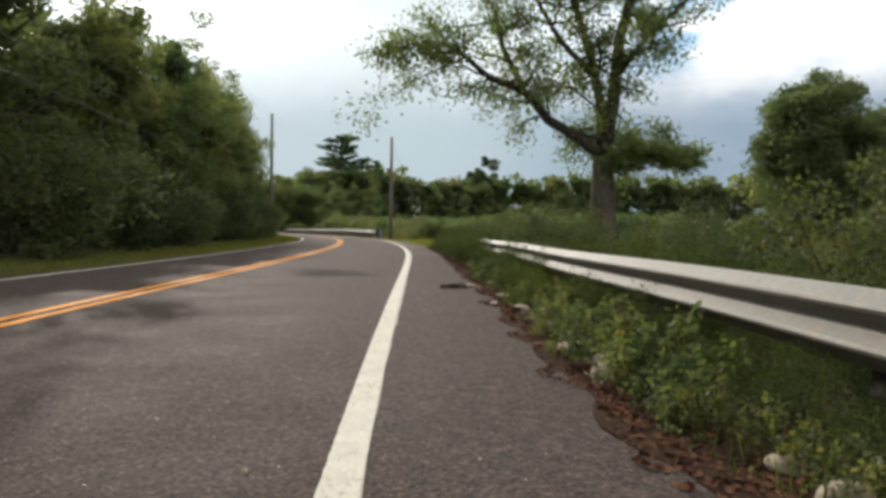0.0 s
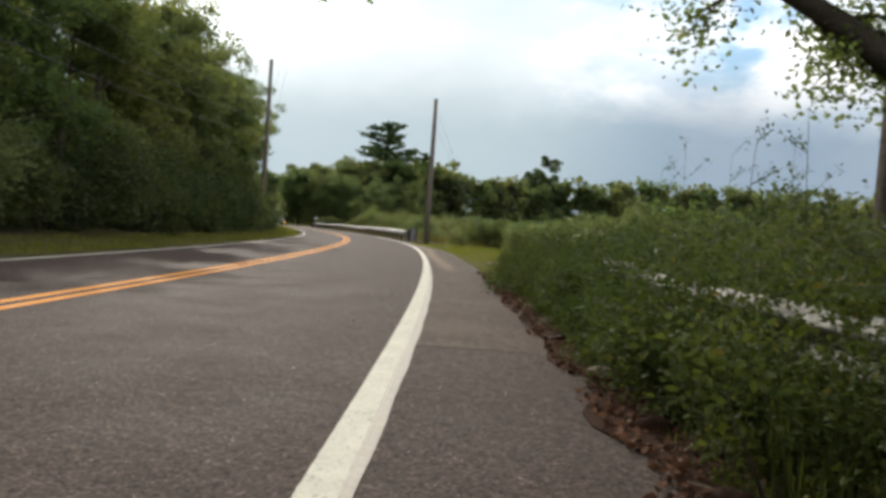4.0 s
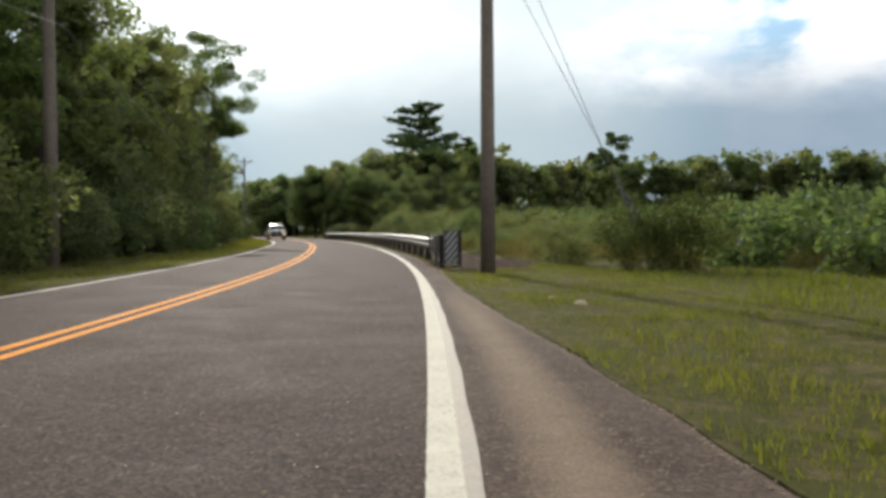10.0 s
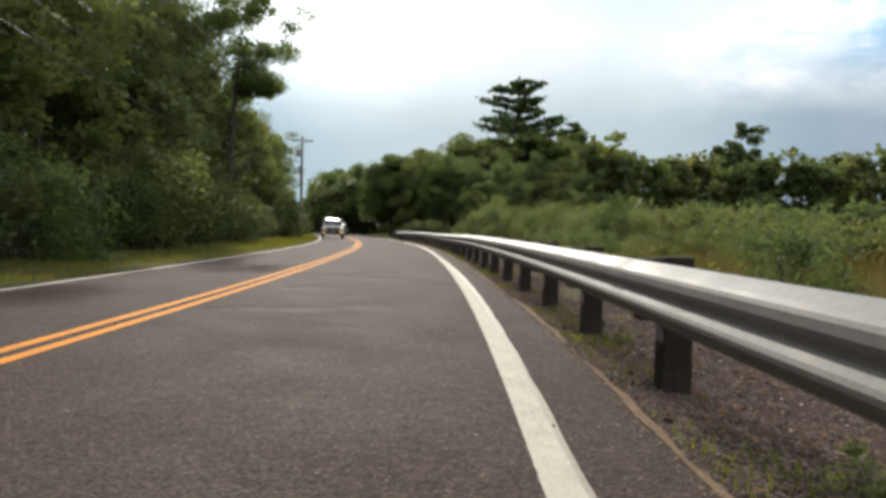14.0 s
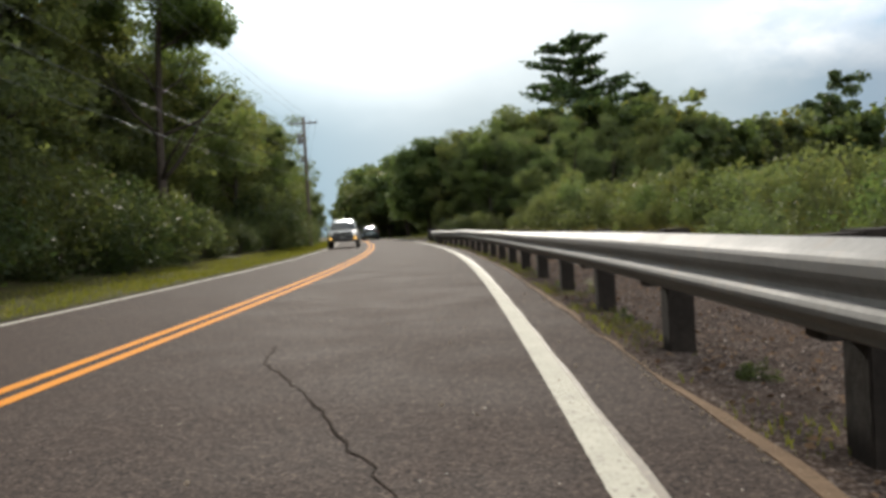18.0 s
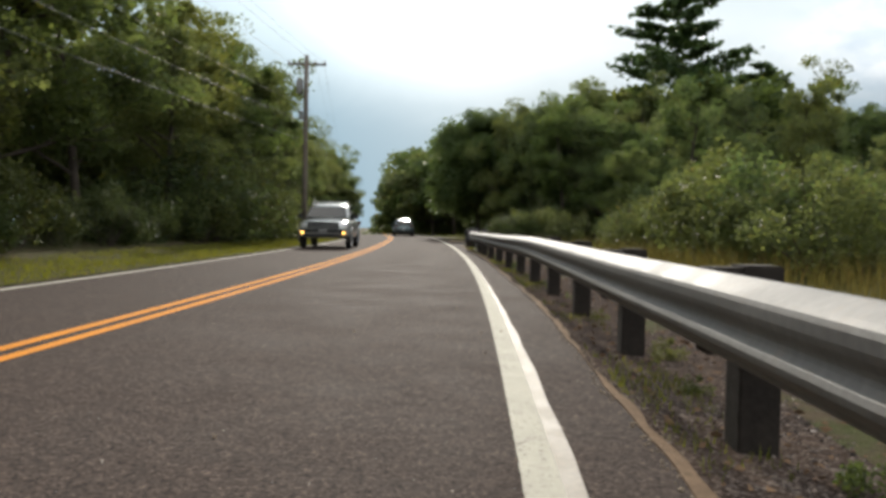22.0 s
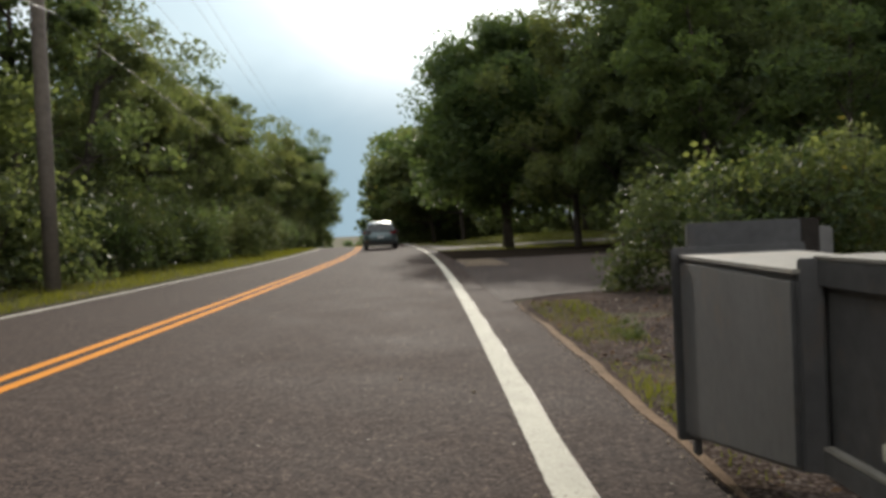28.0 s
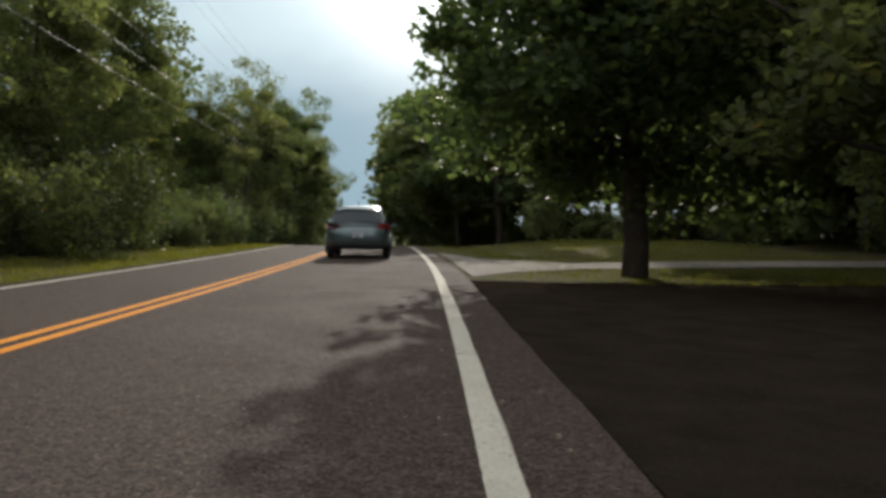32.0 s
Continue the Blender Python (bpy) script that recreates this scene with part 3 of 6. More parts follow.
tagged(put("edge_line_old", strip("line", -10, 230, LINE_W + 0.06, lambda s: LINE_W + 0.067 + 0.07 * smooth(10, 20, s) * (1 - smooth(130, 150, s)) * (0.6 + 0.4 * np.sin(s * 0.21)) + 0.006 * np.sin(s * 9), 0.0045, OLD_WHITE, 0.5)), "older worn cream line showing beside the white one", "road marking", kind="structure")


def patch_mesh(name, s0, s1, mid, half, z, mat, seed, ragged=0.35, step=0.12, follow=False):
    """A thin ragged-edged patch lying on the asphalt along the road."""
    r = np.random.default_rng(seed)
    ss = np.arange(s0, s1, step)
    k = np.linspace(0, math.pi, len(ss))
    w = half * np.sin(k) ** 0.5
    a = np.convolve(r.normal(0, ragged, len(ss) + 8), np.ones(9) / 4, "valid") * half
    b = np.convolve(r.normal(0, ragged, len(ss) + 8), np.ones(9) / 4, "valid") * half
    m = np.array([mid(s) for s in ss]) if callable(mid) else np.full(len(ss), mid)
    verts, faces = [], []
    for i, s in enumerate(ss):
        for d in (m[i] - w[i] - abs(a[i]) * np.sin(k[i]), m[i], m[i] + w[i] + abs(b[i]) * np.sin(k[i])):
            x, y = at(s, d)
            verts.append((x, y, z + (float(height(s, d)) if follow else 0.0)))
    for i in range(len(ss) - 1):
        for j in range(2):
            q = i * 3 + j
            faces.append((q, q + 1, q + 4, q + 3))
    return mesh_of(name, verts, faces, mat)


shoulder = strip("shoulder", 34, 81, LINE_W + 0.09, lambda s: edge_right(s) - 0.01, 0.003, SHOULDER, 0.25, 0.0, 12)
ss = np.repeat(np.arange(34, 81 + 0.125, 0.25), 13)
ds = (LINE_W + 0.09) + (edge_right(ss) - 0.01 - LINE_W - 0.09) * np.tile(np.arange(13) / 12, len(ss) // 13)
drift = np.exp(-((ds - 3.72 - 0.09 * np.sin(ss * 0.31)) / 0.25) ** 2) * smooth(42, 49, ss) * (1 - smooth(69, 78, ss)) + 0.55 * np.exp(-((edge_right(ss) - ds) / 0.10) ** 2) * smooth(38, 46, ss)
shoulder.attributes.new("sand", "FLOAT", "POINT").data.foreach_set("value", np.clip(drift, 0, 1).astype(np.float32))
tagged(put("shoulder_asphalt", shoulder), "dusty asphalt shoulder with drifts of tan sand", "shoulder", kind="structure")
tagged(put("verge_left", strip("turf", -20, 236, lambda s: -6.4 + 0.3 * np.sin(s * 0.7), lambda s: -3.02 + 0.05 * np.sin(s * 2.1), 0.02, TURF, 0.5, 0.05, 6, True)), "narrow mown turf verge below the trees", "verge", kind="structure")
tagged(put("lawn", strip("turf", 191.6, 240, lambda s: edge_right(s) - 0.03, lambda s: 22 + 0 * s, 0.012, TURF, 0.7, 0.015, 8, True)), "green lawn beside the road", "lawn", kind="structure")
# near-black sheet laid where the lawn lies in tree shade
tagged(put("shaded_bed", strip("needles", 179.4, 192.2, lambda s: edge_right(s) - 0.03, lambda s: 22 + 0 * s, 0.012, SHADED_NEEDLES, 0.7, 0.015, 8, True)), "bed of litter under trees, tree shade put in its colour", "leaf litter", kind="structure")
tagged(put("verge_right", strip("turf", 43, 88, lambda s: edge_right(s) + 0.01 + 0.03 * np.sin(s * 1.7) + 0.02 * np.sin(s * 3.3) + 3.3 * smooth(78.8, 84, s) + 0.25 * np.sin(s * 2.3) * smooth(79, 81, s), lambda s: 11 + 0 * s, 0.017, TURF, 0.25, 0.02, 10, True)), "wide turf verge beside the asphalt", "verge", kind="structure")
RUST_LEAF = surface("rusty dead leaves", (0.035, 0.016, 0.010), (0.15, 0.075, 0.042), 30, 4, 0.95, spec=0.02, relief=0.5, depth=0.01)
DRY_LEAF = surface("dry tan leaves", (0.07, 0.042, 0.026), (0.21, 0.135, 0.08), 30, 4, 0.95, spec=0.02, relief=0.5, depth=0.01)
EARTH = surface("dry brown earth", (0.035, 0.023, 0.015), (0.105, 0.071, 0.046), 35, 3, 0.95, spec=0.1, relief=1.0, depth=0.03, stain=(0.06, 0.055, 0.02))
tagged(put("bare_earth", patch_mesh("earth", 45.8, 50.6, 5.75, 0.5, 0.022, EARTH, 12, 0.6, 0.12, True)), "bare patch of stony brown earth", "soil", kind="stuff")
FIELD = surface("rough field floor", (0.035, 0.038, 0.014), (0.10, 0.088, 0.038), 9, 0.5, 0.95, spec=0.02, relief=1.0, depth=0.05, stain=(0.06, 0.07, 0.022))
tagged(put("field", strip("field", 2, 178, lambda s: 7.4 + 0.4 * np.sin(s * 0.4), lambda s: 72 + 0 * s, 0.03, FIELD, 2.0, 0.05, 10, True)), "rough overgrown field floor of weeds and grass", "field", kind="structure")
# a low asphalt berm and its sandy foot along the right edge behind the rail
tagged(put("sand_strip", strip("sand", 77, 165.3, lambda s: edge_right(s) - 0.006, lambda s: edge_right(s) + (0.045 + 0.03 * np.sin(s * 0.9) + 0.02 * np.sin(s * 2.3) + 0.04 * smooth(156, 160, s)) * smooth(76.5, 80, s) * (1 - smooth(161, 166, s)) - 0.02 * smooth(161, 166, s) + 0.012 * np.sin(s * 1.3) + 0.012 * np.sin(s * 3.9) + 0.01 * np.sin(s * 8.3), 0.017, SAND, 0.25, 0.02, 2, True)), "sandy lip along the asphalt edge", "sand", kind="stuff")
tagged(put("gravel_bed", strip("gravel", 78.6, 166.6, lambda s: edge_right(s) + np.interp(s, [165.3, 165.9, 166.6], [0.0, 0.6, 2.2]), lambda s: edge_right(s) + 0.2 + (3.2 + 0.5 * np.sin(s * 0.33)) * smooth(78.2, 83.5, s), 0.012, GRAVEL, 0.5, 0.1, 6, True)), "grey gravel bed behind the guardrail", "gravel", kind="stuff")
tagged(put("litter_strip", strip("litter", -4, 45, lambda s: edge_right(s) - 0.06 + 0.08 * np.sin(s * 3.1), lambda s: edge_right(s) + 0.38 + 0.12 * np.sin(s * 1.7), 0.012, LITTER, 0.3, 0.06, 5, True)), "brown leaf litter along the shoulder", "leaf litter", kind="stuff")
# the driveway mouth on the right near the end, and the pale drive across the lawn
av, af = [], []
drive = [(165.4, 3.7), (165.9, 4.4), (166.6, 6.0), (168.4, 9.5), (170.5, 14.0), (174, 24.0)]
drive2 = [(178.4, 3.7), (178.6, 4.3), (179.2, 6.0), (180.5, 9.5), (183.0, 14.0), (187.0, 24.0)]
for row, ((s1, d1), (s2, d2)) in enumerate(zip(drive, drive2)):
    for k in range(5):
        s, d = s1 + (s2 - s1) * k / 4, d1 + (d2 - d1) * k / 4
        x, y = at(s, d)
        av.append((x, y, float(height(s, d)) + (0.006 if row == 0 else 0.02)))
for i in range(5):
    for k in range(4):
        q = i * 5 + k
        af.append((q, q + 5, q + 6, q + 1))
nav = len(av)
rim = [5 * i for i in range(6)] + [5 * i + 4 for i in range(6)]
av += [(av[q][0], av[q][1], av[q][2] - 0.03) for q in rim]
for e in (0, 6):
    for i in range(5):
        f = (rim[e + i], rim[e + i + 1], nav + e + i + 1, nav + e + i)
        af.append(f if e else f[::-1])
tagged(put("driveway", mesh_of("driveway", av, af, APRON)), "older grey asphalt driveway joining the road", "driveway", kind="structure")
us, uds = np.repeat(np.linspace(174.2, 179.2, 26), 13), np.tile(np.linspace(3.75, 5.6, 13), 26)
ux, uy = at(us, uds)
corner = mesh_of("apron", list(zip(ux, uy, height(us, uds) + 0.026 - 0.02 * smooth(0.2, 0.0, uds - 3.75))), [(i * 13 + k, i * 13 + k + 1, (i + 1) * 13 + k + 1, (i + 1) * 13 + k) for i in range(25) for k in range(12)], SANDED_APRON)
corner.attributes.new("sand", "FLOAT", "POINT").data.foreach_set("value", np.exp(-((us - 177.2) / 1.3) ** 2 - ((uds - 4.4) / 0.5) ** 2).astype(np.float32))
tagged(put("driveway_corner", corner), "sandy corner of the old asphalt driveway", "driveway", kind="structure")
lv, lf = [], []
near_side = [(192.3, 3.9), (194.6, 5.0), (196.3, 7.0), (197.3, 11), (198, 18), (198.5, 26)]
far_side = [(207, 3.9), (202.0, 5.0), (199.6, 7.0), (199.9, 11), (200.6, 18), (201.5, 26)]
for (sa, da), (sb, db) in zip(near_side, far_side):
    for k in range(5):
        s, d = sa + (sb - sa) * k / 4, da + (db - da) * k / 4
        x, y = at(s, d)
        lv.append((x, y, float(height(s, d)) + 0.045))
for i in range(5):
    for k in range(4):
        q = i * 5 + k
        lf.append((q, q + 5, q + 6, q + 1))
tagged(put("drive_path", mesh_of("drive", lv, lf, PALE_DRIVE)), "pale drive crossing the lawn beside the road", "driveway", kind="structure")
# long cracks in the asphalt
CRACK = surface("dark open cracks", (0.022, 0.018, 0.015), (0.046, 0.037, 0.031), 40, 6, 0.95, spec=0.0)


def crack(points, width, seed):
    r = np.random.default_rng(seed)
    pts = []
    for (s0, d0), (s1, d1) in zip(points, points[1:]):
        n = 14
        for k in range(n):
            pts.append((s0 + (s1 - s0) * k / n + r.normal(0, 0.012), d0 + (d1 - d0) * k / n + r.normal(0, 0.016)))
    verts, faces = [], []
    for i, (s, d) in enumerate(pts):
        w = width * r.uniform(0.3, 1.0)
        for e in (-w, w):
            x, y = at(s + e * 0.8, d + e * 0.4)
            verts.append((x, y, 0.0045 if s < 165 else 0.027))
    for i in range(len(pts) - 1):
        faces.append((2 * i, 2 * i + 1, 2 * i + 3, 2 * i + 2))
    return mesh_of("crack", verts, faces, CRACK)


for pts, w, sd in (([(106.1, 3.1), (106.9, 2.5), (108.7, 1.9), (109.9, 1.4), (110.8, 1.3)], 0.014, 1), ([(117.7, 1.9), (118.2, 2.25), (118.6, 2.4), (118.9, 2.75)], 0.015, 2), ([(118.1, 2.1), (118.7, 2.15), (119.1, 2.5)], 0.012, 3), ([(117.2, 3.0), (118.0, 3.22)], 0.013, 7), ([(99.1, 1.4), (99.7, 1.95), (99.6, 2.4)], 0.012, 5), ([(165.9, 4.28), (167.0, 4.38), (169.16, 4.45), (169.9, 4.46), (170.35, 4.25), (171.3, 4.05), (172.6, 3.95)], 0.012, 4)):
    tagged(put("road_crack", crack(pts, w, sd)), "thin dark crack wandering across the asphalt", "crack", kind="stuff")
# pale grit and small debris on the asphalt
rng = np.random.default_rng(8)
bm = bmesh.new()
for i in range(420):
    s, d = rng.uniform(4, 210), rng.choice([rng.uniform(-2.5, 4.2), rng.uniform(2.6, 3.8)])
    x, y = at(s, d)
    k = rng.uniform(0.006, 0.016)
    bmesh.ops.create_icosphere(bm, subdivisions=1, radius=k, matrix=Matrix.LocRotScale((x, y, k * 0.4), Euler(rng.uniform(0, 3, 3)), (1, rng.uniform(0.5, 1), 0.6)))
tagged(part("road_grit", bm, STONE, None), "small pale stones scattered on the asphalt", "grit", kind="stuff")

# ---- guardrails ----
W_BEAM = [(0.014, 0.0), (0.0, -0.003), (-0.03, -0.020), (-0.06, -0.038), (-0.078, -0.052), (-0.084, -0.068), (-0.083, -0.100), (-0.074, -0.122), (-0.058, -0.145), (-0.052, -0.160), (-0.056, -0.175), (-0.072, -0.198), (-0.078, -0.215), (-0.072, -0.236), (-0.03, -0.268), (-0.004, -0.285), (0.0, -0.30), (0.012, -0.312)]
OLD_W = [(0.02, 0.0), (-0.012, -0.006), (-0.078, -0.055), (-0.083, -0.068), (-0.074, -0.085), (-0.012, -0.13), (-0.004, -0.15), (-0.012, -0.165), (-0.076, -0.21), (-0.083, -0.225), (-0.076, -0.24), (-0.02, -0.285), (0.0, -0.305), (0.012, -0.312)]


def beam(name, profile, s0, s1, d, top, mat, parent, label="", wave=0.0):
    """One length of folded steel rail along the road; its folds face the road."""
    ss = np.linspace(s0, s1, max(int((s1 - s0) / 0.95), 2) + 1)
    verts, faces = [], []
    n = len(profile)
    for s in ss:
        for off, z in profile:
            x, y = at(s, (d(s) if callable(d) else d) + 0.083 + off)
            verts.append((x, y, (top(s) if callable(top) else top) + z + wave * math.sin(s * 0.7)))
    m = len(verts)
    for s in ss:
        for off, z in profile:
            x, y = at(s, (d(s) if callable(d) else d) + 0.083 + off + 0.006)
            verts.append((x, y, (top(s) if callable(top) else top) + z + wave * math.sin(s * 0.7)))
    for i in range(len(ss) - 1):
        for k in range(n - 1):
            q = i * n + k
            faces.append((q, q + 1, q + n + 1, q + n))
            faces.append((q + m, q + n + m, q + n + 1 + m, q + 1 + m))
        for k in (0, n - 1):
            q = i * n + k
            faces.append((q, q + n, q + n + m, q + m))
    for i in (0, len(ss) - 1):
        for k in range(n - 1):
            q = i * n + k
            faces.append((q, q + m, q + 1 + m, q + 1))
    return put(name, mesh_of(name, verts, faces, mat, False), parent, label)


def road_frame(s, d, z=0.0):
    """A pose at the road station: x to the right of the road, y along it."""
    x, y = at(s, d)
    return pose(float(x), float(y), float(height(s, d)) * 0 + z, 0, 0, math.degrees(heading(s)))


def rail_post(parent, s, d, top, mat, size=(0.17, 0.2), block=True):
    bm = bmesh.new()
    box(bm, 0, 0, (top - 0.6) / 2, size[0], size[1], top + 0.6, 0.008)
    p = part("post", bm, mat, parent, "dark weathered guardrail post")
    p.matrix_world = road_frame(s, d)
    if block:
        bm = bmesh.new()
        box(bm, -0.15, 0, top - 0.19, 0.14, 0.17, 0.36, 0.006)
        b = part("spacer_block", bm, mat, p)
        bm = bmesh.new()
        bmesh.ops.create_cone(bm, cap_ends=True, segments=8, radius1=0.022, radius2=0.018, depth=0.02, matrix=Matrix.Translation((-0.232, 0, top - 0.165)) @ Matrix.Rotation(math.pi / 2, 4, "Y"))
        part("bolt", bm, GALVANISED, p)
    return p


rail = empty("guardrail", road_frame(120, 3.9), label="long galvanised steel guardrail on dark posts", category="guardrail")
rail.matrix_world = Matrix()
for a in np.arange(83.2, 156.5, 3.81):
    beam("rail_beam", W_BEAM, a, min(a + 3.84, 157.0), rail_d, rail_top, GALVANISED, rail)
for k, s in enumerate(np.arange(88.38, 156, 2.66)):
    rail_post(rail, s, float(rail_d(s)) + 0.36, rail_top(s) + 0.012, POST_WOOD)
    if k % 2 == 0:      # the lap of two lengths: a thin plate with its bolts
        bm = bmesh.new()
        box(bm, 0, 0, 0, 0.012, 0.32, 0.05, 0.004)
        o = part("splice_plate", bm, GALVANISED, rail)
        o.matrix_world = road_frame(s, float(rail_d(s)) + 0.03, rail_top(s) - 0.158)


def channel(name, a, b, w, h, mat, parent, label=""):
    """A straight bar between two points."""
    a, b = Vector(a), Vector(b)
    bm = bmesh.new()
    box(bm, 0, 0, 0, w, (b - a).length, h, min(w, h) * 0.15)
    o = part(name, bm, mat, parent, label)
    o.matrix_world = Matrix.Translation((a + b) / 2) @ (b - a).to_track_quat("Y", "Z").to_matrix().to_4x4()
    return o


def world_at(s, d, z):
    x, y = at(s, d)
    return Vector((float(x), float(y), z))


def striped_panel(parent, s, d, low, high, wide, lean, front):
    """The slanted black-and-pale warning panel: sheet, folded edges and six stripes."""
    bm = bmesh.new()
    box(bm, 0, 0, 0, wide, 0.012, high - low, 0.004)
    sheet = part("warning_panel", bm, STRIPE_DARK if front else SHADED_STEEL, parent, "black warning panel with pale slanted stripes" if front else "grey back of a warning panel")
    sheet.matrix_world = road_frame(s, d, (low + high) / 2) @ pose(0, 0, 0, 0, 0, lean)
    if front:
        h, w = high - low, wide * 0.80
        for i in range(6):
            c0 = h / 2 - 0.255 - i * 0.172       # where the stripe's lower edge meets the left side
            pts = []
            for x, e in ((-w / 2, 0.0), (w / 2, 0.0), (w / 2, 0.082), (-w / 2, 0.082)):
                pts.append(Vector((x, c0 + (x + w / 2) * 1.2 + e)))
            for sign, limit in ((1, h / 2 - 0.012), (-1, h / 2 - 0.012)):      # trimmed at the sheet's top and foot
                cut = []
                for k, p in enumerate(pts):
                    q = pts[(k + 1) % len(pts)]
                    if p.y * sign <= limit:
                        cut.append(p)
                    if (p.y * sign - limit) * (q.y * sign - limit) < 0:
                        cut.append(p.lerp(q, (limit - p.y * sign) / ((q.y - p.y) * sign)))
                pts = cut
            if len(pts) < 3:
                continue
            bm = bmesh.new()
            q = [bm.verts.new((p.x - 0.01, -0.0095, p.y)) for p in pts]
            r = [bm.verts.new((v.co.x, -0.006, v.co.z)) for v in q]
            bm.faces.new(q)
            for k in range(len(q)):
                bm.faces.new((q[k], r[k], r[(k + 1) % len(q)], q[(k + 1) % len(q)]))
            part("stripe", bm, STRIPE_LIGHT, sheet)
    for x, y in ((-wide / 2 - 0.012, -0.012), (wide / 2 + 0.03, 0.02)):
        bm = bmesh.new()
        box(bm, x, y, -0.03, 0.024 if x < 0 else 0.07, 0.05, high - low + 0.06, 0.006)
        part("folded_edge", bm, SHADED_STEEL if x < 0 else POST_WOOD, sheet)
    return sheet


def terminal(s_head, s_rail, way, label, long=0.6):
    """The rail's end: a steel head boxed round the beam, impact plate, end post, ground strut and cable."""
    ob = empty("rail_terminal", label=label, category="rail terminal")
    d, t = float(rail_d(s_head)), RAIL_TOP
    for z, h in ((t + 0.035, 0.055), (t - 0.345, 0.05)):
        for e in (-0.015, 0.10):
            channel("feeder_bar", world_at(s_rail, d + e, z), world_at(s_head, d + e, z), 0.02, h, SHADED_STEEL, ob)
        channel("cap_strip", world_at(s_rail, d + 0.045, z + h / 2 + 0.003), world_at(s_head, d + 0.045, z + h / 2 + 0.003), 0.14, 0.008, OLD_STEEL, ob)
    for e, m in ((0.0, SHADED_STEEL), (0.085, SHADED_STEEL)) if way > 0 else ():
        channel("chute_panel", world_at(s_rail + way * 0.05, d + e, t - 0.16), world_at(s_head, d + e, t - 0.16), 0.012, 0.40, m, ob)
    for s in (s_rail, s_head):
        for e in (-0.03, 0.115):
            channel("head_strut", world_at(s, d + e, t + 0.065), world_at(s, d + e, t - 0.37), 0.05, 0.024, SHADED_STEEL, ob)
    # the head: slim at the rail, spreading to the plate
    plate = s_head + way * long
    if way < 0:      # the open end: the beam runs on between the bars to a broad steel upright and a timber post
        beam("beam_end", W_BEAM, s_head, s_rail + 0.4, rail_d, t, GALVANISED, ob)
        channel("end_upright", world_at(s_head - 0.03, d + 0.05, t + 0.06), world_at(s_head - 0.03, d + 0.05, 0.02), 0.07, 0.05, SHADED_STEEL, ob)
        rail_post(ob, s_head + 0.12, d + 0.20, t + 0.07, POST_WOOD, (0.11, 0.12), False)
        channel("post_cap", world_at(s_head + 0.04, d + 0.20, t + 0.078), world_at(s_head + 0.2, d + 0.20, t + 0.078), 0.15, 0.012, OLD_STEEL, ob)
        channel("ground_strut", world_at(s_rail + 1.55, d + 0.2, 0.15), world_at(s_head + 0.6, d + 0.2, 0.13), 0.06, 0.04, OLD_STEEL, ob, "pale steel ground strut")
        pts = [world_at(s_rail, d + 0.1, t - 0.32), world_at(s_rail - 0.25, d + 0.14, 0.26), world_at(s_head + 0.6, d + 0.2, 0.13)]
        put("anchor_cable", mesh_of("anchor_cable", *tube(pts, [0.012] * 3, 6), SHADED_STEEL, True), ob)
        return ob
    near = [(s_head, d - 0.07, t - 0.37), (s_head, d + 0.20, t - 0.37), (s_head, d + 0.20, t + 0.03), (s_head, d - 0.07, t + 0.03)]
    far = [(plate, d + 0.04, t - 0.58), (plate, d + 0.44, t - 0.58), (plate, d + 0.44, t + 0.02), (plate, d + 0.04, t + 0.02)]
    bm = bmesh.new()
    v = [bm.verts.new(world_at(*q)) for q in near + far]
    for q in ((0, 1, 2, 3), (7, 6, 5, 4), (0, 4, 5, 1), (1, 5, 6, 2), (2, 6, 7, 3), (3, 7, 4, 0)):
        bm.faces.new([v[k] for k in q])
    bmesh.ops.recalc_face_normals(bm, faces=bm.faces)
    bmesh.ops.bevel(bm, geom=list(bm.edges), offset=0.012, segments=2, affect="EDGES")
    part("extruder_head", bm, SHADED_STEEL, ob, "spreading grey steel head")
    # added slab: its paler steel colour stands for sunlight on the head's top
    bm = bmesh.new()
    slab = [bm.verts.new(world_at(ss_, dd_, zz_ + e)) for e in (0.004, 0.014) for ss_, dd_, zz_ in (near[3], near[2], far[2], far[3])]
    for q in ((3, 2, 1, 0), (4, 5, 6, 7), (0, 1, 5, 4), (1, 2, 6, 5), (2, 3, 7, 6), (3, 0, 4, 7)):
        bm.faces.new([slab[k] for k in q])
    bmesh.ops.recalc_face_normals(bm, faces=bm.faces)
    part("sunlit_top", bm, OLD_STEEL, ob, "pale slab coloured as the head's sunlit top")
    bm = bmesh.new()
    box(bm, 0, 0, 0, 0.46, 0.02, 0.66, 0.006)
    o = part("impact_plate", bm, SHADED_STEEL, ob)
    o.matrix_world = road_frame(plate + way * 0.02, d + 0.25, t - 0.27)
    for k, ss in enumerate((s_rail - way * 1.6, s_rail + way * 0.45)):
        rail_post(ob, ss if k == 0 else s_head + way * (1.9 if way > 0 else 0.1), d + (0.36 if k == 0 else 0.80), t - 0.01 if k == 0 else t + 0.10, POST_WOOD if k == 0 else GREY_POST, block=k == 0)
    channel("ground_strut", world_at(s_rail - way * 1.6, d + 0.24, 0.10), world_at(s_rail + way * 0.45, d + 0.24, 0.06), 0.10, 0.05, OLD_STEEL, ob, "pale steel ground strut")
    pts = [world_at(s_rail - way * 1.4, d + 0.1, t - 0.25), world_at(s_rail - way * 0.4, d + 0.18, 0.28), world_at(s_rail + way * 0.4, d + 0.26, 0.09)]
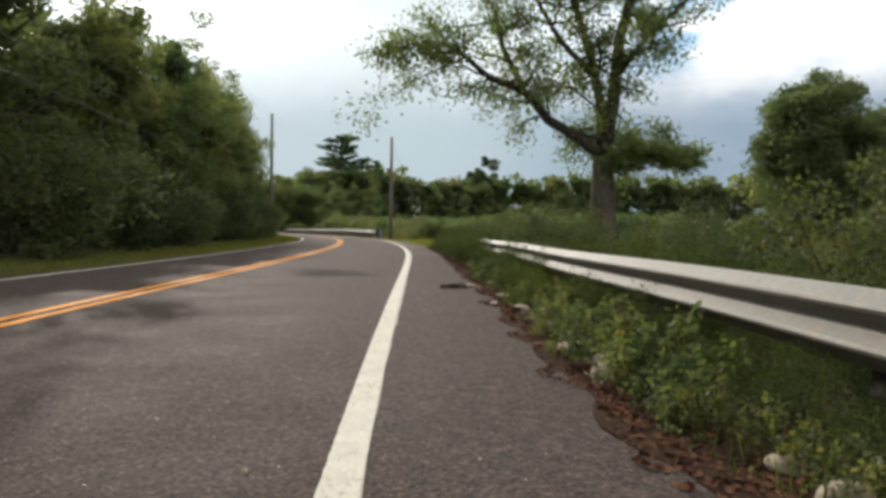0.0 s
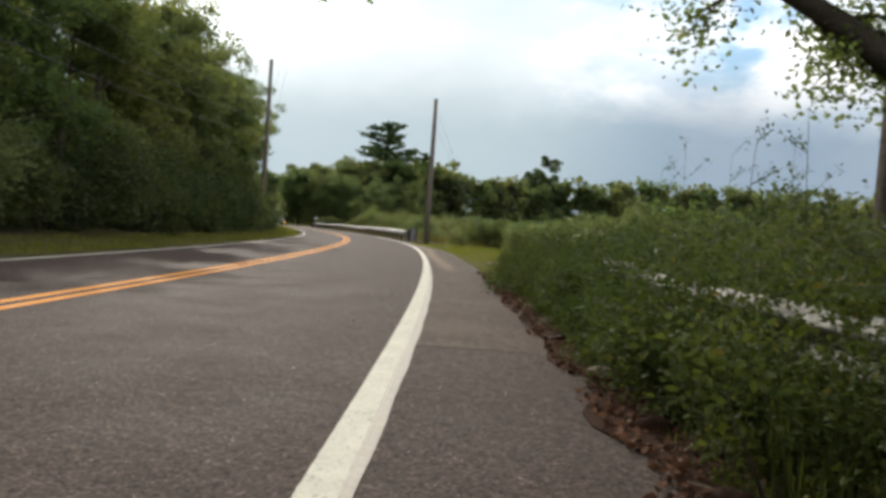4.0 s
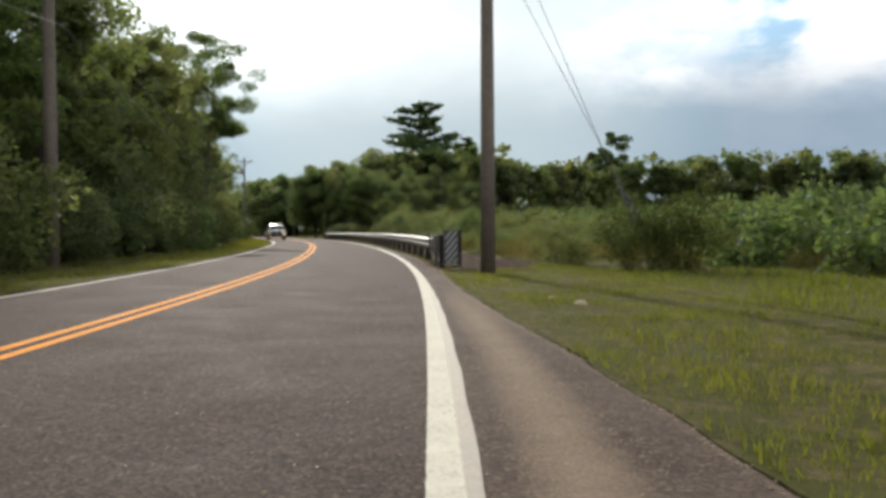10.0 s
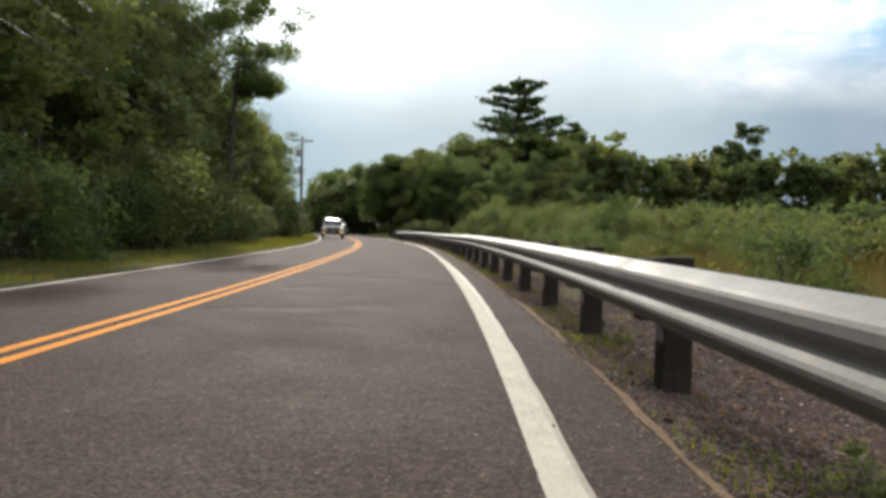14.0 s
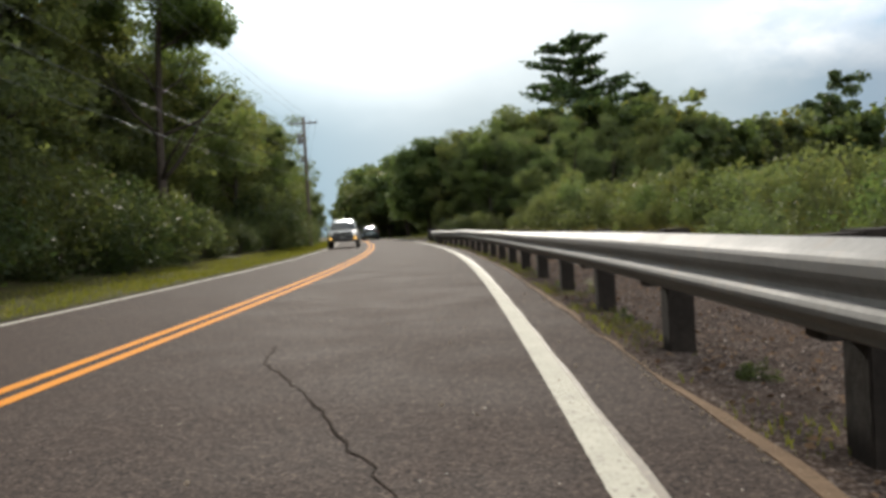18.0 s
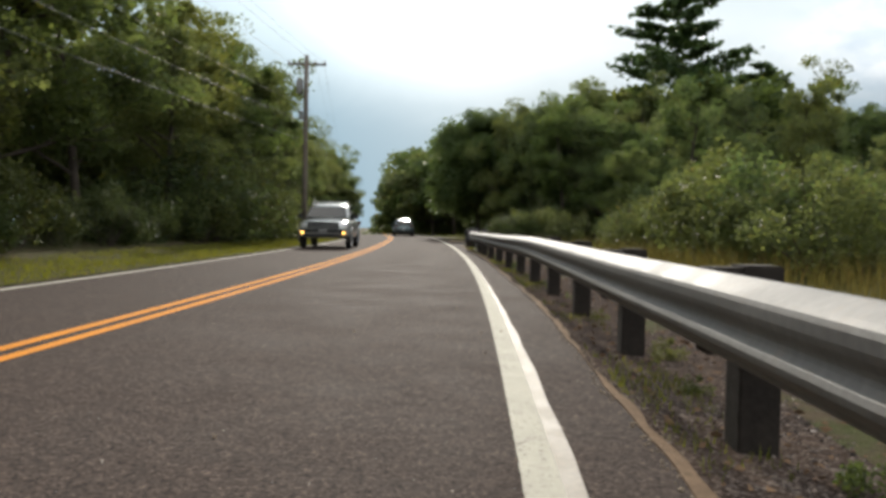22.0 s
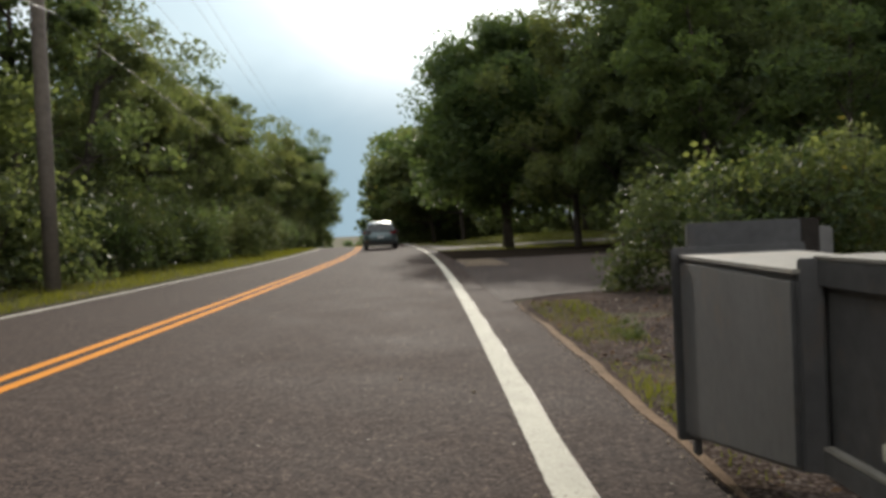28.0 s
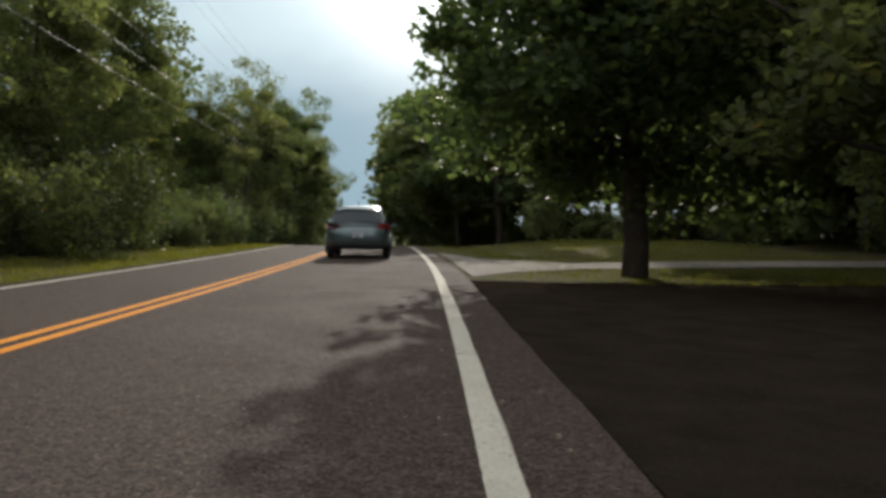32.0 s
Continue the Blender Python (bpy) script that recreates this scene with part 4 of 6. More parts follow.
    put("anchor_cable", mesh_of("anchor_cable", *tube(pts, [0.012] * 3, 6), SHADED_STEEL, True), ob)
    return ob


GREY_POST = surface("grey weathered timber", (0.07, 0.067, 0.063), (0.14, 0.133, 0.124), 18, 3, 0.85, relief=0.5, depth=0.008)
first = terminal(81.8, 82.85, -1, "grey steel guardrail end with striped warning panel")
striped_panel(first, 81.85, 4.30, 0.09, 0.92, 0.37, 3, True)
pts = [world_at(82.0, 4.0, 0.28), world_at(81.9, 4.02, 0.12), world_at(81.8, 4.12, 0.05), world_at(81.75, 4.2, 0.16)]
put("bent_rod", mesh_of("bent_rod", *tube(pts, [0.014] * 4, 6), OLD_STEEL, True), first)
last = terminal(157.15, 155.9, 1, "grey steel guardrail end seen from behind its plate", 1.15)
striped_panel(last, 158.45, 3.99, 0.10, 0.87, 0.38, -4, False)
bm = bmesh.new()
box(bm, 0, 0, 0, 0.012, 0.05, 0.03, 0.002)
o = part("reflector", bm, WHITE, last, "small white reflector tab")
o.matrix_world = road_frame(156.9, float(rail_d(157)) - 0.012, RAIL_TOP - 0.27)

# the older rail at the start, sunk in weeds
OLD_D, OLD_TOP = 5.2, 0.64
old = empty("guardrail", label="old overgrown pale steel guardrail on wooden posts", category="guardrail")
for a in np.arange(-8.0, 36.0, 3.81):
    beam("rail_beam", OLD_W, a, min(a + 3.84, 36.3), OLD_D, OLD_TOP, OLD_STEEL, old, wave=0.006)
for s in np.arange(-6.2, 36, 3.81):
    rail_post(old, s, OLD_D + 0.33, OLD_TOP - 0.05, POST_WOOD)
for e, z in ((0.0, OLD_TOP + 0.03), (0.0, OLD_TOP - 0.36)):
    channel("end_bar", world_at(34.9, OLD_D + e, z), world_at(36.5, OLD_D + e, z), 0.05, 0.05, OLD_STEEL, old)
channel("end_upright", world_at(36.4, OLD_D, OLD_TOP + 0.05), world_at(36.4, OLD_D, 0.0), 0.16, 0.05, POST_WOOD, old)

# ---- utility poles and cables ----
INSULATOR = surface("brown glazed insulator", (0.08, 0.05, 0.04), (0.16, 0.11, 0.09), 30, 3, 0.25, relief=0.05)


def utility_pole(s, d, tall, lean, label, arm=True, transformer=False):
    x, y, z = spot(s, d)
    ob = empty("utility_pole", pose(x, y, z, 0, lean, math.degrees(heading(s))), label=label, category="utility pole")
    put("shaft", mesh_of("shaft", *tube([(0, 0, -0.6), (0, 0, tall * 0.35), (0, 0, tall * 0.7), (0, 0, tall)], [0.165, 0.15, 0.135, 0.115], 16), POLE_WOOD, True), ob)
    if arm:
        bm = bmesh.new()
        box(bm, 0, 0.14, tall - 0.5, 2.2, 0.10, 0.12, 0.01)
        part("crossarm", bm, POLE_WOOD, ob)
        for k in (-1.0, -0.45, 0.5, 1.0):
            put("insulator", mesh_of("insulator", *tube([(k, 0.14, tall - 0.44), (k, 0.14, tall - 0.36), (k, 0.14, tall - 0.33), (k, 0.14, tall - 0.27)], [0.02, 0.05, 0.03, 0.045], 8), INSULATOR, True), ob)
        for k in (-0.55, 0.55):
            put("brace", mesh_of("brace", *tube([(k, 0.14, tall - 0.55), (0, 0.14, tall - 1.15)], [0.02, 0.02], 4), GALVANISED), ob)
    if transformer:
        put("transformer", mesh_of("transformer", *tube([(-0.36, 0, tall - 2.2), (-0.36, 0, tall - 2.15), (-0.36, 0, tall - 1.4), (-0.36, 0, tall - 1.33)], [0.18, 0.2, 0.2, 0.12], 14), GALVANISED, True), ob, "grey can transformer")
        bm = bmesh.new()
        box(bm, -0.28, 0, tall - 3.4, 0.24, 0.18, 0.5, 0.02)
        part("junction_box", bm, GALVANISED, ob)
    return ob


utility_pole(79.1, 4.86, 8.95, 0, "bare weathered wooden utility pole on the grass verge", False)
utility_pole(82.0, -5.4, 10.9, 0, "tall wooden utility pole in front of the wood", False)
utility_pole(172.7, -4.71, 10.5, 0, "wooden utility pole with crossarm and transformer", True, True)
utility_pole(-14, -5.4, 10.9, 0, "wooden utility pole behind the start of the road")
utility_pole(262, -5.2, 9.5, 0, "distant wooden utility pole past the crest")


def cable(a, b, sag, radius, label):
    pts = []
    for k in range(25):
        t = k / 24
        p = Vector(a).lerp(Vector(b), t)
        p.z -= sag * 4 * t * (1 - t)
        pts.append(p)
    tagged(put("overhead_cable", mesh_of("overhead_cable", *tube(pts, [radius * 0.5] * 25, 6), WIRE, True)), label, "cable", "overhead cables")


ends = [(-14, -5.4), (82.0, -5.4), (172.7, -4.71), (262, -5.2)]
for (sa, da), (sb, db) in zip(ends, ends[1:]):
    off = -7.0 if sb > 200 else 0.0
    for dd, z, sag, r in ((0.35, 6.9, 1.7, 0.017), (0.35, 5.9, 1.5, 0.016), (0.3, 7.7, 1.6, 0.013), (1.0, 10.3, 1.3, 0.013), (0.5, 10.3, 1.35, 0.013), (-0.9, 10.3, 1.3, 0.013)):
        za = z if sa < 170 else z - 0.3
        cable(world_at(sa, da + dd, za), world_at(sb, db + dd, z + (off + 7.5 if sb > 200 else -0.3 if sb > 170 else 0)), sag * (0.45 if sb > 200 else 0.7 if sb > 100 else 1.0), r, "thin grey utility cable sagging between poles")
# guy wires of the bare pole, down to an anchor with vines
for k, (dz, r) in enumerate(((8.5, 0.007), (7.4, 0.007))):
    a, b = world_at(79.1, 4.86, dz), world_at(79.4, 8.6 + 0.25 * k, 0.1)
    tagged(put("guy_wire", mesh_of("guy_wire", *tube([a, (a + b) / 2, b], [r] * 3, 6), GALVANISED, True)), "steel guy wire running from pole to ground", "guy wire", "pole guy wires")
    tagged(put("guy_guard", mesh_of("guy_guard", *tube([b.lerp(a, 0.02), b.lerp(a, 0.22)], [0.022, 0.022], 8), STRIPE_DARK, True)), "dark sleeve round the foot of a guy wire", "guy guard")

# ---- vehicles ----
def paint(name, colour, rough=0.28):
    m, b = material(name, rough, 0.35, 0.5)
    dirt = tex(m, "ShaderNodeTexNoise", 2.5, 6, 0.6)
    link(m, mixed(m, colour, tuple(v * 0.72 + 0.03 for v in colour), ramp(m, dirt, [(0.4, (0, 0, 0)), (0.75, (0.7,) * 3)])), b.inputs["Base Color"])
    b.inputs["Coat Weight"].default_value, b.inputs["Coat Roughness"].default_value = 0.6, 0.12
    return m


GREEN_PAINT = paint("dark teal-grey metallic car paint", (0.055, 0.085, 0.088))
SILVER_PAINT = paint("silver metallic truck paint", (0.27, 0.275, 0.258))
RUBBER = surface("tyre rubber", (0.012, 0.012, 0.012), (0.035, 0.034, 0.033), 40, 5, 0.85, relief=0.2)
RIM = surface("alloy wheel", (0.40, 0.40, 0.41), (0.58, 0.58, 0.59), 30, 4, 0.3, 0.9, relief=0.03)
TRIM = surface("black plastic trim", (0.012, 0.012, 0.013), (0.03, 0.03, 0.032), 40, 5, 0.6, relief=0.1)
GLASS, gb = material("dark tinted car glass", 0.05, 0.0, 0.4)
gb.inputs["Base Color"].default_value = (0.006, 0.009, 0.009, 1)
RED_LAMP, rb = material("red tail lamp plastic", 0.12, 0.0, 0.6)
rb.inputs["Base Color"].default_value = (0.12, 0.012, 0.012, 1)
CLEAR_LAMP, cb = material("clear headlamp plastic", 0.1, 0.2, 0.6)
cb.inputs["Base Color"].default_value = (0.55, 0.56, 0.57, 1)
AMBER_LAMP, ab = material("lit amber lamp", 0.2, 0.0, 0.5)
ab.inputs["Base Color"].default_value = (0.9, 0.45, 0.08, 1)
ab.inputs["Emission Color"].default_value = (1.0, 0.55, 0.12, 1)
ab.inputs["Emission Strength"].default_value = 3.0


def loft(sections):
    """A closed shell from half outlines (x, z) at y, mirrored."""
    verts, faces, rows_ = [], [], []
    for y, prof in sections:
        ring = [(x, y, z) for x, z in prof] + [(-x, y, z) for x, z in reversed(prof[1:-1])]
        rows_.append(list(range(len(verts), len(verts) + len(ring))))
        verts += ring
    n = len(rows_[0])
    for a, b in zip(rows_, rows_[1:]):
        for k in range(n):
            faces.append((a[k], a[(k + 1) % n], b[(k + 1) % n], b[k]))
    faces.append(tuple(rows_[0]))
    faces.append(tuple(reversed(rows_[-1])))
    return verts, faces


def shell(name, sections, mat, parent, label="", bevel=0.0):
    v, f = loft(sections)
    me = mesh_of(name, v, f, mat, True)
    bm = bmesh.new()
    bm.from_mesh(me)
    bmesh.ops.recalc_face_normals(bm, faces=bm.faces)
    bm.to_mesh(me)
    bm.free()
    ob = put(name, me, parent, label)
    sub = ob.modifiers.new("round", "SUBSURF")
    sub.levels = sub.render_levels = 1
    return ob


def plate_part(name, pts, mat, parent, thick=0.008, label="", out_way=None):
    """A flat or bent pane through the points (a fan strip of quads), with thickness."""
    bm = bmesh.new()
    vs = [bm.verts.new(p) for p in pts]
    bm.faces.new(vs)
    bmesh.ops.triangulate(bm, faces=bm.faces[:])
    n = Vector(out_way)
    for f in list(bm.faces):
        f.normal_update()
        if f.normal.dot(n) < 0:
            f.normal_flip()
    r = bmesh.ops.extrude_face_region(bm, geom=bm.faces[:])
    for v in r["geom"]:
        if isinstance(v, bmesh.types.BMVert):
            v.co += n.normalized() * thick
    bmesh.ops.recalc_face_normals(bm, faces=bm.faces)
    return part(name, bm, mat, parent, label)


def lathe(outline, sides=28):
    """A wheel's ring turned round the x axis from (x, radius) points."""
    verts, faces = [], []
    n = len(outline)
    for k in range(sides):
        a = 2 * math.pi * k / sides
        verts += [(x, r * math.cos(a), r * math.sin(a)) for x, r in outline]
    for k in range(sides):
        for i in range(n - 1):
            q, w = k * n + i, ((k + 1) % sides) * n + i
            faces.append((q, q + 1, w + 1, w))
    return verts, faces


def wheel(parent, x, y, r, side, spokes=10):
    ob = put("wheel", mesh_of("hub", *lathe([(0.09, 0.001), (0.10, 0.05), (0.085, 0.07), (0.02, 0.08), (-0.05, 0.08)], 18), RIM, True), parent)
    ob.matrix_local = pose(x, y, r, 0, 0, 0 if side > 0 else 180)
    put("tyre", mesh_of("tyre", *lathe([(-0.1, r * 0.66), (-0.105, r * 0.8), (-0.09, r * 0.97), (-0.05, r), (0.05, r), (0.09, r * 0.97), (0.105, r * 0.8), (0.09, r * 0.67), (0.02, r * 0.64)]), RUBBER, True), ob)
    pieces = [lathe([(0.085, r * 0.69), (0.095, r * 0.66), (0.08, r * 0.61), (-0.06, r * 0.6)])]
    for k in range(spokes):
        a = 2 * math.pi * k / spokes
        c, s = math.cos(a), math.sin(a)
        w = r * 0.045
        v = []
        for xx, rr, ww in ((0.088, r * 0.17, w), (0.078, r * 0.64, w * 1.3)):
            for e in (-ww, ww):
                v += [(xx, rr * c - e * s, rr * s + e * c), (xx - 0.03, rr * c - e * s, rr * s + e * c)]
        pieces.append((v, [(0, 2, 6, 4), (1, 5, 7, 3), (0, 4, 5, 1), (2, 3, 7, 6)]))
    put("rim", mesh_of("rim", *join(pieces), RIM), ob)
    put("brake_disc", mesh_of("brake_disc", *lathe([(0.02, 0.001), (0.02, r * 0.45), (0.0, r * 0.6)], 20), TRIM, True), ob)
    return ob


def arch(parent, x, y, r, side, mat):
    """The rolled lip round a wheel, and a flat dark sheet as the arch's shade."""
    pts = [(x, y + r * 1.17 * math.cos(a), max(r + r * 1.17 * math.sin(a), 0.2)) for a in np.linspace(-0.5, math.pi + 0.5, 18)]
    put("wheel_arch", mesh_of("wheel_arch", *tube(pts, [0.025] * 18, 6), mat, True), parent)
    v, f = [(x - side * 0.012, y, r * 1.05)], []
    for k, p in enumerate(pts):
        v.append((x - side * 0.012, p[1], p[2]))
        if k:
            f.append((0, k, k + 1))
    v += [(a - side * 0.02, b, c) for a, b, c in v]
    m = len(v) // 2
    f += [(a + m, c + m, b + m) for a, b, c in f]
    put("arch_hollow", mesh_of("arch_hollow", v, f, TRIM), parent)


def side_pane(name, outline, belt, roof, mat, parent, side):
    """A side window: points (y, z) laid on the leaning side between belt and roof lines."""
    pts = []
    for y, z in outline:
        zb, xb = belt(y)
        zr, xr = roof(y)
        t = (z - zb) / max(zr - zb, 0.05)
        pts.append((side * (xb + (xr - xb) * t + 0.004), y, z))
    return plate_part(name, pts, mat, parent, 0.008, "", (side, 0, 0.35))


def hatchback():
    """A dark teal-grey five-door hatchback, seen from behind; y is forward."""
    car = empty("hatchback_car", label="dark teal-grey five-door hatchback driving away along the road", category="car")
    rows_ = [(-2.22, 0.56, 0.48, 0.74), (-2.18, 0.70, 0.38, 0.88), (-2.06, 0.82, 0.31, 0.99), (-1.92, 0.88, 0.28, 1.02), (-1.75, 0.905, 0.27, 1.04), (-1.2, 0.915, 0.25, 1.03), (-0.4, 0.915, 0.24, 1.00), (0.4, 0.91, 0.24, 0.97), (1.1, 0.905, 0.25, 0.95), (1.6, 0.88, 0.27, 0.88), (1.95, 0.82, 0.30, 0.76), (2.12, 0.72, 0.34, 0.68), (2.2, 0.56, 0.40, 0.60)]
    body = shell("body", [(y, [(0, zb), (w * 0.82, zb), (w * 0.95, zb + 0.1), (w, (zb + zt) * 0.5), (w * 0.985, zt - 0.14), (w * 0.94, zt), (0, zt + 0.03)]) for y, w, zb, zt in rows_], GREEN_PAINT, car)
    top = [(-2.10, 0.98, 0.72, 1.01, 0.66), (-1.98, 1.01, 0.80, 1.17, 0.67), (-1.78, 1.02, 0.84, 1.40, 0.64), (-1.5, 1.02, 0.86, 1.54, 0.62), (-0.9, 1.0, 0.86, 1.61, 0.64), (-0.2, 0.98, 0.86, 1.62, 0.64), (0.35, 0.97, 0.86, 1.57, 0.63), (0.85, 0.96, 0.85, 1.34, 0.66), (1.3, 0.95, 0.82, 1.08, 0.70), (1.5, 0.93, 0.78, 0.97, 0.72)]
    shell("roof", [(y, [(0, zb - 0.1), (xb, zb - 0.02), ((xb + xr) / 2 + 0.03, (zb + zr) / 2), (xr, zr - 0.05), (xr - 0.10, zr), (0, zr + 0.015)]) for y, zb, xb, zr, xr in top], GREEN_PAINT, car)
    ys = [r[0] for r in top]
    belt = lambda y: (np.interp(y, ys, [r[1] for r in top]), np.interp(y, ys, [r[2] for r in top]))
    roof = lambda y: (np.interp(y, ys, [r[3] for r in top]) - 0.05, np.interp(y, ys, [r[4] for r in top]) + 0.015)
    for side in (-1, 1):
        side_pane("side_window", [(-1.72, 1.18), (-1.55, 1.40), (-1.25, 1.49), (-1.12, 1.50), (-1.12, 1.12), (-1.6, 1.14)], belt, roof, GLASS, car, side)
        side_pane("side_window", [(-1.05, 1.10), (-1.05, 1.50), (-0.6, 1.52), (-0.22, 1.52), (-0.22, 1.07)], belt, roof, GLASS, car, side)
        side_pane("side_window", [(-0.12, 1.06), (-0.12, 1.52), (0.15, 1.49), (0.55, 1.36), (0.95, 1.14), (1.05, 1.03)], belt, roof, GLASS, car, side)
        for y in (-1.38, 1.36):
            wheel(car, side * 0.80, y, 0.325, side, 10)
            arch(car, side * 0.915, y, 0.325, side, GREEN_PAINT)
        bm = bmesh.new()
        box(bm, side * 1.0, 0.82, 1.02, 0.2, 0.11, 0.14, 0.04)
        m = part("door_mirror", bm, GREEN_PAINT, car)
        for y in (-0.95, 0.12):
            bm = bmesh.new()
            box(bm, side * 0.925, y, 0.86, 0.03, 0.2, 0.035, 0.012)
            part("door_handle", bm, GREEN_PAINT, car)
        plate_part("tail_lamp", [(side * 0.46, -2.13, 0.96), (side * 0.58, -2.11, 1.02), (side * 0.80, -2.02, 1.06), (side * 0.895, -1.70, 1.03), (side * 0.905, -1.76, 0.97), (side * 0.86, -1.99, 0.89), (side * 0.66, -2.13, 0.87)], RED_LAMP, car, 0.03, "wrap-round red tail lamp", (side * 0.6, -1, 0.1))
        plate_part("headlamp", [(side * 0.45, 2.1, 0.62), (side * 0.78, 1.95, 0.64), (side * 0.86, 1.6, 0.78), (side * 0.7, 1.85, 0.76)], CLEAR_LAMP, car, 0.03, "", (side * 0.4, 1, 0.4))
        for y0, y1 in ((-1.08, -0.17), (-0.17, 0.95)):
            bm = bmesh.new()
            box(bm, side * 0.921, y1, 0.64, 0.006, 0.008, 0.66)
            part("door_seam", bm, TRIM, car)
        bm = bmesh.new()
        box(bm, side * 0.90, 0.0, 0.30, 0.06, 2.0, 0.09, 0.02)
        part("sill", bm, TRIM, car)
    plate_part("rear_window", [(-0.70, -2.075, 1.07), (-0.70, -1.98, 1.20), (-0.62, -1.74, 1.44), (-0.3, -1.74, 1.47), (0.3, -1.74, 1.47), (0.62, -1.74, 1.44), (0.70, -1.98, 1.20), (0.70, -2.075, 1.07)], GLASS, car, 0.014, "dark rear window", (0, -1, 0.5))
    plate_part("windscreen", [(-0.70, 1.42, 1.02), (-0.58, 0.5, 1.51), (0.58, 0.5, 1.51), (0.70, 1.42, 1.02)], GLASS, car, 0.014, "", (0, 0.6, 1))
    bm = bmesh.new()
    box(bm, 0, -2.16, 0.46, 1.45, 0.12, 0.16, 0.04)
    part("rear_bumper", bm, TRIM, car)
    bm = bmesh.new()
    box(bm, 0, -1.70, 1.52, 1.08, 0.22, 0.03, 0.013)
    part("roof_spoiler", bm, GREEN_PAINT, car)
    bm = bmesh.new()
    box(bm, 0, -2.23, 0.70, 0.30, 0.012, 0.13, 0.004)
    part("plate_bar", bm, RIM, car)
    put("aerial", mesh_of("aerial", *tube([(0, -1.6, 1.56), (0, -1.72, 1.72)], [0.012, 0.004], 6), TRIM), car)
    put("wiper", mesh_of("wiper", *tube([(0, -2.11, 1.09), (0.35, -2.08, 1.14)], [0.01, 0.008], 5), TRIM), car)
    return car


def pickup():
    """A silver crew-cab pickup with roof rails and a short bed, nose towards the camera; y is forward."""
    car = empty("pickup_truck", label="silver crew-cab pickup truck with lit amber fog lamps", category="truck")
    rows_ = [(-2.62, 0.86, 0.52, 1.02), (-2.55, 0.93, 0.46, 1.10), (-2.2, 0.97, 0.42, 1.13), (-1.3, 0.985, 0.38, 1.14), (-0.6, 0.985, 0.36, 1.12), (0.3, 0.985, 0.36, 1.10), (1.1, 0.98, 0.37, 1.10), (1.35, 0.97, 0.37, 1.12), (2.0, 0.95, 0.40, 1.07), (2.42, 0.90, 0.42, 0.98), (2.56, 0.84, 0.44, 0.90), (2.62, 0.74, 0.48, 0.82)]
    shell("body", [(y, [(0, zb), (w * 0.88, zb), (w * 0.97, zb + 0.08), (w, (zb + zt) * 0.5), (w * 0.99, zt - 0.12), (w * 0.95, zt), (0, zt + 0.02)]) for y, w, zb, zt in rows_], SILVER_PAINT, car)
    top = [(-1.72, 1.13, 0.90, 1.16, 0.84), (-1.5, 1.13, 0.91, 1.24, 0.80), (-1.05, 1.13, 0.92, 1.60, 0.72), (-0.85, 1.12, 0.92, 1.70, 0.71), (-0.2, 1.11, 0.92, 1.74, 0.72), (0.4, 1.10, 0.92, 1.71, 0.71), (0.75, 1.10, 0.91, 1.62, 0.70), (1.1, 1.10, 0.90, 1.38, 0.74), (1.5, 1.11, 0.86, 1.14, 0.78)]
    shell("cab", [(y, [(0, zb - 0.1), (xb, zb - 0.02), ((xb + xr) / 2 + 0.03, (zb + zr) / 2), (xr, zr - 0.05), (xr - 0.10, zr), (0, zr + 0.015)]) for y, zb, xb, zr, xr in top], SILVER_PAINT, car)
    ys = [r[0] for r in top]
    belt = lambda y: (np.interp(y, ys, [r[1] for r in top]), np.interp(y, ys, [r[2] for r in top]))
    roof = lambda y: (np.interp(y, ys, [r[3] for r in top]) - 0.05, np.interp(y, ys, [r[4] for r in top]) + 0.015)
    for side in (-1, 1):
        side_pane("side_window", [(-1.0, 1.20), (-0.88, 1.55), (-0.7, 1.60), (-0.2, 1.62), (-0.2, 1.18)], belt, roof, GLASS, car, side)
        side_pane("side_window", [(-0.08, 1.18), (-0.08, 1.62), (0.35, 1.60), (0.7, 1.50), (1.1, 1.22), (1.15, 1.17)], belt, roof, GLASS, car, side)
        for y in (-1.58, 1.55):
            wheel(car, side * 0.86, y, 0.37, side, 6)
            arch(car, side * 0.975, y, 0.37, side, SILVER_PAINT)
        put("roof_rail", mesh_of("roof_rail", *tube([(side * 0.62, -0.75, 1.71), (side * 0.62, -0.65, 1.80), (side * 0.62, 0.4, 1.80), (side * 0.62, 0.6, 1.69)], [0.02, 0.022, 0.022, 0.02], 8), RIM, True), car)
        bm = bmesh.new()
        box(bm, side * 1.08, 0.98, 1.22, 0.22, 0.12, 0.17, 0.04)
        part("door_mirror", bm, TRIM, car)
        plate_part("headlamp", [(side * 0.52, 2.57, 0.86), (side * 0.82, 2.44, 0.86), (side * 0.93, 2.15, 0.94), (side * 0.88, 2.35, 1.0), (side * 0.55, 2.54, 0.98)], CLEAR_LAMP, car, 0.03, "", (side * 0.5, 1, 0.3))
        put("fog_lamp", mesh_of("fog_lamp", *lathe([(0.0, 0.001), (0.0, 0.042), (-0.03, 0.055), (-0.08, 0.055)], 16), AMBER_LAMP, True), car, "round amber lamp, switched on").matrix_local = pose(side * 0.76, 2.66, 0.60, 0, 0, 90)
        for y in (-0.72, 0.3):
            bm = bmesh.new()
            box(bm, side * 0.99, y, 1.0, 0.03, 0.2, 0.035, 0.012)
            part("door_handle", bm, RIM, car)
        bm = bmesh.new()
        box(bm, side * 0.60, -1.9, 1.17, 0.06, 1.2, 0.05, 0.02)
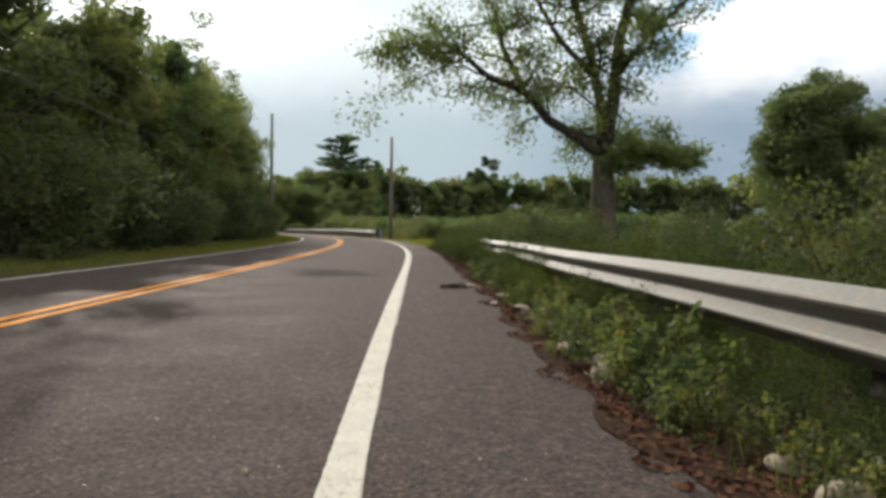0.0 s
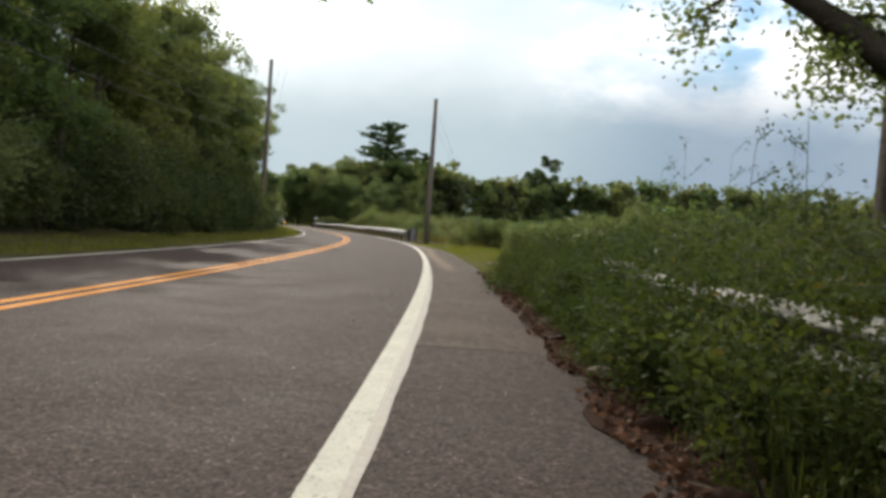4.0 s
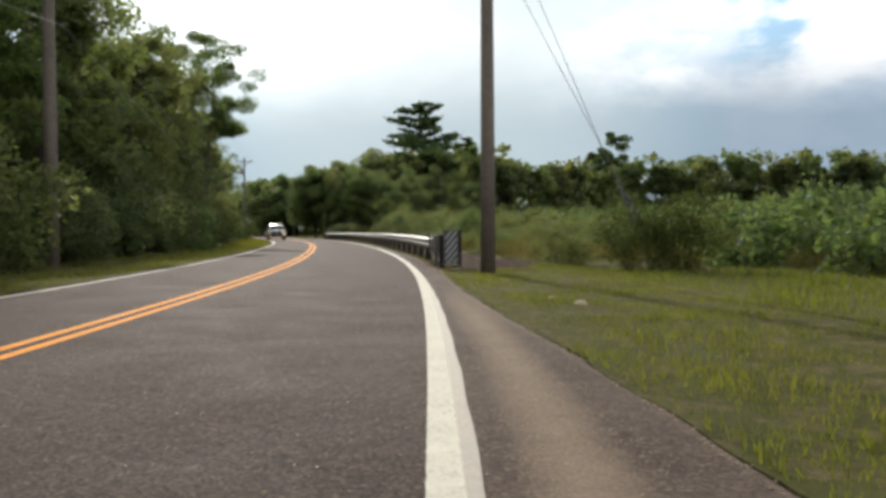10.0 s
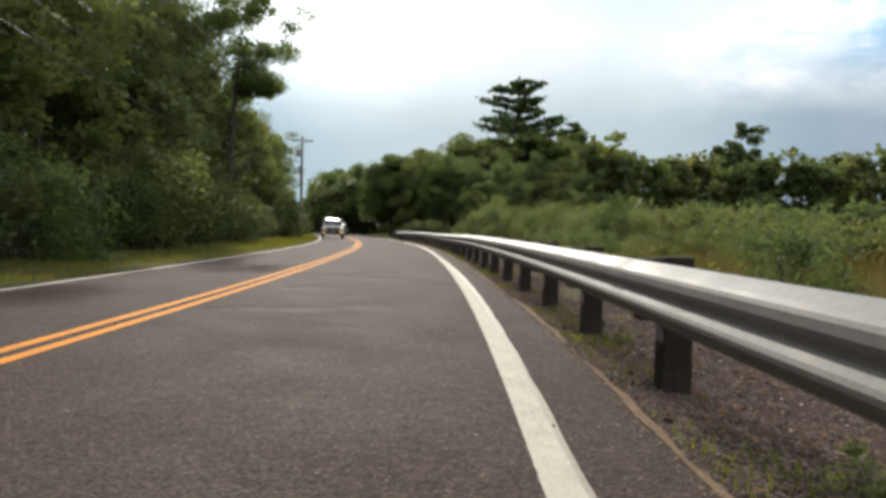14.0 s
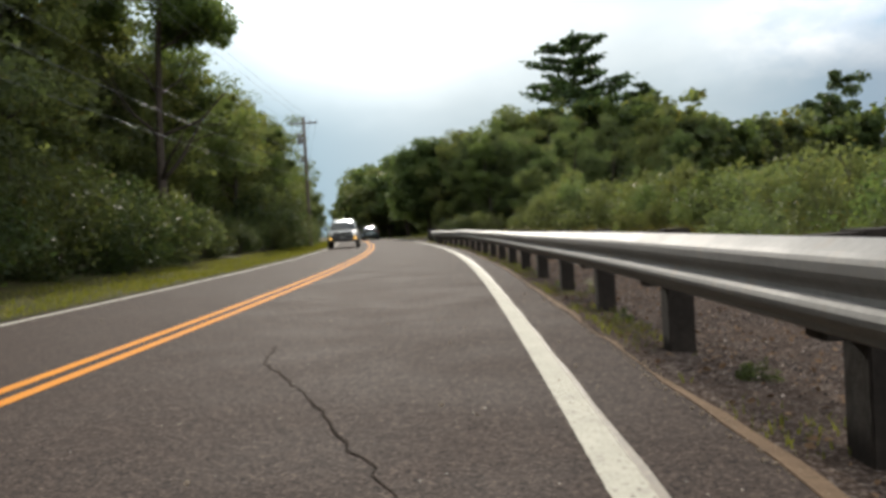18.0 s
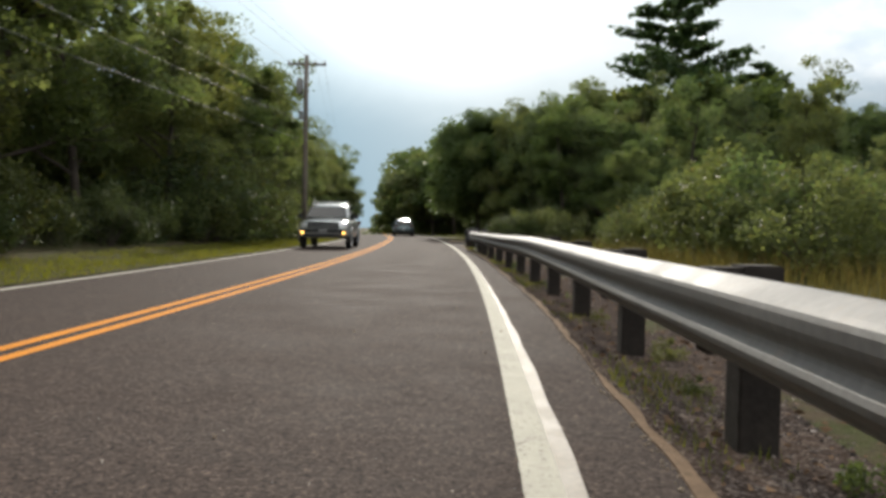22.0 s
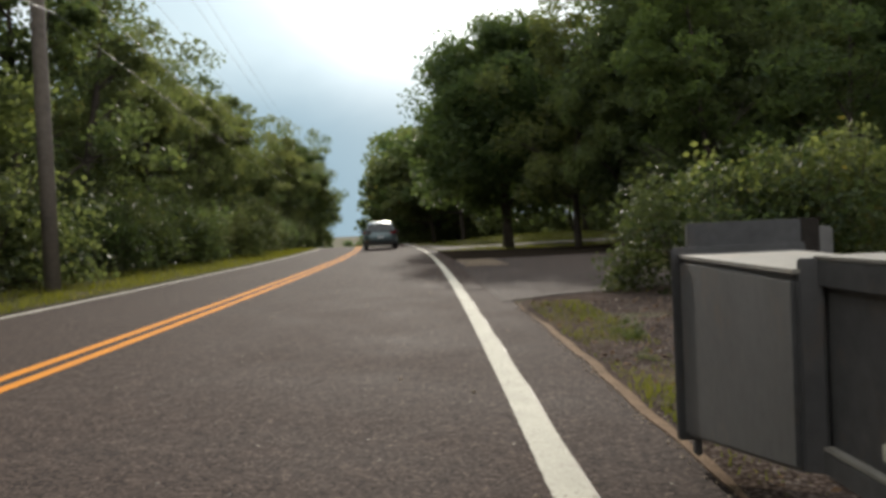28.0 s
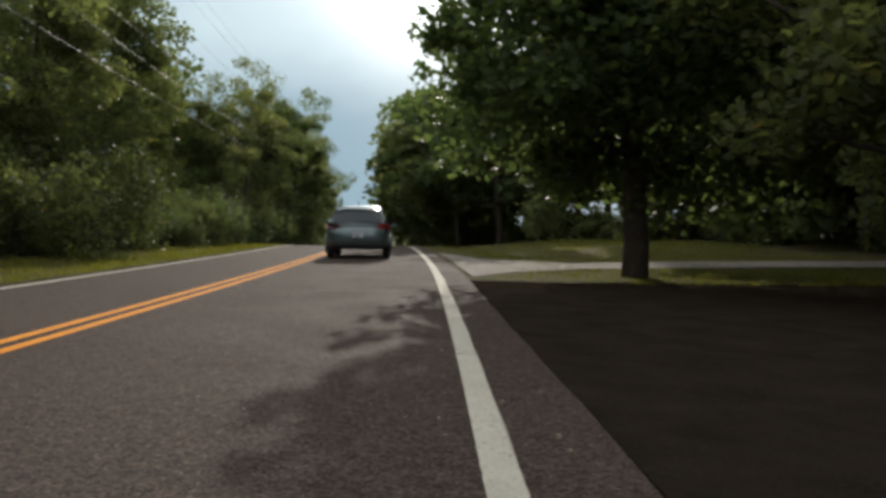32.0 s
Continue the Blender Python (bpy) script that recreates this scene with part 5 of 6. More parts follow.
        bmesh.ops.translate(bm, verts=bm.verts, vec=(side * 0.28, 0, 0))
        part("bed_side_cap", bm, TRIM, car)
        for y in (-1.05, -0.14, 0.98):
            bm = bmesh.new()
            box(bm, side * 0.989, y, 0.80, 0.006, 0.008, 0.6)
            part("door_seam", bm, TRIM, car)
        plate_part("tail_lamp", [(side * 0.92, -2.6, 0.9), (side * 0.98, -2.4, 0.92), (side * 0.97, -2.4, 1.08), (side * 0.9, -2.58, 1.08)], RED_LAMP, car, 0.02, "", (side, -0.4, 0))
    plate_part("windscreen", [(-0.76, 1.46, 1.17), (-0.64, 0.82, 1.58), (0.64, 0.82, 1.58), (0.76, 1.46, 1.17)], GLASS, car, 0.016, "dark reflecting windscreen", (0, 0.7, 1))
    plate_part("rear_window", [(-0.66, -1.28, 1.42), (-0.62, -1.06, 1.58), (0.62, -1.06, 1.58), (0.66, -1.28, 1.42)], GLASS, car, 0.016, "", (0, -1, 1))
    bm = bmesh.new()
    box(bm, 0, 2.60, 0.85, 1.16, 0.09, 0.30, 0.04)
    grille = part("grille", bm, TRIM, car, "dark slatted grille")
    for k in range(4):
        bm = bmesh.new()
        box(bm, 0, 2.645, 0.755 + 0.062 * k, 1.06, 0.02, 0.016, 0.006)
        part("grille_slat", bm, SILVER_PAINT, grille)
    bm = bmesh.new()
    box(bm, 0, 2.60, 0.66, 1.62, 0.14, 0.13, 0.04)
    part("front_bumper", bm, TRIM, car, "dark plastic front bumper")
    bm = bmesh.new()
    box(bm, 0, 2.57, 0.51, 1.50, 0.12, 0.16, 0.04)
    part("lower_intake", bm, TRIM, car)
    bm = bmesh.new()
    box(bm, 0, 2.675, 0.665, 0.32, 0.012, 0.10, 0.004)
    part("plate_bar", bm, STRIPE_LIGHT, car)
    for y in (-0.45, 0.25):
        bm = bmesh.new()
        box(bm, 0, y, 1.80, 1.26, 0.05, 0.025, 0.008)
        part("roof_crossbar", bm, RIM, car)
    return car


x, y = at(203.2, 1.35)
hatchback().matrix_world = pose(float(x), float(y), 0.0, 0, 0, math.degrees(heading(203.2))) @ Matrix.Diagonal((1, 1.08, 0.95, 1))
x, y = at(158.3, -1.72)
pickup().matrix_world = pose(float(x), float(y), 0.0, 0, 0, math.degrees(heading(158.3)) + 180)

# ---- trees ----
def limb(rng, start, way, length, radius, bend=0.25, n=5, lift=0.15):
    pts, p, w = [Vector(start)], Vector(start), Vector(way).normalized()
    for i in range(n):
        w = (w + Vector(rng.normal(0, bend, 3)) * 0.5 + Vector((0, 0, lift * 0.4))).normalized()
        p = p + w * (length / n)
        pts.append(p.copy())
    return pts, [radius * (1 - 0.8 * i / n) for i in range(n + 1)]


def broadleaf(name, seed, tall, spread, low, leaf, count, mat, trunk=0.16, clumps=46, ratio=1.0, along=0.8):
    """A broad-leaved tree: tapering trunk, forked limbs, and a crown of leaf clumps with gaps between."""
    rng = np.random.default_rng(seed)
    pieces, tips = [], []
    stem, rad = limb(rng, (0, 0, -0.3), (0, 0, 1), tall * 0.8, trunk, 0.10, 8, 0.6)
    pieces.append(tube(stem, rad, 8))
    for i in range(13):
        k = min(2 + i // 2, 7)
        base = stem[k]
        a = rng.uniform(0, 2 * math.pi)
        reach = spread * rng.uniform(0.55, 1.0) * (1 - 0.45 * (k - 2) / 6)
        pts, rr = limb(rng, base, (math.cos(a), math.sin(a), rng.uniform(0.25, 0.9)), reach, rad[k] * 0.55, 0.3)
        pieces.append(tube(pts, rr, 5))
        tips += pts[2:]
        for j in range(2):
            q = pts[2 + j]
            pts2, rr2 = limb(rng, q, Vector((math.cos(a + rng.uniform(-1.2, 1.2)), math.sin(a + rng.uniform(-1.2, 1.2)), rng.uniform(-0.1, 0.8))), reach * 0.5, rr[2] * 0.5, 0.35, 4)
            pieces.append(tube(pts2, rr2, 4))
            tips += pts2[2:]
    tips += stem[5:]
    centres, sizes = [], []
    cl = []
    for i in range(clumps):
        if i < len(tips) and rng.random() < along:
            t = tips[int(rng.integers(len(tips)))]
            c = np.array(t) + rng.normal(0, spread * 0.10, 3)
        else:
            a, r = rng.uniform(0, 2 * math.pi), math.sqrt(rng.random()) * spread
            z = low + (tall - low) * rng.beta(1.6, 1.5)
            edge = math.sqrt(max(0.05, 1 - ((z - low) / (tall - low) * 2 - 0.9) ** 2 * 0.8))
            c = np.array((r * edge * math.cos(a), r * edge * math.sin(a), z))
        c[2] = min(max(c[2], low), tall)
        cl.append((c, spread * rng.uniform(0.13, 0.29) * ratio))
    per = count // clumps
    for c, r in cl:
        k = int(per * rng.uniform(0.6, 1.4))
        v = rng.normal(size=(k, 3))
        v /= np.linalg.norm(v, axis=1)[:, None]
        v *= (rng.random((k, 1)) ** 0.45) * r * np.array([1.15, 1.15, 0.8])
        centres.append(c + v)
        sizes.append(leaf * rng.uniform(0.6, 1.35, k))
    ob = empty(name)
    put("trunk", mesh_of("trunk", *join(pieces), BARK, True), ob)
    put("crown", leaves_mesh("crown", np.concatenate(centres), np.concatenate(sizes), mat, rng, 0.6, 1.4, 0.2, 0.1), ob)
    return ob


def shrub(name, seed, tall, spread, leaf, count, mat, clumps=16, stems=7, thick=0.022):
    rng = np.random.default_rng(seed)
    pieces, centres, sizes = [], [], []
    for i in range(stems):
        a = rng.uniform(0, 2 * math.pi)
        pts, rr = limb(rng, (0.1 * math.cos(a), 0.1 * math.sin(a), -0.1), (math.cos(a) * 0.5, math.sin(a) * 0.5, 1), tall * rng.uniform(0.6, 0.95), thick, 0.3)
        pieces.append(tube(pts, rr, 4))
    for i in range(clumps):
        a, r = rng.uniform(0, 2 * math.pi), math.sqrt(rng.random()) * spread
        z = tall * rng.uniform(0.08, 0.9) * (1 - 0.35 * r / spread)
        k = int(count / clumps * rng.uniform(0.6, 1.4))
        v = rng.normal(size=(k, 3))
        v /= np.linalg.norm(v, axis=1)[:, None]
        v *= (rng.random((k, 1)) ** 0.5) * spread * rng.uniform(0.25, 0.45)
        c = np.array((r * math.cos(a), r * math.sin(a), z)) + v
        c[:, 2] = np.abs(c[:, 2])
        centres.append(c)
        sizes.append(leaf * rng.uniform(0.6, 1.4, k))
    ob = empty(name)
    tagged(put("woody_base", mesh_of("woody_base", *join(pieces), BARK), ob), kind="stuff")
    put("foliage", leaves_mesh("foliage", np.concatenate(centres), np.concatenate(sizes), mat, rng, 0.6, 1.6, 0.2), ob)
    return ob


def pine(name, seed, tall, spread, low, count, trunk=0.3):
    """An old pine: bare lower stem, level tiers of boughs with needle tufts along them and sky between."""
    rng = np.random.default_rng(seed)
    pieces, centres = [], []
    stem, rad = limb(rng, (0, 0, -0.3), (0, 0, 1), tall, trunk, 0.04, 9, 0.8)
    pieces.append(tube(stem, rad, 8))
    profile = [0.55, 0.85, 1.0, 0.62, 0.95, 0.8, 0.5, 0.72, 0.42, 0.5, 0.22]
    tiers = len(profile)
    for i in range(tiers):
        f = i / (tiers - 1)
        z = low + (tall - low) * f * 0.985
        p = Vector((float(np.interp(z, [q.z for q in stem], [q.x for q in stem])), float(np.interp(z, [q.z for q in stem], [q.y for q in stem])), z))
        turn = rng.uniform(0, 6)
        for j in range(6):
            a = turn + j * 1.05 + rng.normal(0, 0.3)
            reach = spread * profile[i] * rng.uniform(0.45, 1.1)
            pts, rr = limb(rng, p, (math.cos(a), math.sin(a), 0.16), reach, 0.06 * (1.2 - f) + 0.02, 0.12, 5, 0.10)
            pieces.append(tube(pts, rr, 4))
            k = int(count * (0.35 + reach / spread) / tiers / 6)
            w = rng.beta(2.4, 1.2, k)
            base = np.array([np.array(pts[0].lerp(pts[-1], t)) for t in w])
            centres.append(base + rng.normal(0, 1, (k, 3)) * np.array([0.55, 0.55, 0.17]) * (0.3 + 0.11 * reach) + np.array([0, 0, 0.12]))
    c = np.concatenate(centres)
    ob = empty(name)
    put("trunk", mesh_of("trunk", *join(pieces), BARK, True), ob)
    put("crown", leaves_mesh("crown", c, rng.uniform(0.22, 0.5, len(c)), PINE_LEAF, rng, 0.5, 1.8, 0.12), ob)
    return ob


def place(ob, s, d, turn=0.0, size=1.0, sink=0.05, squash=1.0):
    x, y, z = spot(s, d, sink)
    ob.matrix_world = Matrix.LocRotScale((x, y, z), Euler((0, 0, turn)), (size, size, size * squash))
    return ob


def plant(kinds, spots, label, category, group, rng, low=0.8, high=1.2):
    """Copies of some kinds at the spots (s, d, size)."""
    for s, d, size in spots:
        src = kinds[int(rng.integers(len(kinds)))]
        x, y, z = spot(s, d, 0.05)
        k = size * rng.uniform(low, high)
        ob = copy_thing(src, pose(x, y, z, rng.normal(0, 2), rng.normal(0, 2), rng.uniform(0, 360)))
        ob.scale = (k * rng.uniform(0.9, 1.1), k * rng.uniform(0.9, 1.1), k)
        tagged(ob, label, category, group)


def thicket(name, spots, leaf, per, mat, label, rng, tall=2.2, spread=1.5, where=spot):
    """Shrubs grown together, far from the road: clumps of leaves, joined."""
    centres, sizes = [], []
    for s, d, k in spots:
        x, y, z = where(s, d)
        for i in range(9):
            a, r = rng.uniform(0, 6.28), math.sqrt(rng.random()) * spread * k
            c = np.array((x + r * math.cos(a), y + r * math.sin(a), z + tall * k * rng.uniform(0.1, 0.9) * (1 - 0.3 * r / (spread * k))))
            n = int(per / 9 * rng.uniform(0.6, 1.4))
            v = rng.normal(size=(n, 3))
            v /= np.linalg.norm(v, axis=1)[:, None]
            q = c + v * rng.random((n, 1)) ** 0.5 * spread * k * rng.uniform(0.25, 0.5)
            q[:, 2] = np.maximum(q[:, 2], z)
            centres.append(q)
            sizes.append(leaf * rng.uniform(0.6, 1.4, n))
    tagged(put(name, leaves_mesh(name, np.concatenate(centres), np.concatenate(sizes), mat, rng, 0.6, 1.5, 0.2)), label, "shrubs", kind="stuff")


# ---- woods, trees and shrubs ----
OAKS = [broadleaf("tree", 11 + i, 12.6, 3.8, 1.2, 0.135, 12500, (TREE_LEAF, DARK_LEAF)[i % 2], 0.17, 76, 0.85) for i in range(5)]
FAR_OAKS = [broadleaf("tree", 61 + i, 12.0, 4.6, 0.6, 0.36, 3300, (DARK_LEAF, TREE_LEAF)[i % 2], 0.2, 40) for i in range(4)]
DISTANT_OAKS = [broadleaf("tree", 66 + i, 12.0, 4.6, 0.6, 0.55, 1300, (DARK_LEAF, TREE_LEAF)[i % 2], 0.2, 36) for i in range(3)]
BUSHES = [shrub("shrub", 31 + i, 2.2, 1.3, 0.06, 4200, (DARK_LEAF, SHRUB_LEAF)[i % 2], 24) for i in range(5)]
# shrubs in the leaf colour that has shade put into it
UNDERGROWTH = [shrub("shrub", 41 + i, 2.2, 1.3, 0.055, 4200, SHADED_LEAF, 26) for i in range(3)]
WEEDS = [shrub("weed", 51 + i, 0.75, 0.42, 0.015, 3600, HERB_LEAF, 16, 6, 0.006) for i in range(4)]
PALE_WEEDS = [shrub("weed", 57 + i, 0.75, 0.42, 0.036, 900, SHRUB_LEAF, 12, 6, 0.006) for i in range(2)]
for i, o in enumerate(OAKS + FAR_OAKS + DISTANT_OAKS + BUSHES + UNDERGROWTH + WEEDS + PALE_WEEDS):
    place(o, 6 + 7.5 * i, -19 - (i % 3) * 2.5)
    tall = o in OAKS + FAR_OAKS + DISTANT_OAKS
    tagged(o, "leafy tree standing deep inside the wood" if tall else "green undergrowth deep inside the wood", "tree" if tall else "shrub", "trees within the wood" if tall else "undergrowth in the wood")
rng = np.random.default_rng(21)
front = [(s + rng.uniform(-1.5, 1.5), -9.4 - 2.8 * float(smooth(90, 124, s) * (1 - smooth(140, 160, s))) + 3.6 * float(smooth(215, 250, s)) + rng.uniform(-0.7, 0.9), 1.0 - 0.1 * float(smooth(200, 215, s)) + 0.2 * float(smooth(225, 260, s))) for s in np.arange(0, 322, 4.3)]
back = [(s + rng.uniform(-2, 2), -13.5 + rng.uniform(-1.5, 1.5), 0.9 + 0.07 * float(smooth(195, 225, s)) + 0.05 * float(1 - smooth(45, 65, s))) for s in np.arange(2, 325, 5.5)]
deep = [(s + rng.uniform(-3, 3), -21 + rng.uniform(-2, 2), 0.8 + 0.05 * float(smooth(190, 220, s))) for s in np.arange(50, 300, 9.0)]
low_row = [(s + rng.uniform(-0.8, 0.8), -6.7 - 0.6 * float(smooth(110, 120, s) * (1 - smooth(150, 160, s))) + 0.8 * float(smooth(215, 235, s)) + rng.uniform(-0.5, 0.4), rng.uniform(0.7, 1.75)) for s in np.arange(2, 268, 1.7)]
plant(OAKS, front, "leafy green tree at the wood's edge beside the road", "tree", "trees along the wood's edge", rng, 0.85, 1.15)
plant(FAR_OAKS, back, "tall leafy tree behind the wood's edge", "tree", "trees within the wood", rng, 0.9, 1.15)
plant(FAR_OAKS, deep, "leafy tree standing deep inside the wood", "tree", "trees within the wood", rng, 0.9, 1.15)
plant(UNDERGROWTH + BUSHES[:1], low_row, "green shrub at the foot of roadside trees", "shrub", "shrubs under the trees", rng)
thicket("wood_understory", [(s + rng.uniform(-0.8, 0.8), -15.5 + rng.uniform(-1.5, 1.5), rng.uniform(1.2, 2.0)) for s in np.arange(-4, 325, 2.0)], 0.26, 520, SHADED_LEAF, "dark undergrowth deep inside the wood", rng)
# one taller tree with a high crown leans out of the wood's edge
AIRY_TREE = place(broadleaf("tree", 18, 18.6, 5.2, 10.2, 0.15, 24000, TREE_LEAF, 0.24, 104, 0.75, 0.5), 140.5, -8.4)
tagged(AIRY_TREE, "tall airy tree with a high crown above the wood's edge", "tree", "trees along the wood's edge")
plant([OAKS[1]], [(126.0, -12.3, 1.38), (133.0, -12.8, 1.38), (139.5, -13.2, 1.4), (146.5, -12.6, 1.15)], "tall airy tree rising above the wood's edge", "tree", "trees along the wood's edge", rng, 1.0, 1.05)


def field_tree(x, y, size, kind, label, group, wide=1.0, z=0.0):
    src = kind[int(rng.integers(len(kind)))]
    ob = copy_thing(src, pose(x, y, z - 0.1, 0, 0, rng.uniform(0, 360)))
    ob.scale = (size * wide, size * wide, size)
    tagged(ob, label, "tree", group)


# trees round the far bend, right of the road
for k in range(34):
    s = rng.uniform(196, 246)
    d = 8.5 + 10 * float(1 - smooth(226, 234, s)) + rng.uniform(0, 18)
    x, y, z = spot(s, d)
    field_tree(x, y, rng.uniform(1.1, 1.4), FAR_OAKS, "dense leafy tree beside the far bend", "trees by the far bend", 1.0, z)
for s, d, k in ((206, 19, 1.2), (213, 18, 1.2), (219, 17.5, 1.22), (225, 15, 1.2), (230, 9.5, 1.2), (236, 7.5, 1.15), (243, 7.5, 1.15), (250, 8, 1.2), (258, 9, 1.2), (246, 13, 1.3), (232, 15, 1.3)):
    x, y, z = spot(s, d)
    field_tree(x, y, k * rng.uniform(0.95, 1.05), FAR_OAKS, "dense leafy tree beside the far bend", "trees by the far bend", 1.0, z)
for s, d, k in ((247, 7.6, 1.25), (252, 7.2, 1.3), (257, 7.8, 1.25), (262, 7.0, 1.3), (268, 7.4, 1.35), (254, 12, 1.3), (275, 8.0, 1.35), (283, 8.6, 1.35), (291, 9.2, 1.35), (299, 9.8, 1.35), (307, 10.5, 1.35), (316, 11.0, 1.35), (287, 14, 1.35), (303, 15, 1.35), (270, 12, 1.35)):
    x, y, z = spot(s, d)
    field_tree(x, y, k, FAR_OAKS, "leafy tree where the road passes the crest", "trees by the far bend", 1.0, z)
# the wood that closes the road's far end
thicket("far_wood", [(388 - rng.uniform(0, 5), d, rng.uniform(0.85, 1.1)) for d in np.arange(-36, 36, 2.4)], 0.6, 420, DARK_LEAF, "distant dark wood below the road's crest", rng, 9.5, 3.4)
# the tree line beyond the field
line = [(-72, 205), (-55, 205), (-40, 225), (-29, 252), (0, 262), (35, 266), (75, 258), (115, 238)]
hedge = []
for (xa, ya), (xb, yb) in zip(line, line[1:]):
    n = int(math.hypot(xb - xa, yb - ya) / 4.6)
    for k in range(n):
        t = (k + rng.uniform(0, 1)) / n
        hedge += [(xa + (xb - xa) * t + e, ya + (yb - ya) * t + 4 + rng.normal(0, 1.5), rng.uniform(0.9, 1.3)) for e in (-2, 2)]
        for back_ in (0, 9):
            field_tree(xa + (xb - xa) * t + rng.normal(0, 2), ya + (yb - ya) * t + back_ + rng.normal(0, 2), rng.uniform(1.15, 1.5) + (0.18 if xa > -30 else 0), DISTANT_OAKS, "distant leafy tree beyond the field", "far tree line")
thicket("far_thicket", hedge, 0.5, 300, DARK_LEAF, "dark undergrowth below the distant trees", rng, 6.0, 3.2, lambda x, y: (x, y, 0.0))
for x, y, k in ((35, 114, 1.55), (40, 118, 1.4), (30, 118, 1.2)):
    field_tree(x, y, k, FAR_OAKS, "dark leafy tree standing out in the field", "field trees", 1.2)
# nearer woods on the right towards the end, shading the driveway
for s, d, k in ((181, 12.0, 0.95), (184.5, 10.0, 0.9), (178, 14.5, 1.0), (187.5, 12.0, 1.0), (182, 16, 1.0), (175.5, 18.5, 1.0), (187, 15, 1.1), (183, 19, 1.2), (190, 20, 1.15), (178, 22, 1.2), (200, 18, 1.7), (196, 21, 1.6), (188, 9.2, 1.25), (179.5, 11.5, 1.1), (184, 15.5, 1.1), (190, 16, 1.2), (171, 16.5, 1.1), (167.5, 12.5, 0.7), (165, 16, 0.75), (172, 24, 1.2), (160, 14, 0.5), (155, 17, 0.45), (150, 14.5, 0.35), (158, 21, 0.6), (146, 19, 0.35), (164, 23, 0.9)):
    x, y, z = spot(s, d)
    field_tree(x, y, k * 0.74, OAKS, "leafy tree shading the driveway", "trees by the driveway", 1.0, z)
thicket("bend_thicket", [(s, d + rng.uniform(-2, 2), rng.uniform(0.8, 1.3)) for s in np.arange(198, 262, 1.6) for d in (12 + 8 * float(1 - smooth(210, 222, s)), 24)], 0.2, 700, DARK_LEAF, "dark undergrowth below the far trees", rng)
thicket("bend_thicket", [(s, d + rng.uniform(-0.8, 1.5), rng.uniform(0.8, 1.4)) for s in np.arange(238, 318, 1.6) for d in (7.2 + 3.4 * float(smooth(262, 300, s)), -6.8)], 0.2, 700, DARK_LEAF, "dark undergrowth beside the far road", rng)
thicket("bend_thicket", [(s, d + rng.uniform(-1.5, 1.5), rng.uniform(0.7, 1.1)) for s in np.arange(166, 196, 1.5) for d in (20, 27)], 0.16, 800, DARK_LEAF, "dark undergrowth behind the driveway trees", rng)
LAWN_TREE = place(broadleaf("lawn_tree", 77, 10.4, 4.0, 1.7, 0.15, 66000, DARK_LEAF, 0.28, 230, 1.2, 0.3), 193.7, 7.2)
for s, d, k in ((184.5, 12.4, 0.95), (189.5, 14.0, 0.95), (196.0, 17.0, 1.0)):
    x, y, z = spot(s, d)
    o = copy_thing(LAWN_TREE, pose(x, y, z - 0.05, 0, 0, 77 * s))
    o.scale = (k, k, k)
    tagged(o, "broad leafy tree shading the driveway", "tree", "trees by the driveway")
round_tree = copy_thing(LAWN_TREE, pose(22.6, 63.5, -0.1, 0, 0, 50))
round_tree.scale = (0.98, 0.98, 1.02)
tagged(round_tree, "dark round-headed tree standing in the field", "tree", "field trees")
tagged(LAWN_TREE, "leafy shade tree with a stout trunk on the lawn", "tree")
# spreading bushes and shrubs right of the road
plant(BUSHES, [(s + rng.uniform(-1, 1), 6.8 + 0.09 * (s - 46) + 3.5 * rng.random() ** 1.5, rng.uniform(0.65, 1.0)) for s in np.arange(46, 66, 0.62)], "dense green bush beside the grass verge", "shrub", "bushes by the verge", rng)
thicket("field_thicket", [(s + rng.uniform(-1, 1), 11.5 + rng.uniform(0, 9), rng.uniform(0.75, 1.1)) for s in np.arange(50, 86, 0.6)], 0.13, 900, DARK_LEAF, "bushes grown together in the overgrown field", rng)
thicket("field_thicket", [(s + rng.uniform(-1, 1), 14 + max(0, 120 - s) * 0.10 + rng.uniform(0, 6), rng.uniform(0.6, 1.0) + 0.7 * float(smooth(110, 150, s))) for s in np.arange(86, 172, 0.8)], 0.13, 900, SHRUB_LEAF, "shrubs grown together in the overgrown field", rng)
thicket("field_thicket", [(s + rng.uniform(-2, 2), 21 + rng.uniform(0, 14), rng.uniform(0.9, 1.6)) for s in np.arange(84, 190, 1.1)], 0.17, 800, DARK_LEAF, "tall shrubs grown together in the field", rng)
thicket("field_thicket", [(s + rng.uniform(-2, 2), 26 + rng.uniform(0, 30), rng.uniform(0.7, 1.2)) for s in np.arange(30, 90, 0.8)], 0.2, 800, DARK_LEAF, "shrubs far out in the overgrown field", rng)
plant(BUSHES, [(s + rng.uniform(-1, 1), 10 + 4 * rng.random() + max(0, 120 - s) * 0.08, rng.uniform(0.6, 1.0) + 0.6 * float(smooth(110, 150, s))) for s in np.arange(88, 162, 1.5)], "green shrub in the overgrown field", "shrub", "field shrubs", rng)
plant(BUSHES, [(s + rng.uniform(-0.6, 0.6), 7.6 + rng.uniform(-0.6, 1.5), rng.uniform(0.35, 0.6)) for s in np.arange(83, 120, 2.2)], "low leafy bush behind the gravel bed", "shrub", "field shrubs", rng)
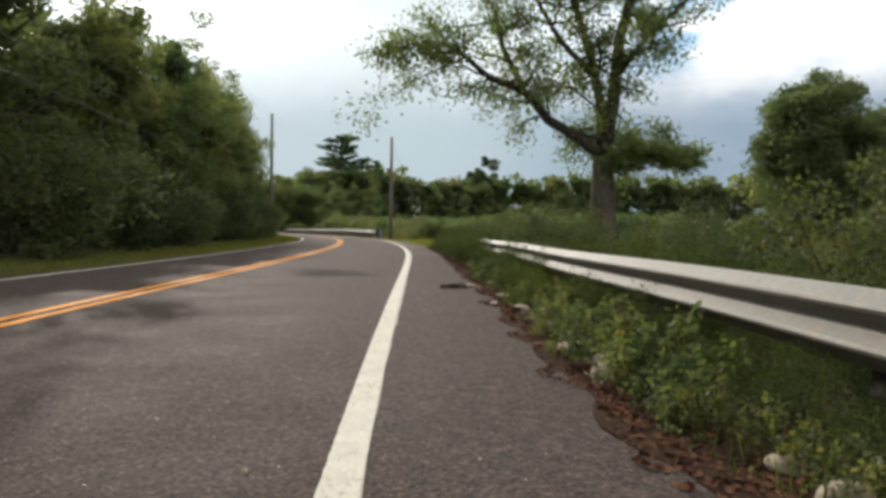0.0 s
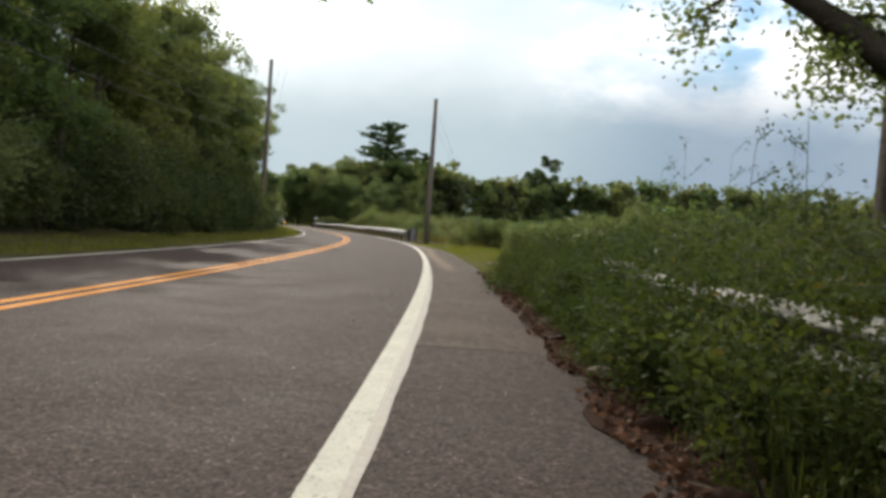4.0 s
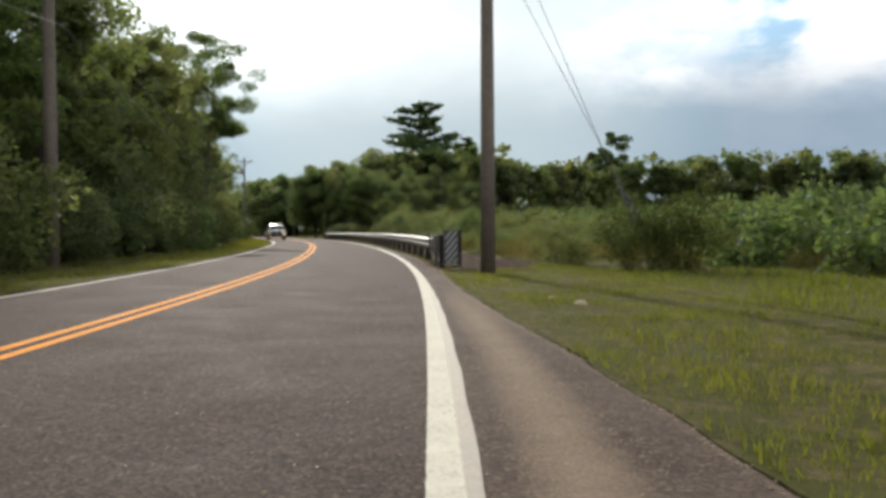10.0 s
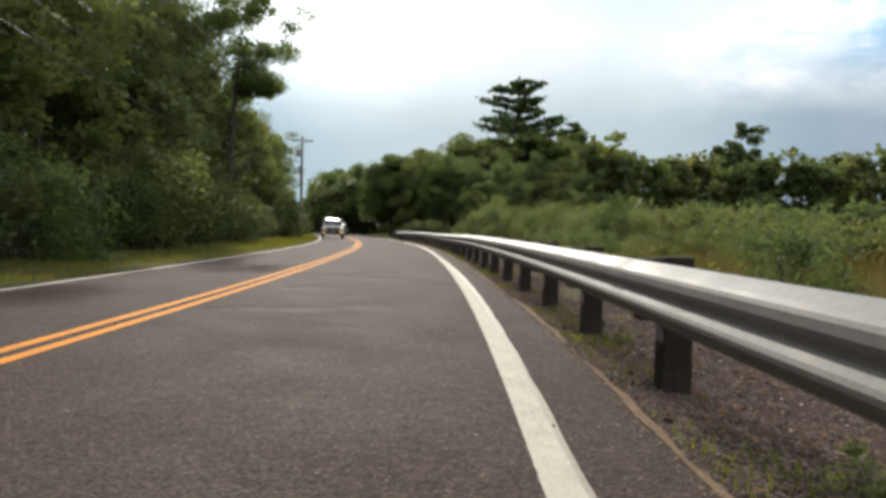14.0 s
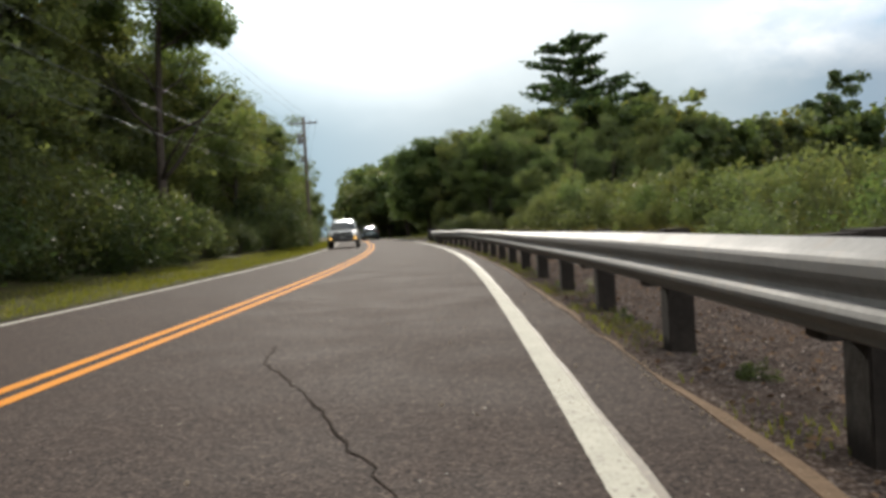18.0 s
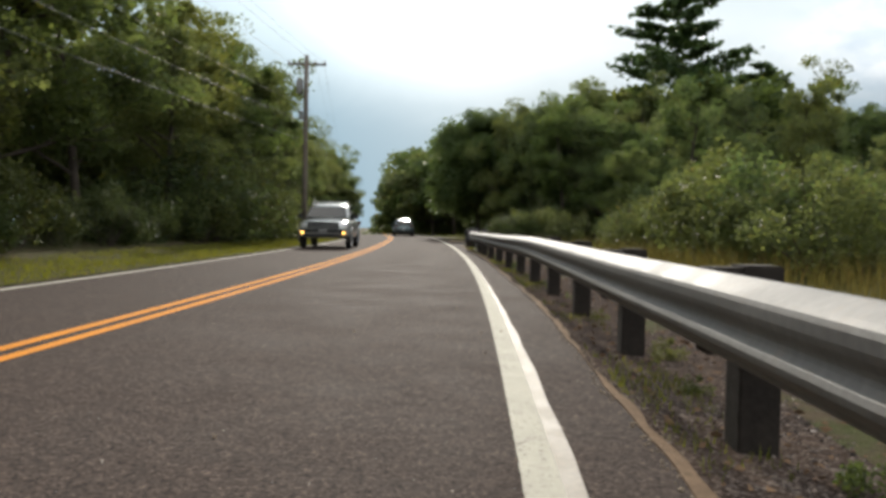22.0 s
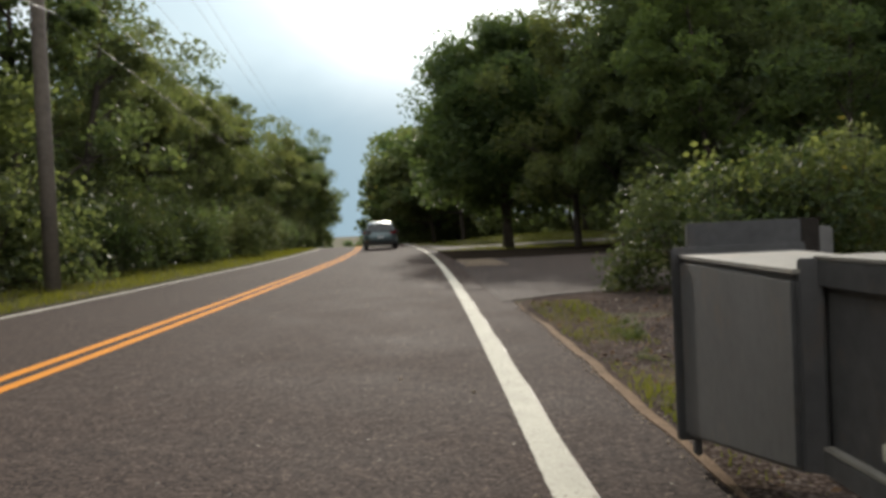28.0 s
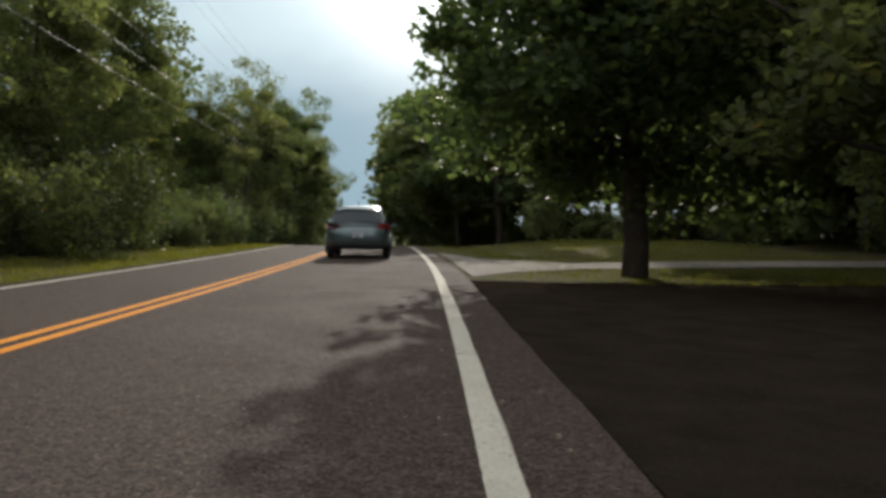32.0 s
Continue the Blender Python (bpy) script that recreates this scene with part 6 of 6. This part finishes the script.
plant(UNDERGROWTH + BUSHES[2:3], [(165.3, 5.9, 0.7), (165.8, 6.3, 0.85), (166.2, 6.9, 0.9), (165.0, 6.9, 0.85), (165.6, 7.6, 1.0), (164.5, 8.0, 0.9), (166.8, 8.0, 1.0), (162.5, 8.6, 1.0)], "glossy green bush at the driveway's corner", "shrub", "bushes at the driveway", rng, 0.95, 1.05)
plant(UNDERGROWTH, [(s + rng.uniform(-1, 1), 7.2 + rng.uniform(0, 2.5), rng.uniform(0.45, 0.85)) for s in np.arange(3, 46, 1.2)], "tangled green bush behind the old rail", "shrub", "bushes behind the old rail", rng)
plant(WEEDS, [(s + rng.uniform(-0.3, 0.3), 5.0 + abs(rng.normal(0, 0.3)) + 0.25 * float(1 - smooth(12, 20, s)), rng.uniform(0.5, 0.9) + 0.55 * float(smooth(14, 24, s)) * float(1 - smooth(40, 46, s))) for s in np.arange(5, 46, 0.44) if not (21.5 < s < 28.5 and int(s * 3.4) % 2)], "leafy green weed on the overgrown shoulder", "weed", "roadside weeds", rng)
plant(WEEDS, [(s + rng.uniform(-0.2, 0.2), 5.12 + rng.uniform(-0.1, 0.3), rng.uniform(0.6, 1.15) + 0.35 * float(smooth(27, 31, s))) for s in np.arange(26.8, 45, 0.36)], "leafy green weed growing over the old rail", "weed", "roadside weeds", rng)
plant(UNDERGROWTH, [(s + rng.uniform(-0.4, 0.4), 5.9 + rng.uniform(0, 0.9), rng.uniform(0.5, 0.72)) for s in np.arange(25, 44, 1.1)], "tangled green bush over the old rail", "shrub", "bushes behind the old rail", rng)
plant(WEEDS, [(s + rng.uniform(-0.3, 0.3), 5.75 + rng.uniform(0, 1.3), rng.uniform(0.8, 1.5)) for s in np.arange(9, 46, 0.58)], "tall leafy weed round the old rail", "weed", "roadside weeds", rng)
plant(PALE_WEEDS, [(s + rng.uniform(-1, 1), 4.25 + rng.uniform(-0.1, 0.3), rng.uniform(0.2, 0.38)) for s in np.arange(83, 164, 2.2)], "small green weed at the foot of the guardrail", "weed", "weeds under the guardrail", rng)
plant(PALE_WEEDS, [(s, 4.72 + 0.1 * (i % 3), 0.3 + 0.12 * (i % 4)) for i, s in enumerate((8.2, 9.6, 10.0, 10.4, 10.7, 11.6, 12.8, 13.2, 14.3, 16.0, 18.2, 20.4, 23.5, 27.8, 30.2))], "yellow-green broad-leaved weed among stones", "weed", "weeds among the stones", rng)
plant(WEEDS, [(79.4, 8.4, 2.4), (79.6, 8.7, 3.2), (79.2, 8.6, 1.8), (79.5, 9.0, 2.6)], "climbing vine round a guy wire's foot", "vine", "vines on the guy wire", rng, 0.95, 1.05)


plant(PALE_WEEDS, [(7.0 + 0.42 * i + rng.uniform(-0.2, 0.2), 4.72 + rng.uniform(0, 0.5), rng.uniform(0.35, 0.75)) for i in range(34)], "yellow-green broad-leaved weed at the asphalt edge", "weed", "weeds among the stones", rng)


def tall_stalk(s, d, tall, seed):
    """A thin dry weed stalk with sparse side sprigs and seed heads."""
    r = np.random.default_rng(seed)
    pieces, tips = [], []
    pts, rr = limb(r, (0, 0, 0), (0, 0, 1), tall, 0.009, 0.08, 6, 0.5)
    pieces.append(tube(pts, rr, 4))
    for k in range(9):
        q = pts[2 + k % 5]
        a = r.uniform(0, 6.28)
        p2, r2 = limb(r, q, (math.cos(a), math.sin(a), 0.7), tall * r.uniform(0.08, 0.2), 0.004, 0.2, 3)
        pieces.append(tube(p2, r2, 3))
        tips += p2[1:]
    c = np.concatenate([np.array(t) + r.normal(0, 0.03, (6, 3)) for t in tips])
    ob = empty("tall_weed", label="tall thin weed stalk with sparse sprigs", category="weed", group="tall weed stalks")
    put("stalk", mesh_of("stalk", *join(pieces), MEADOW), ob)
    tagged(put("foliage", leaves_mesh("foliage", c, r.uniform(0.010, 0.026, len(c)), HERB_LEAF, r, 0.8, 2.0), ob), kind="stuff")
    place(ob, s, d)


for i, (s, d, h) in enumerate(((17, 6.2, 1.9), (20, 6.6, 2.1), (33.6, 5.6, 1.7), (34.4, 6.4, 2.1), (36.0, 6.9, 2.0), (37.2, 5.9, 1.8), (38.3, 6.6, 2.2), (31.5, 6.2, 1.9), (39.5, 7.4, 2.3), (29, 6.0, 1.8), (41, 6.2, 1.7), (27, 6.4, 1.9), (35.2, 7.6, 2.4))):
    tall_stalk(s, d, h, 300 + i)
PINE = place(pine("pine_tree", 5, 22.4, 8.6, 9.0, 14000, 0.35), 203.3, 27.5)
tagged(PINE, "tall layered pine standing above the tree line", "pine")
x, y, z = spot(204.2, 35.7)
p2 = pine("pine_tree", 6, 17.3, 4.0, 6.5, 4600, 0.22)
p2.location = (x, y, -0.1)
tagged(p2, "slender pointed pine beside the taller one", "pine")
p3 = broadleaf("pine_tree", 23, 23.0, 7.6, 4.0, 0.42, 15000, PINE_LEAF, 0.35, 80, 0.8, 0.45)
p3.location = (-29.4, 249.5, -0.1)
tagged(p3, "distant round-headed pine with clumped branches beyond the field", "pine")


def spreading_tree():
    """The big forked tree by the start: explicit main limbs, leafy sprays along them, sky between."""
    r = np.random.default_rng(44)
    base = Vector(spot(43.7, 12.3))
    fork = Vector((9.66, 47.05, 4.3))
    limbs = [([base - Vector((0, 0, 0.3)), base + Vector((0.05, 0, 0.6)), base.lerp(fork, 0.55), fork], [0.85, 0.62, 0.52, 0.48]),
             ([fork, Vector((8.6, 46.8, 5.1)), Vector((7.2, 46.4, 5.9)), Vector((6.2, 45.9, 7.1)), Vector((4.6, 45.0, 7.7)), Vector((3.2, 44.2, 8.9)), Vector((1.6, 43.4, 8.9)), Vector((0.4, 42.7, 8.2))], [0.30, 0.26, 0.22, 0.18, 0.14, 0.10, 0.06, 0.025]),
             ([Vector((6.2, 45.9, 7.1)), Vector((5.2, 45.6, 9.0)), Vector((4.9, 45.2, 10.6)), Vector((3.6, 44.8, 12.4))], [0.16, 0.13, 0.09, 0.03]),
             ([fork + Vector((-0.3, -0.1, 3.4)), fork + Vector((-2.0, -0.6, 5.2)), fork + Vector((-3.4, -0.8, 7.6)), fork + Vector((-4.0, -1.2, 9.4))], [0.15, 0.12, 0.08, 0.03]),
             ([fork + Vector((0.5, 0.1, 3.6)), fork + Vector((2.0, 0.3, 5.6)), fork + Vector((3.6, 0.2, 7.0)), fork + Vector((5.0, 0.0, 7.6))], [0.16, 0.12, 0.08, 0.03]),
             ([fork, fork + Vector((-0.15, 0, 2.2)), fork + Vector((-0.6, -0.3, 4.6)), fork + Vector((-1.6, -0.6, 7.4)), fork + Vector((-2.4, -0.8, 10))], [0.26, 0.22, 0.18, 0.13, 0.05]),
             ([fork, fork + Vector((0.4, 0.1, 2.4)), fork + Vector((0.6, 0.2, 5.2)), fork + Vector((1.3, 0.3, 8.2)), fork + Vector((1.5, 0.2, 11.5))], [0.34, 0.30, 0.24, 0.16, 0.06]),
             ([fork - Vector((0, 0, 0.6)), fork + Vector((1.6, 0.5, 0.1)), fork + Vector((2.8, 0.8, 0.2)), fork + Vector((4.2, 1.0, -0.1))], [0.2, 0.15, 0.1, 0.04])]
    pieces = [tube(p, w, 10) for p, w in limbs]
    centres = []
    for j, (p, w) in enumerate(limbs[1:]):
        for i in range(1, len(p)):
            for k in range(5):
                q = p[i - 1].lerp(p[i], r.random())
                way = Vector(r.normal(0, 1, 3))
                way.z = abs(way.z) * 0.6 - (0.45 if j == 0 else 0.15)
                if i == 1 and j in (0, 4, 5) and k > 1:
                    continue
                reach = r.uniform(1.4, 3.6) * (0.55 if j == len(limbs) - 2 else 1.0)
                a, ra = limb(r, q, way, reach, min(w[i], 0.09) * 0.8, 0.35, 5, 0.0)
                pieces.append(tube(a, ra, 5))
                for m in range(3):
                    b, rb = limb(r, a[2 + m], Vector(r.normal(0, 1, 3)), reach * 0.45, ra[2 + m] * 0.6, 0.3, 3, -0.1)
                    pieces.append(tube(b, rb, 4))
                    for t in b[1:] + a[3 + m // 2:]:
                        n = int(r.integers(9, 24)) * (2 if j == len(limbs) - 2 else 1)
                        centres.append(np.array(t) + r.normal(0, 0.33, (n, 3)) * np.array([1, 1, 0.7]) - np.array([0, 0, 0.12]))
    c = np.concatenate(centres)
    ob = empty("spreading_tree", label="large spreading tree with a forked dark trunk", category="tree")
    put("trunk", mesh_of("trunk", *join(pieces), BARK, True), ob)
    put("crown", leaves_mesh("crown", c, r.uniform(0.075, 0.15, len(c)), TREE_LEAF, r, 0.6, 1.5, 0.2, 0.15), ob)


spreading_tree()


# ---- grass, gravel and litter ----
def scatter(n, s0, s1, da, db, rng, zoff=-0.01):
    s = rng.uniform(s0, s1, n)
    a = da(s) if callable(da) else da
    b = db(s) if callable(db) else db
    d = a + (b - a) * rng.random(n)
    x, y = at(s, d)
    return np.stack([x, y, height(s, d) + zoff], 1), s, d


rng = np.random.default_rng(55)


def grass(name, n, s0, s1, da, db, hmin, hmax, width, mat, label, clump=0.5, lean=0.5):
    p, s, d = scatter(n, s0, s1, da, db, rng)
    k = 0.55 + 0.45 * np.sin(p[:, 0] * 2.1 + np.sin(p[:, 1] * 1.3) * 2) * np.sin(p[:, 1] * 1.7 + 1)
    keep = rng.random(n) > clump * (1 - k)
    p, k = p[keep], k[keep]
    h = rng.uniform(hmin, hmax, len(p)) * (0.6 + 0.6 * k)
    tagged(put(name, blades_mesh(name, p, h, width * rng.uniform(0.6, 1.3, len(p)), mat, rng, lean)), label, "grass", kind="stuff")


grass("verge_grass", 62000, 0, 120, -5.9, -3.05, 0.05, 0.16, 0.016, GRASS, "bright green grass strip beside the road")
grass("verge_grass", 52000, 120, 222, -6.0, -3.05, 0.06, 0.18, 0.018, GRASS, "bright green grass strip beside the road")
grass("verge_grass", 100000, 44, 83, lambda s: edge_right(s) + 0.04 + 2.7 * smooth(78.8, 83, s), 7.6, 0.03, 0.12, 0.011, GRASS, "mown green grass on the wide verge", 1.0)
grass("verge_grass", 36000, 44, 79.5, 7.4, 12, 0.06, 0.22, 0.018, GRASS, "longer grass at the back of the verge", 0.6)
grass("rail_grass", 34000, 78, 160, lambda s: edge_right(s) + 0.07, lambda s: edge_right(s) + 0.5, 0.025, 0.11, 0.008, GRASS, "sparse grass tufts under the guardrail", 1.5)
grass("shoulder_grass", 22000, 0, 46, lambda s: edge_right(s) + 0.2, 6.8, 0.06, 0.24, 0.009, HERB_LEAF, "rough grass on the overgrown shoulder", 0.9)
grass("shoulder_grass", 36000, 14, 46, lambda s: edge_right(s) + 0.3 + 0.75 * smooth(20, 22, s) * (1 - smooth(28, 30, s)), 7.6, 0.25, 0.75, 0.008, HERB_LEAF, "tall dark herbage round the old rail", 0.9, 0.4)
grass("rail_grass", 9000, 156.5, 165, lambda s: edge_right(s) + 0.1, lambda s: edge_right(s) + 0.75, 0.02, 0.085, 0.008, GRASS, "low grass tufts past the guardrail", 1.2)
grass("meadow_grass", 95000, 62, 170, lambda s: 6.9 + 5.0 * (1 - smooth(80, 86, s)), 20, 0.3, 0.9, 0.012, MEADOW, "tall tawny meadow grass in the field", 0.6, 0.5)
grass("meadow_grass", 22000, 20, 150, 20, 46, 0.6, 1.2, 0.04, MEADOW, "tall tawny meadow grass in the field", 0.6, 0.35)
grass("lawn_grass", 60000, 191.4, 220, lambda s: edge_right(s) + 0.1, 16, 0.04, 0.10, 0.022, GRASS, "mown green lawn beside the road", 0.2)

# loose stones of the gravel bed
unit = np.array([(1, 0, 0), (0, 1, 0), (-1, 0, 0), (0, -1, 0), (0.2, 0.1, 0.9), (0, 0, -1)], float)
unit_f = np.array([(0, 1, 4), (1, 2, 4), (2, 3, 4), (3, 0, 4), (1, 0, 5), (2, 1, 5), (3, 2, 5), (0, 3, 5)])


def pebbles(name, n, s0, s1, da, db, size, mat, label, lift=0.0):
    p, s, d = scatter(n, s0, s1, da, db, rng, lift)
    verts = unit[None] * (size * rng.uniform(0.5, 1.4, (n, 1, 1))) * rng.uniform(0.5, 1.2, (n, 1, 3)) + rng.normal(0, size * 0.12, (n, len(unit), 3)) + p[:, None]
    faces = (unit_f[None] + (np.arange(n) * len(unit))[:, None, None]).reshape(-1, 3)
    tagged(put(name, mesh_of(name, verts.reshape(-1, 3), faces, mat)), label, "gravel", kind="stuff")


PEBBLE, pb = material("mixed grey and rusty pebbles", 0.9, 0.0, 0.1)
geo = PEBBLE.node_tree.nodes.new("ShaderNodeNewGeometry")
link(PEBBLE, mixed(PEBBLE, ramp(PEBBLE, geo.outputs["Random Per Island"], [(0.0, (0.04, 0.033, 0.03)), (0.45, (0.10, 0.082, 0.072)), (0.8, (0.20, 0.165, 0.145)), (0.93, (0.20, 0.12, 0.075)), (1.0, (0.48, 0.42, 0.37))]), tex_tint(PEBBLE, 60), 1.0, "MULTIPLY"), pb.inputs["Base Color"])
pebbles("gravel_stones", 50000, 80, 165, lambda s: edge_right(s) + 0.12, 6.2, 0.0095, PEBBLE, "loose grey gravel behind the guardrail", 0.016)
pebbles("edge_gravel", 13000, 44, 165, lambda s: edge_right(s) - 0.06, lambda s: edge_right(s) + 0.2, 0.008, STONE, "fine tan grit along the asphalt edge", 0.012)
pebbles("litter_stones", 700, 0, 46, lambda s: edge_right(s) - 0.05, lambda s: edge_right(s) + 0.6, 0.02, STONE, "small tan stones along the shoulder")
p, s, d = scatter(19000, 2, 46, lambda s: edge_right(s) - 0.10 + 0.08 * np.sin(s * 5.1) * np.sin(s * 1.3), lambda s: edge_right(s) + 0.75, rng, 0.02)
tagged(put("dry_leaves", leaves_mesh("dry_leaves", p, rng.uniform(0.016, 0.042, len(p)), RUST_LEAF, rng, 0.15, 1.6, 0.2)), "dry brown leaves and twigs along the shoulder", "leaf litter", kind="stuff")
p, s, d = scatter(7000, 79.5, 165, lambda s: edge_right(s) + 0.1, 6.2, rng, 0.035)
tagged(put("dry_leaves", leaves_mesh("dry_leaves", p, rng.uniform(0.016, 0.04, len(p)), DRY_LEAF, rng, 0.15, 1.6, 0.2)), "dry brown leaves on the gravel", "leaf litter", kind="stuff")


def boulder(s, d, sx, sy, sz, turn, seed, name="stone", label="tan rounded stone at the asphalt's edge", mat=STONE):
    bm = bmesh.new()
    bmesh.ops.create_icosphere(bm, subdivisions=3, radius=0.5)
    for v in bm.verts:
        v.co *= 1 + 0.28 * noise.noise(v.co * 2.2 + Vector((seed, 0, 0))) + 0.08 * noise.noise(v.co * 7 + Vector((0, seed, 0)))
        v.co = Vector((v.co.x * sx, v.co.y * sy, v.co.z * sz))
    ob = part(name, bm, mat, None, label, True)
    x, y, z = spot(s, d)
    ob.matrix_world = pose(x, y, z + sz * 0.25, 0, 0, turn)
    tagged(ob, label, "stone" if name == "stone" else "soil", "stones along the shoulder" if name == "stone" else "clods along the shoulder")


for i, (s, d, a, b, c) in enumerate(((10.9, 4.72, 0.24, 0.2, 0.16), (11.4, 4.78, 0.2, 0.34, 0.12), (9.0, 4.95, 0.16, 0.2, 0.1), (8.6, 4.95, 0.2, 0.2, 0.12), (12.2, 4.7, 0.18, 0.4, 0.08), (13.6, 4.75, 0.2, 0.26, 0.10), (15.2, 4.72, 0.16, 0.24, 0.1), (17.0, 4.7, 0.14, 0.2, 0.1), (19.6, 4.85, 0.22, 0.3, 0.14), (21.8, 4.75, 0.2, 0.22, 0.14), (22.5, 4.8, 0.14, 0.16, 0.1), (25.2, 4.95, 0.2, 0.3, 0.14), (26.6, 4.8, 0.15, 0.2, 0.1), (33.5, 4.7, 0.14, 0.2, 0.08), (53.4, 5.3, 0.2, 0.16, 0.1), (54.2, 5.6, 0.16, 0.2, 0.09), (71.5, 5.2, 0.18, 0.2, 0.1), (72.4, 5.0, 0.12, 0.15, 0.08))):
    boulder(s, d, a, b, c, 37 * i, i * 3.1)

for i in range(26):
    s = 7.5 + i * 1.1 + rng.uniform(-0.3, 0.3)
    boulder(s, float(edge_right(s)) + rng.uniform(0.08, 0.3), rng.uniform(0.08, 0.2), rng.uniform(0.12, 0.3), rng.uniform(0.05, 0.11), rng.uniform(0, 180), 40 + i * 1.7, "soil_clod", "reddish-brown clod of soil and rotted leaves", LITTER)
# pale flower heads in the herbage
p, s, d = scatter(70, 17, 46, 5.0, 7.4, rng, 0.0)
p[:, 2] += rng.uniform(0.3, 0.75, len(p))
tagged(put("wild_flowers", leaves_mesh("wild_flowers", np.repeat(p, 4, 0) + rng.normal(0, 0.012, (len(p) * 4, 3)), rng.uniform(0.012, 0.024, len(p) * 4), OLD_STEEL, rng, 0.4, 1.1, 0.2)), "tiny whitish flower heads among weeds", "wild flowers", kind="stuff")
# litter on the shoulder: a crushed white scrap, a pale stick, a dark tuft
bm = bmesh.new()
bmesh.ops.create_icosphere(bm, subdivisions=2, radius=0.045)
for v in bm.verts:
    v.co *= 1 + 0.5 * noise.noise(v.co * 40)
    v.co.z *= 0.5
scrap = part("litter_scrap", bm, WHITE, None)
scrap.location = (*map(float, at(15.53, 4.44)), 0.02)
tagged(scrap, "crushed white scrap lying on the asphalt", "litter")
a, b = world_at(18.86, 4.34, 0.02), world_at(18.35, 4.51, 0.015)
tagged(put("stick", mesh_of("stick", *tube([a, a.lerp(b, 0.5) + Vector((0.01, 0, 0.004)), b], [0.014, 0.016, 0.012], 6), STONE, True)), "pale dry stick on the asphalt", "stick")
c = np.array((*map(float, at(18.16, 4.11)), 0.03))
tagged(put("dead_twigs", leaves_mesh("dead_twigs", c + rng.normal(0, 1, (120, 3)) * np.array([0.11, 0.07, 0.02]), rng.uniform(0.01, 0.03, 120), LITTER, rng, 0.4, 4.0)), "small dark tuft of dead twigs on asphalt", "twigs", kind="stuff")

# a broad-leaved vine hanging over the old rail, and twigs in the litter
VINE = place(shrub("rail_vine", 91, 0.75, 0.45, 0.05, 170, SHRUB_LEAF, 9, 5, 0.006), 24.2, 5.2)
tagged(VINE, "broad-leaved vine climbing over the old rail", "vine", "vines on the old rail")
plant([VINE], [(25.0, 5.12, 1.0), (25.9, 5.15, 0.9)], "broad-leaved vine climbing over the old rail", "vine", "vines on the old rail", rng, 0.95, 1.05)
pieces = []
for i in range(150):
    s, d = rng.uniform(9, 44), 0
    d = float(edge_right(s)) + rng.uniform(0.0, 0.75)
    x, y, z = spot(s, d)
    a, n = rng.uniform(0, 6.28), rng.uniform(0.05, 0.28)
    p = Vector((x, y, z + 0.02))
    q = p + Vector((math.cos(a) * n, math.sin(a) * n, rng.uniform(0, 0.06)))
    pieces.append(tube([p, (p + q) / 2 + Vector(rng.normal(0, 0.012, 3)) + Vector((0, 0, 0.012)), q], [0.004, 0.0045, 0.002], 4))
tagged(put("fallen_twigs", mesh_of("fallen_twigs", *join(pieces), STONE)), "thin pale twigs fallen in the litter", "twigs", kind="stuff")
pebbles("pale_chips", 420, 12, 46, lambda s: edge_right(s) + 0.02, lambda s: edge_right(s) + 0.7, 0.014, STONE, "pale chips scattered in the litter", 0.01)
pebbles("shoulder_grit", 5000, 42, 81, 3.55, 4.15, 0.005, STONE, "fine tan grit drifted on the shoulder", 0.003)
p, s, d = scatter(2200, 45.5, 52, 5.2, 6.7, rng, 0.03)
tagged(put("dry_leaves", leaves_mesh("dry_leaves", p, rng.uniform(0.02, 0.05, len(p)), EARTH, rng, 0.2, 2.0, 0.2)), "dry tan debris under the verge bushes", "leaf litter", kind="stuff")
pebbles("driveway_sand", 5200, 174.6, 179.3, 3.8, 4.8, 0.006, STONE, "tan sand and grit at the driveway's corner", 0.03)
